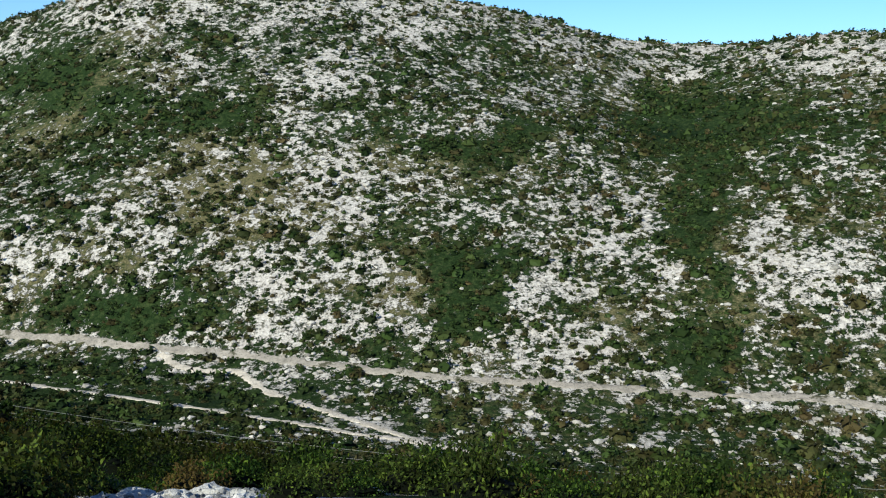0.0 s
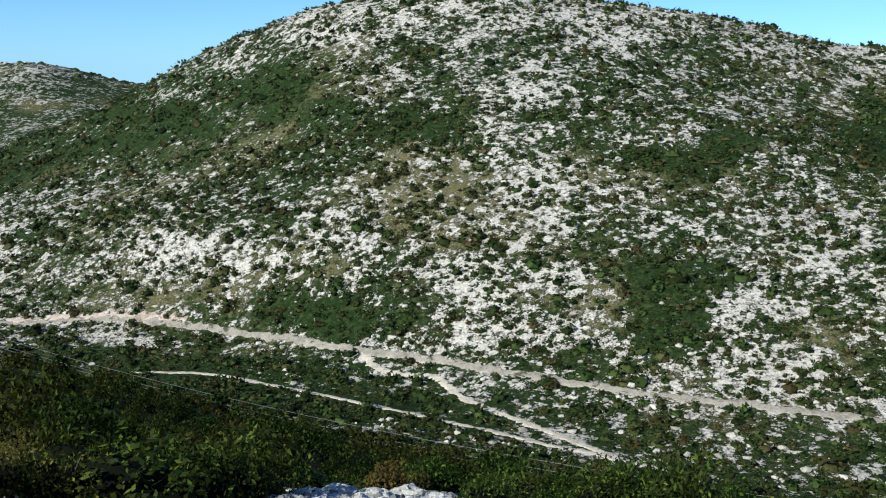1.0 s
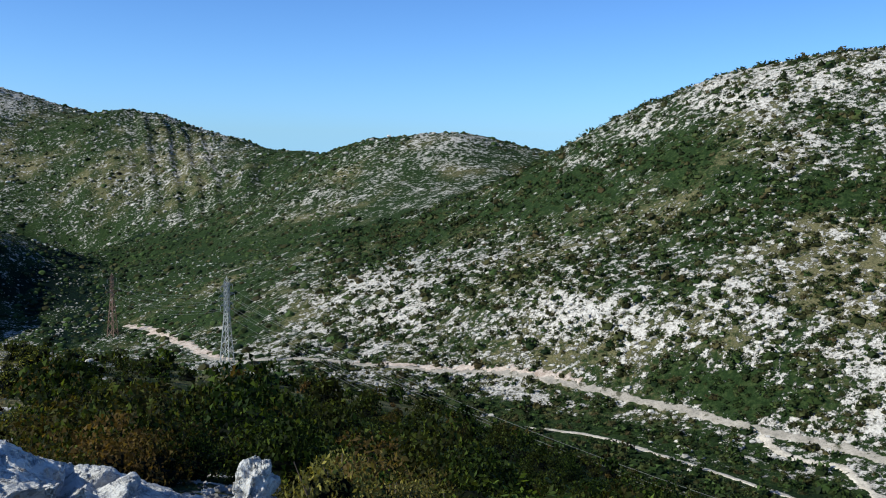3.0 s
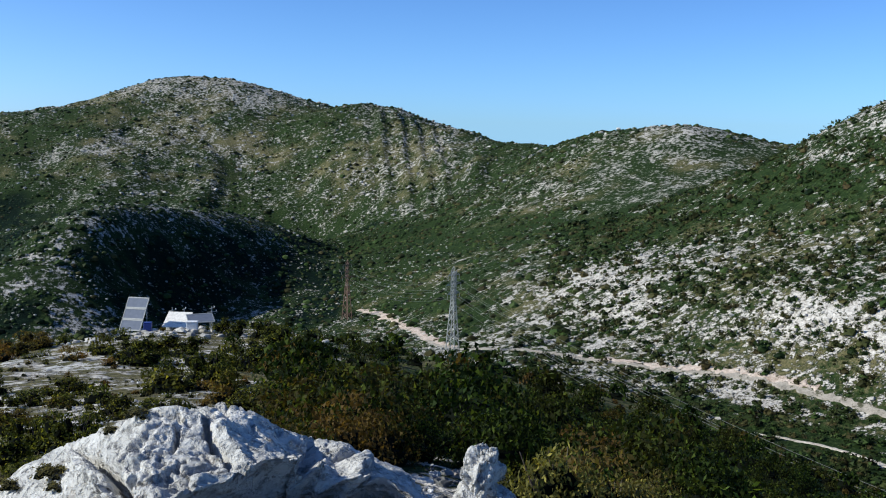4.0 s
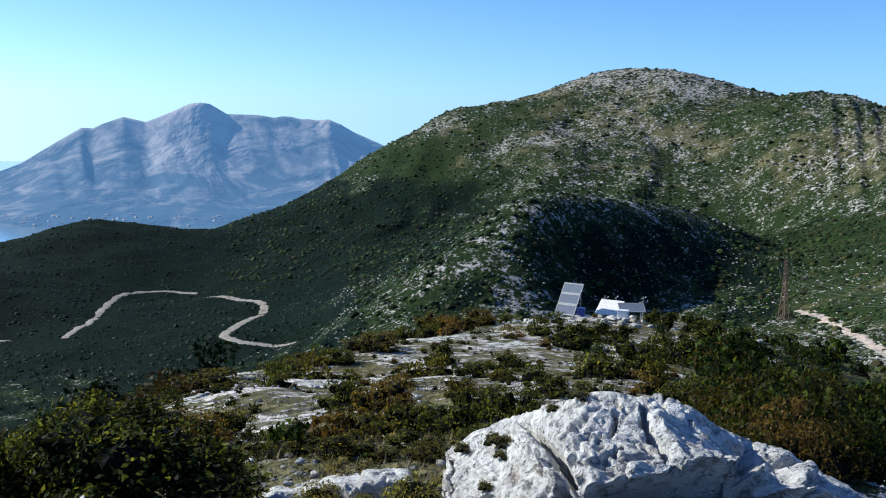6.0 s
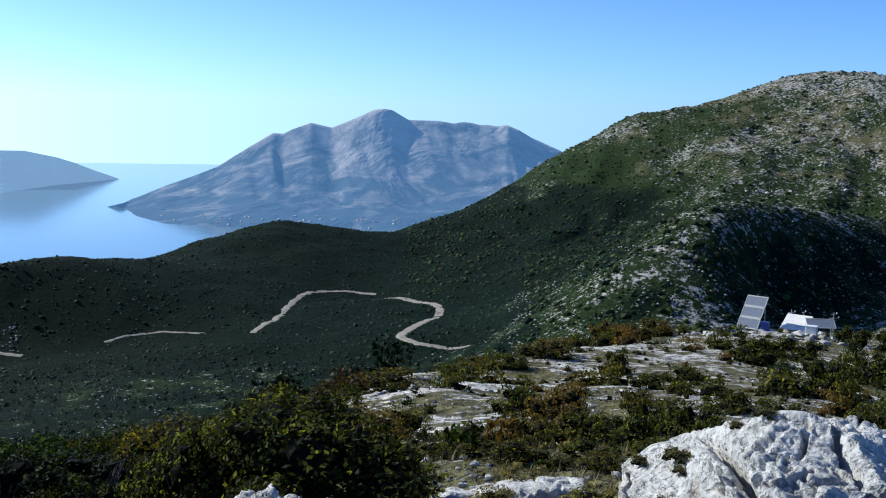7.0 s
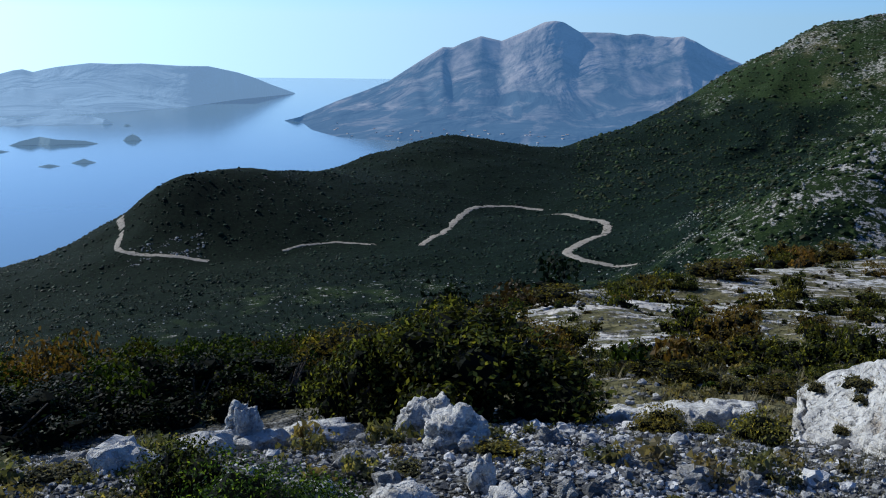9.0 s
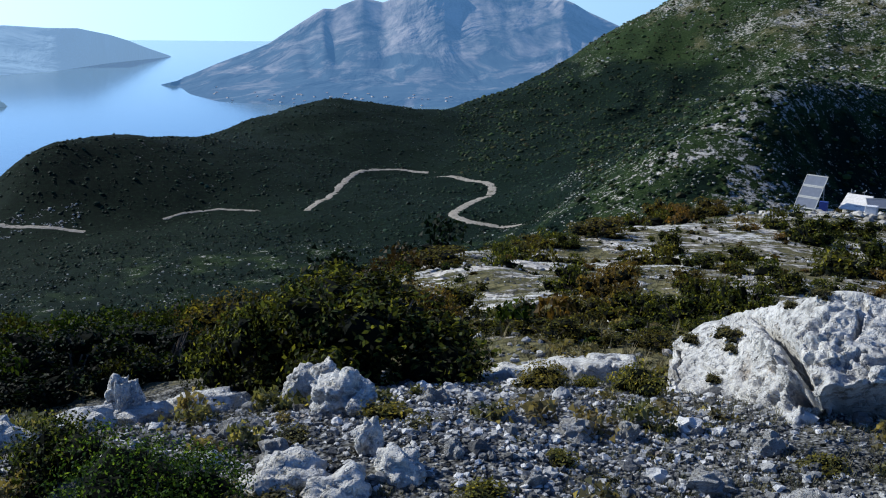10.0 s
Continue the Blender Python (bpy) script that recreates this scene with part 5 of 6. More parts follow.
def rock(name, az, r, size, seed, label, sub=4, jag=0.22, turn=0.0, lean=(0, 0), group="", sink=0.03, category="rock", lift=0.0):
    ob = new(name, rock_mesh(seed, size, sub, jag))
    p = at(az, r)
    ob.matrix_world = Matrix.Translation(p + Vector((0, 0, lift - sink))) @ Euler((radians(lean[0]), radians(lean[1]), radians(turn - az))).to_matrix().to_4x4()
    return tagged(ob, label, category, group)


def near_line(p, q0, q1):
    """How far along a line from q0 to q1 the point p lies (0 to 1), and its distance from it."""
    dx, dy = q1[0] - q0[0], q1[1] - q0[1]
    k = min(1.0, max(0.0, ((p[0] - q0[0]) * dx + (p[1] - q0[1]) * dy) / max(dx * dx + dy * dy, 1e-6)))
    return k, math.hypot(p[0] - q0[0] - dx * k, p[1] - q0[1] - dy * k)


# clefts in the boulder: from, to (heading, angle), half width at each end in degrees, depth in metres
CLEFTS = [((19.4, -16.0), (21.4, -17.7), 0.18, 0.45, 0.16), ((21.3, -17.6), (22.3, -18.8), 0.42, 0.30, 0.22), ((20.4, -18.1), (20.8, -18.8), 0.28, 0.22, 0.20),
          ((21.5, -19.5), (23.1, -19.9), 0.45, 0.5, 0.30), ((26.1, -15.0), (26.8, -16.0), 0.25, 0.22, 0.12), ((26.8, -16.0), (27.5, -17.4), 0.24, 0.20, 0.20),
          ((23.7, -14.5), (24.9, -14.9), 0.14, 0.16, 0.07), ((24.8, -15.3), (24.5, -16.2), 0.20, 0.16, 0.09), ((22.9, -16.25), (23.8, -16.35), 0.12, 0.12, 0.06),
          ((24.2, -17.6), (25.2, -17.0), 0.10, 0.12, 0.07), ((22.5, -18.0), (24.0, -17.6), 0.07, 0.07, 0.05), ((29.5, -15.4), (30.4, -15.75), 0.10, 0.12, 0.06),
          ((31.3, -16.35), (33.2, -16.85), 0.22, 0.30, 0.22), ((33.2, -16.85), (35.6, -17.35), 0.22, 0.14, 0.16), ((32.3, -17.3), (33.0, -18.6), 0.7, 0.5, 0.22),
          ((35.0, -17.7), (35.8, -18.3), 0.10, 0.12, 0.08), ((17.6, -17.6), (18.2, -18.2), 0.15, 0.15, 0.04), ((16.5, -18.9), (17.6, -19.2), 0.10, 0.12, 0.04)]
# lips and swellings: the same, with the height
SWELLS = [((19.0, -16.4), (20.6, -18.0), 0.35, 0.40, 0.07), ((27.2, -15.4), (28.2, -17.2), 0.5, 0.6, 0.05), ((34.6, -17.9), (33.8, -18.9), 0.7, 0.5, 0.14), ((21.2, -18.9), (20.9, -18.5), 0.25, 0.25, 0.08)]


def big_boulder():
    """The great limestone outcrop beside the camera: domed sunlit top, undercut shaded front, deep clefts."""
    ca = [(14.6, -20.4), (15.0, -18.2), (15.4, -17.6), (16.4, -17.0), (17.6, -16.35), (19.6, -15.65), (21.0, -15.05), (22.9, -14.3), (26.2, -14.15), (27.9, -14.2), (28.9, -14.6), (29.9, -15.2),
          (30.5, -15.6), (31.5, -16.0), (32.8, -16.3), (34.1, -16.2), (35.0, -16.8), (36.0, -17.3), (37.0, -17.7), (37.9, -18.3), (38.9, -19.2), (40.0, -20.6), (41, -21.8)]
    ra = [(14.6, -21.4), (15.3, -20.7), (18, -20.4), (21.5, -20.1), (22.6, -19.4), (23.4, -19.0), (25.7, -18.6), (27.0, -18.4), (28.0, -18.1), (28.9, -17.5), (29.6, -17.1), (31.5, -16.9), (33.2, -17.3),
          (33.6, -18.9), (34.4, -18.9), (35.7, -18.1), (37.0, -18.5), (38.9, -20.2), (41, -22)]
    az = np.concatenate([np.linspace(14.6, 15.9, 46), np.linspace(16.0, 36.6, 260), np.linspace(36.7, 41, 34)])
    ce = np.interp(az, *np.array(ca).T)
    re = np.interp(az, *np.array(ra).T)
    k5 = np.ones(5) / 5
    ce = np.convolve(np.pad(ce, 2, mode="edge"), k5, "valid")
    re = np.minimum(np.convolve(np.pad(re, 2, mode="edge"), k5, "valid"), ce - 0.25)
    s = np.concatenate([np.linspace(0, 0.35, 36), np.linspace(0.355, 0.8, 96), np.linspace(0.82, 1.0, 14)])
    side = np.clip(np.minimum((az - 14.6) * 7, 41 - az) / 4.0, 0, 1) ** 0.6
    V = np.zeros((len(az), len(s), 3))
    for i, a in enumerate(az):
        over = min(1.0, max(0.0, (a - 21.5) / 3.0)) * side[i]
        back = 0.62 * min(1.0, max(0.0, (a - 23.0) / 12.0))
        far_ = 0.72 * min(1.0, max(0.0, (22.0 - a) / 4.0))
        rf, rr_, rcr, rb = 4.05 + far_ + back + 1.2 * over, 4.05 + far_ + back + 0.30 * side[i], 4.3 + far_ + back * 0.8 + 1.15 * side[i], 4.45 + far_ + back * 0.8 + 2.1 * side[i]
        zf = ground_z(rf * math.sin(radians(a)), rf * math.cos(radians(a))) - 0.12
        zb = ground_z(rb * math.sin(radians(a)), rb * math.cos(radians(a))) - 0.15
        zr, zc = height(rr_, re[i]), height(rcr, ce[i])
        for j, k in enumerate(s):
            if k <= 0.35:
                q = k / 0.35
                r, z = rf + (rr_ - rf) * (q ** 1.6 * (1 - over) + q ** 0.6 * over), zf + (zr - zf) * q
            elif k <= 0.8:
                q = (k - 0.35) / 0.45
                r = rr_ + (rcr - rr_) * q
                z = zr + (zc - zr) * (q + 0.20 * math.sin(q * math.pi) * side[i])
                z = min(z, height(r, ce[i]) - 0.012 * (1 - q))
            else:
                q = (k - 0.8) / 0.2
                r, z = rcr + (rb - rcr) * q, zc + (zb - zc) * q ** 1.5
            V[i, j] = (r * math.sin(radians(a)), r * math.cos(radians(a)), z)
    mid = V.reshape(-1, 3).mean(axis=0)
    root = Vector((mid[0], mid[1], mid[2] - 0.6))
    for i in range(len(az)):
        for j in range(len(s)):
            p = Vector(V[i, j])
            out = (p - root).normalized()
            w = p + Vector((0.2 * noise.noise(p * 1.7), 0.2 * noise.noise(p * 1.9 + Vector((5, 0, 0))), 0.1 * noise.noise(p * 2.5)))
            h1, j1 = craggy(w, 2.4, Vector((3.3, 1.2, 0)))
            h2, j2 = craggy(w, 6.5, Vector((1.3, 7.2, 2)))
            d = 0.03 * noise.noise(p * 2.3) + 0.016 * noise.noise(p * 5.5) + 0.010 * noise.noise(p * 13) + 0.008 * noise.noise(p * 27)
            d += 0.08 * h1 + 0.09 * h2 - 0.02 * max(0.0, 1 - j1 * 14)
            # solution pits, thick on the crown and thinner on the smooth right shoulder
            pit = max(0.0, noise.noise(p * 1.7 + Vector((7, 3, 1))) + 0.38) * (0.35 if 27.6 < az[i] < 31.5 else 1.5 if az[i] < 20 else 1.15)
            d -= 0.7 * pit * (0.26 * max(0.0, noise.noise(w * 7.5) - 0.12) + 0.18 * max(0.0, noise.noise(p * 15) - 0.10) + 0.06 * max(0.0, noise.noise(p * 33)))
            d += 0.05 * pit * max(0.0, noise.noise(p * 10 + Vector((3, 9, 2))))
            aa = math.degrees(math.atan2(p.x, p.y)) + 0.45 * noise.noise(p * 3.6) + 0.2 * noise.noise(p * 9)
            ee = math.degrees(math.atan2(p.z, math.hypot(p.x, p.y))) + 0.3 * noise.noise(p * 4.1 + Vector((4, 1, 6))) + 0.14 * noise.noise(p * 9.7)
            if s[j] > 0.12:
                for q0, q1, w0, w1, deep in CLEFTS:
                    if min(q0[0], q1[0]) - 1 < aa < max(q0[0], q1[0]) + 1:
                        k, off = near_line((aa, ee), q0, q1)
                        d -= deep * max(0.0, 1 - (off / (w0 + (w1 - w0) * k)) ** 2) ** 0.6
                for q0, q1, w0, w1, tall in SWELLS:
                    if min(q0[0], q1[0]) - 1.2 < aa < max(q0[0], q1[0]) + 1.2:
                        k, off = near_line((aa, ee), q0, q1)
                        d += tall * max(0.0, 1 - off / (w0 + (w1 - w0) * k) / 1.4)
            w = p + out * d * (0.5 if s[j] < 0.3 else 1.0)
            rad_ = math.hypot(w.x, w.y)
            w.z = min(w.z, height(rad_, ce[i] + 0.10 + 0.30 * noise.noise(p * 6)))
            V[i, j] = w
    me_ = mesh_from("boulder", V.reshape(-1, 3), net_faces(len(az), len(s))[:, ::-1], STONE)
    flat = V[:, 36:130].reshape(-1, 3)
    va = np.degrees(np.arctan2(flat[:, 0], flat[:, 1]))
    ve = np.degrees(np.arctan2(flat[:, 2], np.hypot(flat[:, 0], flat[:, 1])))
    for k, (a, e, w) in enumerate(((18.0, -17.4, 0.10), (15.9, -17.7, 0.08), (18.2, -18.0, 0.06), (21.2, -15.3, 0.06), (22.6, -14.5, 0.07), (17.3, -19.7, 0.06))):
        spot_ = Vector(flat[np.argmin((va - a) ** 2 + (ve - e) ** 2)])
        shrub("herb_tuft", spot_ + Vector((0, 0, 0.02)), w, w * 0.8, "dry grey-green herb tuft rooted in a boulder cleft", "plant", "herb tufts on the boulder", 85 + k % 2, 600, 0.09, 0.35, 0.8, HERB)
    return tagged(new("boulder", me_), "great weathered white limestone boulder with deep clefts", "boulder")


big_boulder()
# standing stone on its plinth, on the steep side
rock("rock", 42.3, 5.1, (0.34, 0.30, 0.34), 3, "rounded pale limestone block under a small standing stone", 5, 0.2, sink=0.06)
rock("standing_stone", 42.1, 5.1, (0.20, 0.18, 0.30), 4, "small upright pale limestone stone on a block", 5, 0.25, lean=(0, 4), lift=0.20)
rock("rock", 40.4, 5.0, (0.14, 0.14, 0.12), 6, "small pale stone beside a larger block", 3)
# rocks before the big bush
rock("rock", -6.4, 4.5, (0.30, 0.24, 0.25), 18, "craggy grey limestone rock standing before a bush", 5, 0.19, lean=(0, -4))
rock("rock", -4.6, 4.1, (0.27, 0.24, 0.20), 9, "squat cleft limestone rock in front of a bush", 5, 0.28)
rock("rock", -17.8, 4.45, (0.17, 0.15, 0.25), 10, "pointed pale limestone stone standing in rubble", 5, 0.24, lean=(0, 8))
rock("rock", -16.6, 4.4, (0.30, 0.22, 0.12), 11, "low pale stone at the foot of a pointed one", 3)
rock("rock", -13.0, 4.5, (0.40, 0.26, 0.13), 12, "low weathered limestone hump in rubble", 4)
for i, (a, r, w, h) in enumerate(((-7.8, 3.35, 0.36, 0.20), (-5.0, 3.2, 0.38, 0.20), (-3.3, 3.55, 0.20, 0.25), (-1.3, 3.35, 0.30, 0.20), (-9.6, 3.25, 0.26, 0.15), (-2.8, 3.02, 0.38, 0.17), (0.6, 3.05, 0.24, 0.14))):
    rock("rock", a, r, (w * 0.68, w * 0.52, h * 0.66), 90 + i, "craggy white limestone rock in a heap among rubble", 4, 0.27, turn=i * 40, group="rocks heaped in the rubble", sink=0.05)
rock("rock", -24.5, 4.0, (0.24, 0.20, 0.14), 13, "pale rounded stone between low shrubs", 3)
rock("rock", -19.8, 4.2, (0.26, 0.2, 0.13), 24, "pale stone among rubble", 3)


for i, (a, r, w) in enumerate(((68.5, 7.0, 0.32), (70.2, 7.3, 0.42), (72.4, 6.9, 0.36), (74.3, 7.1, 0.42), (76.2, 6.8, 0.3), (66.9, 7.4, 0.26), (71.3, 6.6, 0.28))):
    rock("rock", a, r, (w * 0.7, w * 0.55, w * 0.36), 70 + i, "pale limestone rock showing among slope shrubs", 3, 0.28, group="rocks on the slope")


def ledge(name, az_lo, az_hi, e_top, r0, r1, seed, label, thick=0.25):
    """A low tilted limestone bed with a broken front edge."""
    n, m = 120, 24
    V = np.zeros((n, m, 3))
    for i in range(n):
        q = i / (n - 1)
        a = az_lo + (az_hi - az_lo) * q
        end = min(1.0, min(q, 1 - q) * 16) ** 0.5
        wob = 0.04 * noise.noise(Vector((a * 0.9, seed, 0)))
        e = np.interp(q, [0, 0.35, 0.7, 1], e_top)
        for j in range(m):
            k = j / (m - 1)
            r = r0 + wob * r0 * 0.5 + (r1 - r0) * max(0.0, (k - 0.25) / 0.75) * (0.4 + 0.6 * end)
            top = height(r0, e - 0.55) + (height(r1, e) - height(r0, e - 0.55)) * max(0.0, (k - 0.25) / 0.75)
            g = ground_z(r * math.sin(radians(a)), r * math.cos(radians(a))) - 0.10
            rise = 0.0 if j == 0 else min(1.0, k / 0.25) ** 0.5
            if j == m - 1:
                rise = 0.0
            z = g + max(0.02, (max(top, g + 0.03) - g)) * rise * end
            z += 0.012 * noise.noise(Vector((a * 1.3, r * 5, seed))) + 0.006 * noise.noise(Vector((a * 5, r * 19, seed))) - 0.035 * max(0.0, 1 - abs(noise.noise(Vector((a * 0.5, r * 1.2, seed + 4)))) * 12)
            V[i, j] = (r * math.sin(radians(a)), r * math.cos(radians(a)), z)
    ob = new(name, mesh_from(name, V.reshape(-1, 3), net_faces(n, m)[:, ::-1], STONE))
    return tagged(ob, label, "rock")


ledge("rock_ledge", 3.0, 13.4, (-20.0, -19.4, -18.85, -18.7), 5.15, 6.3, 2, "flat tilted limestone ledge beside the boulder")

# limestone pavement on the hilltop: (heading from, to, angle near, angle far)
PAVING = [(-2.5, 9, -15.3, -14.5), (4, 13, -14.4, -13.9), (0, 8.5, -16.9, -16.2), (8, 17, -14.3, -13.6), (11, 15.5, -13.3, -12.8), (-8, 1.5, -15.9, -15.2), (15.5, 19, -13.6, -12.9),
          (6, 10.5, -16.2, -15.6), (-5, 3, -17.2, -16.8), (17, 22, -12.2, -11.7), (12, 18, -11.9, -11.5), (24, 28, -13.2, -12.7), (27, 32, -12.3, -11.9), (19, 23.5, -14.4, -13.9), (2, 6, -13.7, -13.3)]
for q, (a0, a1, e0, e1) in enumerate(PAVING):
    p0, p1 = spot((a0 + a1) / 2, e0), spot((a0 + a1) / 2, e1)
    r0, r1 = math.hypot(p0.x, p0.y), math.hypot(p1.x, p1.y)
    r1 = min(r1, r0 * 1.3 + 0.5)
    n, m = 40, 12
    V = np.zeros((n, m, 3))
    for i in range(n):
        k = i / (n - 1)
        a = a0 + (a1 - a0) * k
        w = math.sin(math.pi * k) ** 0.45
        mid_r = (r0 + r1) / 2 + (r1 - r0) * (0.5 * noise.noise(Vector((a * 0.4, q * 3.1, 1))) + 0.12 * noise.noise(Vector((a * 2.1, q, 7))))
        for j in range(m):
            t = j / (m - 1) * 2 - 1
            r = mid_r + t * (r1 - r0) / 2 * w * (1 + 0.5 * noise.noise(Vector((a * 1.1, t * 0.6 + q * 9, 3))))
            x, y = r * math.sin(radians(a)), r * math.cos(radians(a))
            edge_ = min(1.0, (1 - abs(t)) * 6) * min(1.0, w * 2)
            hollow = max(0.0, 1 - abs(noise.noise(Vector((x * 0.5, y * 0.9, q)))) * 14)
            V[i, j] = (x, y, ground_z(x, y) - 0.12 + edge_ * (0.15 + 0.05 * noise.noise(Vector((x * 0.35, y * 0.35, q)))) - 0.07 * hollow * edge_)
    tagged(new("limestone_slab", mesh_from("limestone_slab", V.reshape(-1, 3), net_faces(n, m)[:, ::-1], PAVE)),
           "bare pale limestone slab lying in dry turf", "rock slab", "slabs on the hilltop")

# single stones lying in the rubble: heading, distance, length, height
STONES = [(17.5, 3.45, 0.27, 0.10), (24.0, 3.25, 0.50, 0.16),
          (-9.0, 3.6, 0.22, 0.10), (9.3, 3.85, 0.24, 0.10), (5.0, 3.95, 0.20, 0.10), (12.5, 3.9, 0.16, 0.12), (2.0, 3.5, 0.14, 0.09), (20.5, 3.9, 0.18, 0.12), (28, 3.7, 0.2, 0.1),
          (-11.5, 3.9, 0.18, 0.09), (-27, 4.2, 0.25, 0.1), (-29, 3.6, 0.2, 0.1), (32, 3.4, 0.24, 0.12), (14.5, 3.1, 0.16, 0.08), (7.0, 3.3, 0.15, 0.08), (0.8, 4.3, 0.18, 0.1),
          (4, 2.85, 0.18, 0.09), (11, 2.75, 0.2, 0.1), (-14, 3.6, 0.2, 0.09), (47, 5.0, 0.22, 0.12), (52, 6.2, 0.3, 0.15)]
stone_meshes = [rock_mesh(30 + k, (1, 0.8, 1), 3, 0.3) for k in range(7)]
for i, (a, r, w, h) in enumerate(STONES):
    ob = new("stone", stone_meshes[i % 7])
    ob.matrix_world = Matrix.Translation(at(a, r) - Vector((0, 0, 0.025))) @ Matrix.Rotation(i * 2.3, 4, "Z") @ Matrix.Diagonal((w * 0.68, w * 0.68, h * 0.85, 1))
    tagged(ob, "loose pale grey limestone stone lying in rubble", "stone", "stones in the rubble")


# rubble too small to count
def stone_template(seed):
    bm = bmesh.new()
    bmesh.ops.create_icosphere(bm, subdivisions=2, radius=0.5)
    off = Vector((seed * 2.3, seed * 4.1, seed * 1.7))
    for v in bm.verts:
        h, j_ = craggy(v.co, 2.6, off)
        v.co *= 1 + 0.9 * h + 0.5 * noise.noise(v.co * 4 + off) - 0.12 * max(0.0, 1 - j_ * 6)
        v.co.z *= 0.72
    bm.verts.index_update()
    v = np.array([tuple(q.co) for q in bm.verts])
    f = np.array([[q.index for q in t.verts] for t in bm.faces])
    bm.free()
    return v, f


def chip_template(seed):
    """An angular broken stone of twelve triangles."""
    rng = np.random.RandomState(seed)
    v = np.array([(x, y, z) for x in (-1, 1) for y in (-1, 1) for z in (-1, 1)], float) * 0.42
    v = v * np.array([1.15, 0.9, 0.7]) + rng.uniform(-0.2, 0.2, (8, 3))
    f = np.array([(0, 1, 3), (0, 3, 2), (4, 6, 7), (4, 7, 5), (0, 4, 5), (0, 5, 1), (2, 3, 7), (2, 7, 6), (0, 2, 6), (0, 6, 4), (1, 5, 7), (1, 7, 3)])
    a = rng.uniform(-0.6, 0.6)
    turn = np.array([[1, 0, 0], [0, math.cos(a), -math.sin(a)], [0, math.sin(a), math.cos(a)]])
    return v @ turn.T, f


def rubble(name, count, az_lo, az_hi, r_lo, r_hi, s_lo, s_hi, seed, label, keep=None):
    rng = np.random.RandomState(seed)
    az = rng.uniform(az_lo, az_hi, count)
    r = rng.uniform(r_lo, r_hi, count)
    x, y = r * np.sin(np.radians(az)), r * np.cos(np.radians(az))
    ok = fractal(x / 0.7, y / 0.7, 33, 2) > rng.uniform(0.1, 0.52, count)
    if keep is not None:
        ok &= keep(az, r)
    x, y, r = x[ok], y[ok], r[ok]
    size = s_lo + (s_hi - s_lo) * rng.uniform(size=len(x)) ** 3
    me_ = scatter_mesh(name, [stone_template(k) if s_hi > 0.08 else chip_template(k) if s_hi < 0.03 else (jag_template(k)[0] * 0.55, jag_template(k)[1]) for k in range(14)], x, y, land_z(x, y) + size * 0.15, size, np.zeros(len(x)), STONE_SMALL, seed)
    return tagged(new(name, me_), label, "rubble", kind="stuff")


def rubble_stone():
    m, nt, b = material("rubble_stone", 0.92)
    rnd = nt.nodes.new("ShaderNodeNewGeometry").outputs["Random Per Island"]
    base = ramp(nt, rnd, [(0.0, (0.06, 0.06, 0.06)), (0.4, (0.21, 0.21, 0.205)), (0.7, (0.46, 0.455, 0.44)), (0.95, (0.70, 0.69, 0.67)), (1.0, (0.26, 0.21, 0.165))])
    p = place(nt)
    dark = step_up(nt, noise_tex(nt, 25, 5, 0.7, p), 0.55, 0.7)
    nt.links.new(mix(nt, maths(nt, "MULTIPLY", dark, 0.7), base, (0.15, 0.15, 0.145)), b.inputs["Base Color"])
    bump(nt, b, noise_tex(nt, 60, 5, 0.7, p), 0.8, 0.015)
    return m


STONE_SMALL = rubble_stone()
rubble("rubble", 300, -36, 40, 2.2, 5.4, 0.045, 0.11, 9, "loose angular limestone stones", lambda a, r: (r < 4.9) | (a > -9))
rubble("rubble", 9500, -36, 40, 2.2, 5.6, 0.016, 0.042, 4, "loose grey and white limestone rubble", lambda a, r: (r < 4.9) | (a > -9))
rubble("rubble", 34000, -36, 40, 2.2, 5.6, 0.010, 0.029, 5, "loose grey and white limestone rubble and gravel", lambda a, r: (r < 4.9) | (a > -9))
rubble("rubble", 900, 66, 77, 6.2, 8.2, 0.03, 0.12, 8, "white limestone rubble at the edge of the slope")
rubble("rubble", 700, 38, 62, 3.2, 9, 0.03, 0.14, 6, "loose limestone rubble above the steep slope")
rubble("rubble", 3600, -6, 34, 5.6, 32, 0.03, 0.079, 10, "small pale stones strewn over the hilltop turf")
rubble("rubble", 600, -10, 34, 10, 40, 0.05, 0.15, 7, "scattered pale stones on the hilltop turf")

# ================= shrubs and tufts one by one =================
BUSH = "dense leafy green shrub, its near side in shade"
shrub("bush", at(-3.6, 5.35), 0.72, 0.62, "broad leafy green bush growing behind rocks", "bush", "", 41, 8500, 0.031, 0.03, 0.8, tufts=26)
shrub("bush", at(0.9, 5.45), 0.27, 0.42, "dark leafy shrub growing against a broad bush", "bush", "", 40, 4500, 0.034, 0.02, 0.8, SEAWARD_SHADED)
shrub("bush", at(-10.5, 5.35), 0.36, 0.48, BUSH, "bush", "", 42, 5500, 0.034, 0.02, 0.8, tufts=20)
for i, (a, r, w, h, d) in enumerate(((-5, 8, 0.5, 0.62, 0.1), (-2.5, 9, 0.5, 0.55, 0.3), (0, 10.5, 0.5, 0.45, 0.6), (-8, 7.6, 0.45, 0.45, 0.1), (-12, 7.5, 0.42, 0.4, 0.3), (2, 12, 0.5, 0.5, 0.15))):
    shrub("bush", at(a, r), w, h, "yellow-green and russet leafy bush on the brow", "bush", "bushes on the brow", 66 + i % 3, 2600, 0.04, d, 0.85, TOPLEAF)
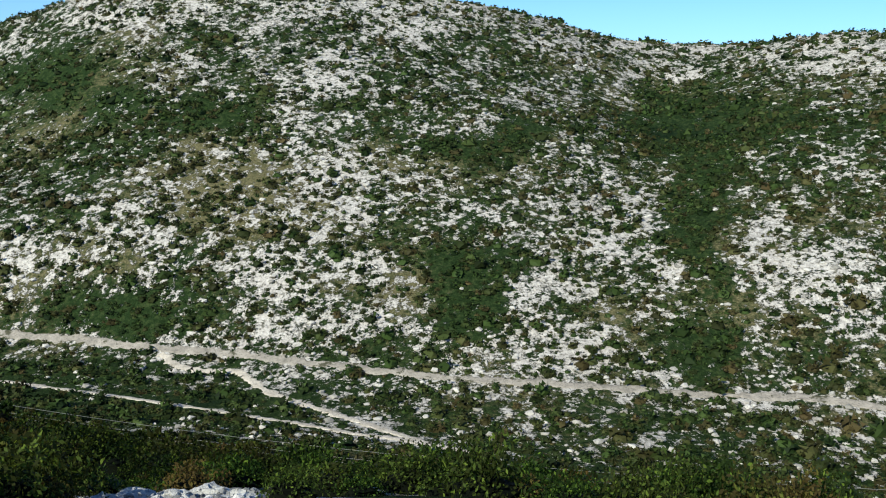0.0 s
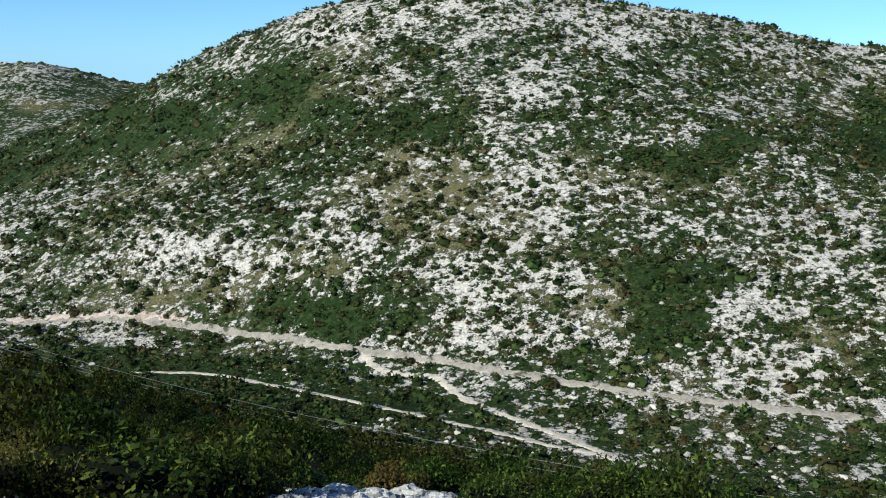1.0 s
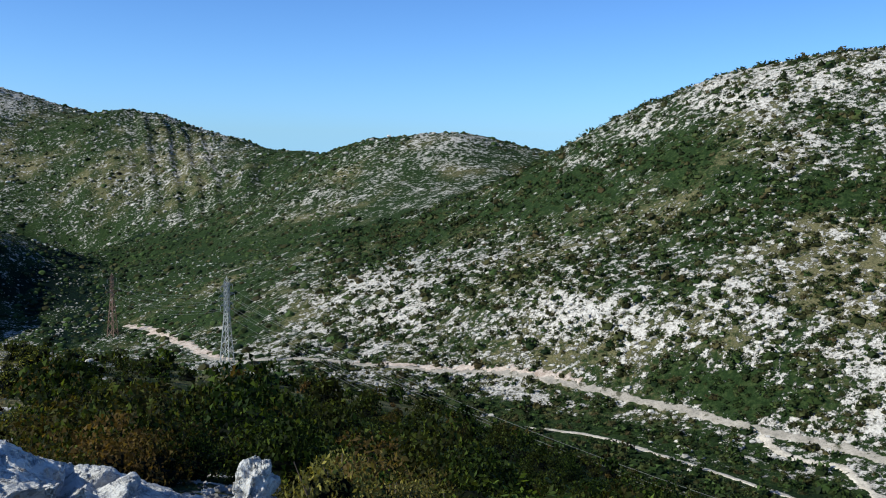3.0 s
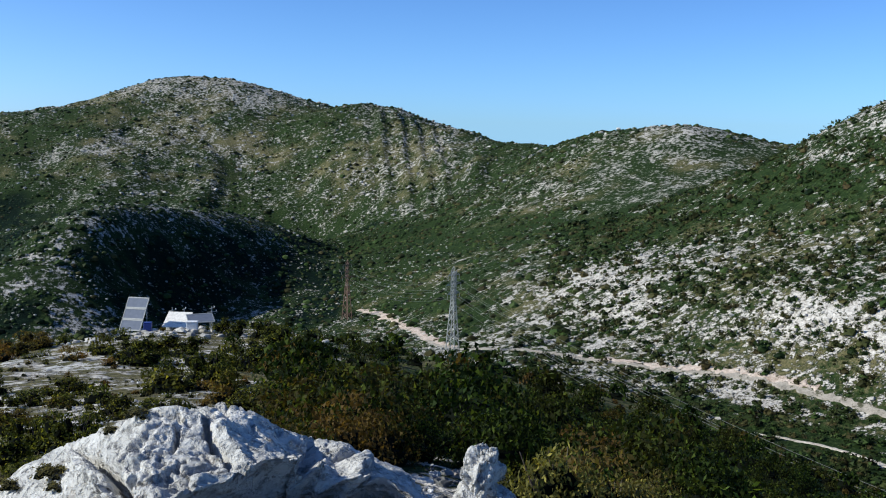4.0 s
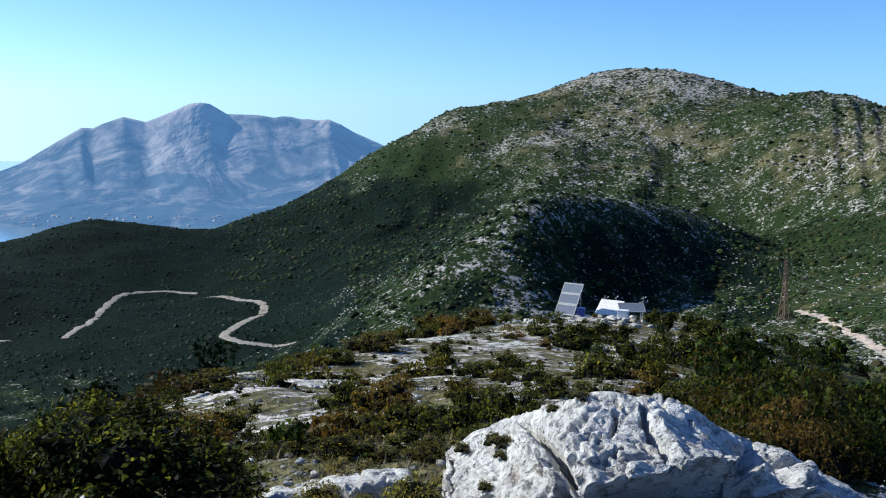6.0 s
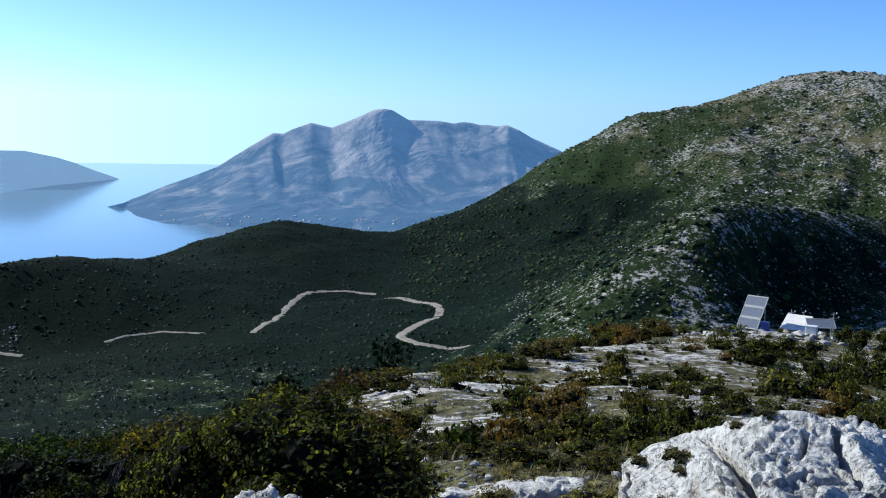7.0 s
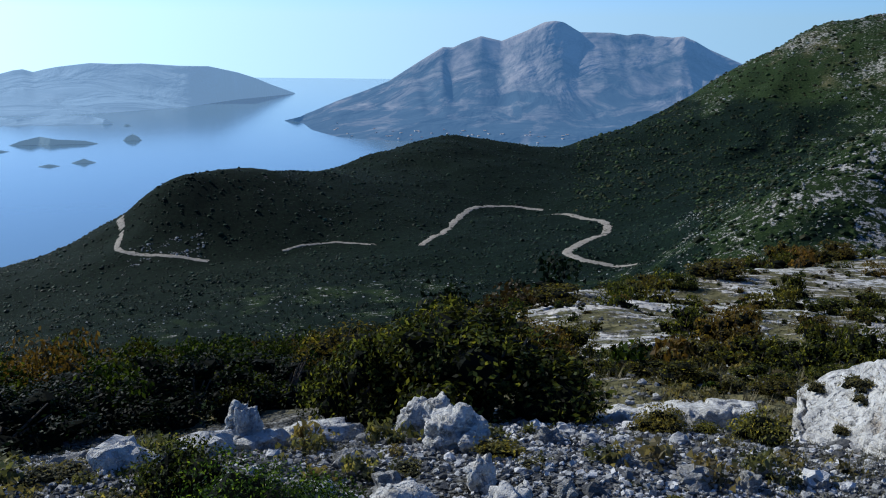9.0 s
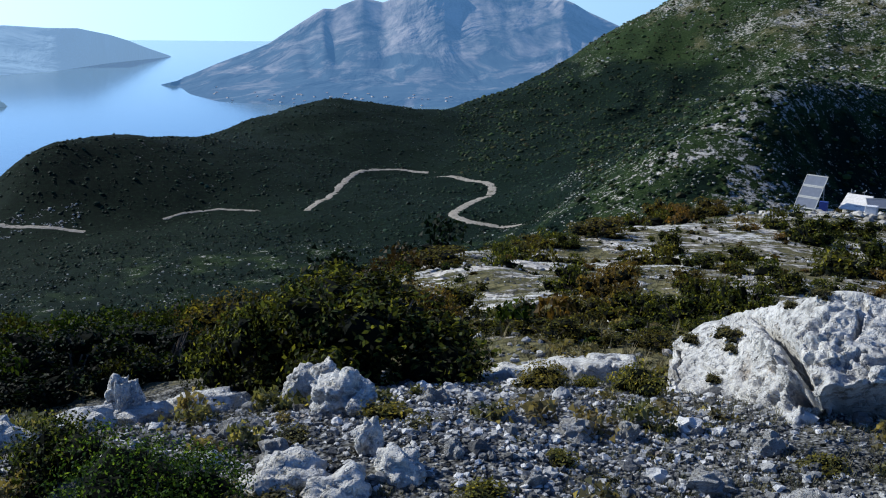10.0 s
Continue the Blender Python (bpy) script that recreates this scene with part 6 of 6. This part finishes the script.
shrub("bush", at(-15.5, 6.2), 0.50, 0.36, BUSH, "bush", "bushes on the brow", 43, 4000, 0.030, 0.03, 0.8, SEAWARD_SHADED, 18)
shrub("bush", at(-20.5, 5.9), 0.52, 0.40, BUSH, "bush", "bushes on the brow", 44, 4000, 0.030, 0.02, 0.8, SEAWARD_SHADED, 18)
shrub("bush", at(-26, 5.7), 0.60, 0.33, BUSH, "bush", "bushes on the brow", 45, 4000, 0.030, 0.05, 0.8, SEAWARD_SHADED, 18)
shrub("bush", at(-31.5, 5.3), 0.55, 0.34, BUSH, "bush", "bushes on the brow", 46, 4000, 0.030, 0.02, 0.8, SEAWARD_SHADED, 18)
for i, (a, r, w, h, d) in enumerate(((46.6, 5.6, 0.36, 0.56, 0.3), (50.0, 5.9, 0.32, 0.46, 0.5), (54, 6.0, 0.36, 0.40, 0.1), (58.5, 6.3, 0.36, 0.36, 0.05), (44.8, 6.4, 0.28, 0.36, 0.15))):
    shrub("bush", at(a, r), w, h, "airy yellow-green and straw-coloured bush beside stones", "bush", "bushes on the slope edge", 74 + i % 3, 2600, 0.04, d, 0.9, CUSHION if i < 2 else TOPLEAF)
shrub("bush", at(-16.4, 3.0), 0.36, 0.34, "low bright green shrub in the rubble", "bush", "", 47, 9000, 0.020, 0.0, 0.75, FRESH)
shrub("bush", at(-21.0, 3.55), 0.24, 0.26, "small dark green shrub in the rubble", "bush", "", 48, 3000, 0.035, 0.0, 0.75)
shrub("bush", at(20, 2.55), 0.28, 0.10, "low grey-green herb patch on rubble", "bush", "", 49, 1500, 0.05, 0.15, 0.6)
shrub("cushion_plant", at(13.0, 4.85), 0.17, 0.20, "rounded yellow-green cushion plant by the boulder", "plant", "cushion plants", 51, 1600, 0.05, 0.22, 0.8, CUSHION)
shrub("cushion_plant", at(7.2, 4.8), 0.16, 0.15, "brownish cushion plant under a ledge", "plant", "cushion plants", 52, 1600, 0.05, 0.5, 0.7, CUSHION)
shrub("cushion_plant", at(10.0, 4.85), 0.10, 0.09, "grey-green cushion plant under a ledge", "plant", "cushion plants", 53, 1200, 0.06, 0.2, 0.7, CUSHION)
shrub("cushion_plant", at(8.2, 3.5), 0.09, 0.07, "small olive cushion plant in rubble", "plant", "cushion plants", 54, 700, 0.08, 0.3, 0.7, CUSHION)
shrub("cushion_plant", at(23.5, 3.75), 0.10, 0.07, "small yellowish cushion plant in rubble", "plant", "cushion plants", 55, 700, 0.08, 0.35, 0.7, CUSHION)
shrub("cushion_plant", at(-2.0, 3.9), 0.13, 0.09, "small dry cushion plant in rubble", "plant", "cushion plants", 56, 700, 0.08, 0.45, 0.7, CUSHION)
shrub("cushion_plant", at(3.5, 3.2), 0.12, 0.07, "small grey-green cushion plant in rubble", "plant", "cushion plants", 57, 700, 0.08, 0.25, 0.7, CUSHION)

# shrubs on the hilltop: heading, angle of the foot, radius and height in degrees, dryness
FRONT_SHRUBS = [(6.5, -17.6, 1.8, 1.8, 0.3), (9.5, -17.4, 1.9, 2.2, 0.35), (11.4, -16.2, 1.9, 3.2, 0.85), (13, -17.2, 2.0, 2.4, 0.15), (15.3, -17.2, 1.8, 2.6, 0.05), (10.5, -18.4, 1.6, 1.2, 0.3),
    (16.5, -16.3, 1.6, 2.6, 0.1), (13.8, -18.3, 1.4, 1.3, 0.4), (8.8, -15.8, 1.5, 2.3, 0.05), (11.5, -17.0, 1.7, 2.6, 0.75), (14.4, -17.0, 2.0, 2.0, 0.05), (15.7, -14.9, 1.1, 1.3, 0.6),
    (16.4, -13.9, 1.1, 1.2, 0.05)]
SLAB_SHRUBS = [(18.5, -13.5, 1.1, 1.3, 0.1), (14.4, -13.2, 1.0, 1.6, 0.1), (14.1, -11.5, 1.0, 1.6, 0.65), (5.2, -13.9, 1.6, 1.0, 0.1), (0.9, -14.6, 2.1, 1.6, 0.4), (-2.0, -14.9, 1.4, 1.0, 0.05),
    (7.8, -18.2, 2.2, 1.6, 0.3), (13.2, -17.8, 1.6, 1.3, 0.05), (19.1, -16.5, 1.9, 3.0, 0.05), (17.1, -17.5, 1.5, 1.7, 0.05), (3.9, -18.2, 1.4, 1.3, 0.15), (22.1, -11.9, 1.4, 1.6, 0.05),
    (24.5, -11.5, 1.4, 1.3, 0.1)]
BROW_SHRUBS = [(26.1, -13.2, 1.5, 2.3, 0.05), (10.5, -12.4, 1.7, 1.3, 0.5), (6.5, -13.3, 1.0, 1.0, 0.5), (28.5, -12.5, 1.5, 1.7, 0.05), (31, -11.5, 1.5, 1.6, 0.05), (24, -15.2, 1.6, 1.8, 0.1),
    (29, -15, 1.8, 2.2, 0.1), (32.5, -13.8, 1.8, 2.2, 0.05), (21, -14.8, 1.4, 1.6, 0.15), (27.4, -10.6, 0.9, 1.2, 0.1), (29.3, -10.7, 0.9, 1.3, 0.05), (12.5, -14.6, 0.8, 0.7, 0.1)]
EDGE_SHRUBS = [(2.6, -13.4, 1.0, 1.1, 0.55), (4.2, -12.9, 1.1, 1.2, 0.45), (5.6, -13.0, 0.9, 0.9, 0.15), (8.6, -13.2, 0.9, 1.0, 0.05), (9.6, -11.9, 1.1, 0.9, 0.55), (11.6, -11.7, 1.1, 0.9, 0.5), (13.2, -11.4, 1.1, 0.9, 0.6),
    (15.6, -11.2, 1.1, 1.0, 0.45), (16.8, -10.9, 1.0, 1.2, 0.65), (18.4, -10.6, 1.0, 1.1, 0.5), (19.5, -10.4, 0.8, 0.9, 0.3)]
for i, (a, e, w, h, dry_) in enumerate(FRONT_SHRUBS + SLAB_SHRUBS + BROW_SHRUBS + EDGE_SHRUBS):
    p = spot(a, e, 5.6)
    r = math.hypot(p.x, p.y)
    shrub("shrub", p, r * math.tan(radians(w)) * 1.2, r * math.tan(radians(h)) * 0.85,
          "russet dry-leaved shrub on the hilltop" if dry_ > 0.4 else "dark green evergreen shrub on the hilltop", "shrub", "shrubs on the hilltop",
          60 + i % 5, 1800, 0.05, round(dry_ * 0.65, 2), 0.85, TOPLEAF, 14)


# grass tufts: blades joined into one field
def grass(name, count, az_lo, az_hi, r_lo, r_hi, h, seed, label, tint):
    rng = np.random.RandomState(seed)
    tufts = []
    for k in range(4):
        q = np.random.RandomState(seed + k)
        v, f = [], []
        for i in range(16):
            a, l = q.uniform(0, 6.28), q.uniform(0.5, 1.0)
            b = np.array([q.normal(0, 0.14), q.normal(0, 0.14), 0])
            t = b + np.array([math.cos(a) * 0.45 * l, math.sin(a) * 0.45 * l, l])
            s_ = np.array([-math.sin(a), math.cos(a), 0]) * 0.035
            n0 = len(v)
            v += [b - s_, b + s_, t]
            f.append((n0, n0 + 1, n0 + 2))
        tufts.append((np.array(v), np.array(f)))
    az = np.radians(rng.uniform(az_lo, az_hi, count))
    r = rng.uniform(r_lo ** 1.4, r_hi ** 1.4, count) ** (1 / 1.4)
    x, y = r * np.sin(az), r * np.cos(az)
    ok = fractal(x / 1.3, y / 1.3, seed, 2) > 0.5
    x, y = x[ok], y[ok]
    size = h * rng.uniform(0.6, 1.3, len(x))
    me_ = scatter_mesh(name, tufts, x, y, land_z(x, y) - 0.02, size, np.clip(rng.normal(tint, 0.2, len(x)), 0, 1), GRASS, seed)
    return tagged(new(name, me_), label, "grass", kind="stuff")


GRASS = foliage("dry_grass", (0.06, 0.07, 0.025), (0.13, 0.13, 0.06), (0.16, 0.13, 0.07), (0.32, 0.27, 0.16))
HERBS = [(1, 3.0, 0.16), (-2.6, 2.75, 0.15), (4.2, 3.1, 0.14), (6.6, 2.9, 0.18), (12.5, 2.95, 0.15), (15.8, 2.7, 0.18), (19, 2.95, 0.14), (22, 2.9, 0.16), (11.2, 3.45, 0.10), (14.4, 3.7, 0.10),
         (-7.2, 3.75, 0.13), (-9.4, 3.1, 0.15), (-11.8, 3.3, 0.13), (-6.0, 2.8, 0.13), (0.2, 3.75, 0.10), (26, 3.3, 0.15), (5.8, 3.65, 0.09), (9.0, 2.7, 0.14), (-25, 3.5, 0.17), (-28, 3.9, 0.18)]
for i, (a, r, w) in enumerate(HERBS):
    shrub("herb_tuft", at(a, r), w, w * 0.45, "low grey-green herb tuft growing in rubble", "plant", "herb tufts in the rubble", 81 + i % 4, 900, 0.06, (0.12, 0.3, 0.2, 0.4)[i % 4], 0.7, HERB)
grass("grass", 8500, -34, 36, 2.4, 5.5, 0.05, 71, "thin grey-green herbs and grass between stones", 0.35)
grass("grass", 6000, -14, 34, 5.6, 45, 0.12, 72, "dry straw-coloured grass on the hilltop", 0.65)
grass("grass", 500, 34, 75, 5, 14, 0.09, 73, "dry grass on the steep slope", 0.6)

# ================= the solar station on the hilltop =================
def facing(p, az_of_front):
    """Axes at p whose -y looks along a heading."""
    return Matrix.Translation(p) @ Matrix.Rotation(-radians(az_of_front) + math.pi, 4, "Z")


def solar_array(az, r, yaw, w, slope, tilt, rows, label, foot=0.25, glow_gap=0.05):
    root = new("solar_array")
    c, s_ = math.cos(radians(tilt)), math.sin(radians(tilt))
    h = slope / rows
    for k in range(rows):
        m = Matrix.Translation((0, 0, foot)) @ Matrix.Rotation(radians(tilt), 4, "X")
        bm = bmesh.new()
        box(bm, 0, h * (k + 0.5), 0.0, w, h - glow_gap, 0.04, m, 0.006)
        panel = part("solar_panel", bm, CELLS, root, "grey-blue glass solar panel")
        bm = bmesh.new()
        for x, y, sx, sy in ((0, h * k + glow_gap, w + 0.03, 0.09), (0, h * (k + 1) - glow_gap, w + 0.03, 0.09), (-w / 2, h * (k + 0.5), 0.05, h), (w / 2, h * (k + 0.5), 0.05, h)):
            box(bm, x, y, 0.012, sx, sy, 0.05, m)
        part("frame", bm, STEEL, panel, "bright aluminium frame")
    for x in (-w / 2 + 0.15, w / 2 - 0.15):
        bm = bmesh.new()
        top = Vector((x, slope * c * 0.92, foot + slope * s_ * 0.92))
        rod(bm, (x, slope * c * 0.92, -0.3), top, 0.04)
        part("rear_leg", bm, STEEL, root)
        bm = bmesh.new()
        rod(bm, (x, 0.05, -0.3), (x, 0.05, foot + 0.05), 0.04)
        part("front_leg", bm, STEEL, root)
        bm = bmesh.new()
        rod(bm, (x, 0.05, foot * 0.5), (x, slope * c * 0.92, 0.1), 0.03)
        part("rail", bm, STEEL, root)
    root.matrix_world = facing(at(az, r), yaw)
    return tagged(root, label, "solar panels")


solar_array(21.75, 74, 180 + 21.8 + 27, 1.6, 2.75, 55, 3, "tilted stack of three grey solar panels on steel legs")
solar_array(25.75, 73, 180 + 25 - 12, 1.9, 1.1, 28, 1, "low tilted grey solar panel on wooden legs", 0.75)


def shelter(az, r, yaw):
    root = new("equipment_shelter")
    bm = bmesh.new()
    box(bm, 0, 0.5, 0.25, 1.6, 1.0, 0.8, None, 0.03)
    part("wall", bm, CHALKY, root, "white painted wall")
    bm = bmesh.new()
    m = Matrix.Translation((0, 0.30, 0.84)) @ Matrix.Rotation(radians(34), 4, "X")
    box(bm, 0, 0, 0, 1.9, 1.7, 0.06, m, 0.015)
    part("roof", bm, CHALKY, root, "white sheet roof")
    bm = bmesh.new()
    box(bm, 0.25, -0.055, 0.35, 0.55, 0.03, 0.6, None, 0.01)
    part("door", bm, CELLS, root, "dark small door")
    root.matrix_world = facing(at(az, r), yaw)
    return tagged(root, "low white equipment shelter on the rocky hilltop", "shelter")


shelter(24.3, 75, 180 + 24 + 22)


def crate(az, r, w, h, mat, label, name="crate"):
    root = new(name)
    bm = bmesh.new()
    box(bm, 0, 0, h / 2 - 0.05, w, w * 0.8, h, None, 0.02)
    part("body", bm, mat, root)
    bm = bmesh.new()
    box(bm, 0, 0, h - 0.02, w * 1.04, w * 0.84, 0.05, None, 0.01)
    part("lid", bm, mat, root)
    root.matrix_world = facing(at(az, r), 180 + az + 10)
    return tagged(root, label, "crate")


crate(22.75, 73, 0.55, 0.75, BLUE, "blue plastic container beside the solar panels")
crate(25.2, 71.5, 0.75, 0.8, WHITE, "white box with a dark front under the panel")


def mast(az, r, h, arms, label):
    root = new("weather_mast")
    bm = bmesh.new()
    rod(bm, (0, 0, -0.2), (0, 0, h), 0.05, 0.035, 6)
    part("pole", bm, STEEL, root)
    for z, l in arms:
        bm = bmesh.new()
        rod(bm, (-l / 2, 0, z), (l / 2, 0, z + 0.1), 0.03)
        arm = part("arm", bm, STEEL, root)
        bm = bmesh.new()
        bmesh.ops.create_icosphere(bm, subdivisions=1, radius=0.055, matrix=Matrix.Translation((l / 2, 0, z + 0.16)) @ Matrix.Diagonal((1, 1, 1.4, 1)))
        part("sensor", bm, WHITE, arm, "small white sensor")
    root.matrix_world = facing(at(az, r), 180 + az)
    return tagged(root, label, "mast")


mast(24.1, 78, 1.9, [(1.6, 0.5)], "thin pale mast with a sensor behind the shelter")
mast(24.75, 78, 1.8, [(1.7, 0.25)], "thin pale post behind the shelter")
mast(26.3, 79, 2.0, [(1.5, 0.7), (1.8, 0.4)], "thin pale mast with two sensor arms")


# ================= power line =================
def pylon(az, r, h, mat, label, turn, lift=0.0):
    root = new("pylon")
    b, t, waist = h * 0.06, h * 0.02, h * 0.62
    prof = lambda z: b + (t - b) * min(1.0, z / waist) if z < waist else t

    def corner(k, z):
        sx, sy = ((1, 1), (1, -1), (-1, -1), (-1, 1))[k]
        return Vector((sx * prof(z), sy * prof(z), z))

    for k in range(4):
        bm = bmesh.new()
        rod(bm, corner(k, -1.0), corner(k, waist), 0.15, 0.13, 4)
        rod(bm, corner(k, waist), corner(k, h * 0.95), 0.13, 0.10, 4)
        part("leg", bm, mat, root)
    levels = [0, h * 0.14, h * 0.27, h * 0.39, h * 0.5, h * 0.58, waist, h * 0.69, h * 0.76, h * 0.83, h * 0.89, h * 0.95]
    for z0, z1 in zip(levels, levels[1:]):
        for k in range(4):
            bm = bmesh.new()
            rod(bm, corner(k, z0), corner((k + 1) % 4, z1), 0.075, n=3)
            rod(bm, corner((k + 1) % 4, z0), corner(k, z1), 0.075, n=3)
            part("brace", bm, mat, root)
    tips = []
    for z, l in ((h * 0.70, h * 0.13), (h * 0.80, h * 0.16), (h * 0.90, h * 0.12)):
        for side in (-1, 1):
            bm = bmesh.new()
            tip = Vector((side * l, 0, z + 0.1))
            for yy in (-t, t):
                rod(bm, (side * t, yy, z), tip, 0.06, n=3)
                rod(bm, (side * t, yy, z + h * 0.035), tip, 0.05, n=3)
            arm = part("crossarm", bm, mat, root)
            bm = bmesh.new()
            rod(bm, tip, tip - Vector((0, 0, h * 0.05)), 0.07, 0.07, 5)
            part("insulator", bm, STEEL, arm, "hanging insulator")
            tips.append(tip - Vector((0, 0, h * 0.05)))
    bm = bmesh.new()
    for k in range(4):
        rod(bm, corner(k, h * 0.95), (0, 0, h), 0.06, n=3)
    part("peak", bm, mat, root)
    p = at(az, r)
    root.matrix_world = Matrix.Translation(p + Vector((0, 0, lift))) @ Matrix.Rotation(radians(turn), 4, "Z")
    tagged(root, label, "pylon", "pylons of the power line")
    return [root.matrix_world @ q for q in tips]


tips_a = pylon(40.4, 270, 26, STEEL, "grey steel lattice pylon beside the gravel road", 20)
tips_b = pylon(34.1, 415, 26, RUSTY, "rust-red steel lattice pylon at the valley head", 20)
# the next pylon stands out of view behind the hill's shoulder
tips_c = [Vector((88 + q.x - tips_a[0].x, -75 + (q.y - tips_a[0].y), q.z - 4 - (q.z + 34) * 0.2)) for q in tips_a]


def cable(p, q, sag, thick):
    cu = bpy.data.curves.new("cable", "CURVE")
    cu.dimensions = "3D"
    cu.bevel_depth = thick
    cu.bevel_resolution = 0
    sp = cu.splines.new("POLY")
    n = 40
    sp.points.add(n)
    for i in range(n + 1):
        k = i / n
        v = p.lerp(q, k) - Vector((0, 0, sag * 4 * k * (1 - k)))
        sp.points[i].co = (*v, 1)
    cu.materials.append(CABLE)
    return tagged(new("power_cable", cu), "thin grey power cable sagging across the valley", "cable", "cables of the power line")


for i in range(6):
    cable(tips_a[i], tips_c[i], 9.0 + 0.4 * (i % 3), 0.029)
    cable(tips_b[i], tips_a[i], 3.5, 0.025)

# ================= houses on the far shore =================
shore = np.array([tuple(v.co) for v in MOUNTAIN.data.vertices])


def house_meshes(seed):
    rng = random.Random(seed)
    w, d, h = rng.uniform(7, 11), rng.uniform(6, 9), rng.uniform(4, 7)
    bm = bmesh.new()
    box(bm, 0, 0, h / 2 - 1, w, d, h + 2)
    a = bpy.data.meshes.new("wall")
    bm.to_mesh(a)
    bm.free()
    bm = bmesh.new()
    vs = [bm.verts.new(q) for q in ((-w * 0.55, -d * 0.55, h), (w * 0.55, -d * 0.55, h), (w * 0.55, d * 0.55, h), (-w * 0.55, d * 0.55, h), (-w * 0.5, 0, h + 2.2), (w * 0.5, 0, h + 2.2))]
    for f in ((0, 1, 5, 4), (2, 3, 4, 5), (1, 2, 5), (3, 0, 4), (3, 2, 1, 0)):
        bm.faces.new([vs[i] for i in f])
    b = bpy.data.meshes.new("roof")
    bm.to_mesh(b)
    bm.free()
    a.materials.append(PLASTER)
    b.materials.append(TILES)
    return a, b


PLASTER = plain("pale_plaster", (0.80, 0.79, 0.76), 0.9, 0, 0.15, 0.3)
TILES = plain("clay_roof", (0.60, 0.50, 0.44), 0.9, 0, 0.2, 0.5)
kinds = [house_meshes(k) for k in range(4)]
rng = random.Random(8)
low = shore[(shore[:, 2] > SEA + 0.5) & (shore[:, 2] < SEA + 12)]
made = 0
for i in range(400):
    v = low[rng.randrange(len(low))]
    az = math.degrees(math.atan2(v[0], v[1]))
    if not -12.5 < az < 1.5 or made >= 46 or rng.random() > 0.25 + 0.5 * (az > -9):
        continue
    root = new("house")
    a, b = kinds[i % 4]
    part("wall", a, None, root)
    part("roof", b, None, root, "clay tile roof")
    root.matrix_world = Matrix.Translation(v) @ Matrix.Rotation(rng.uniform(0, 3), 4, "Z") @ Matrix.Diagonal((0.42, 0.42, 0.24, 1))
    tagged(root, "small pale house on the far shore", "house", "houses of the shore village")
    made += 1
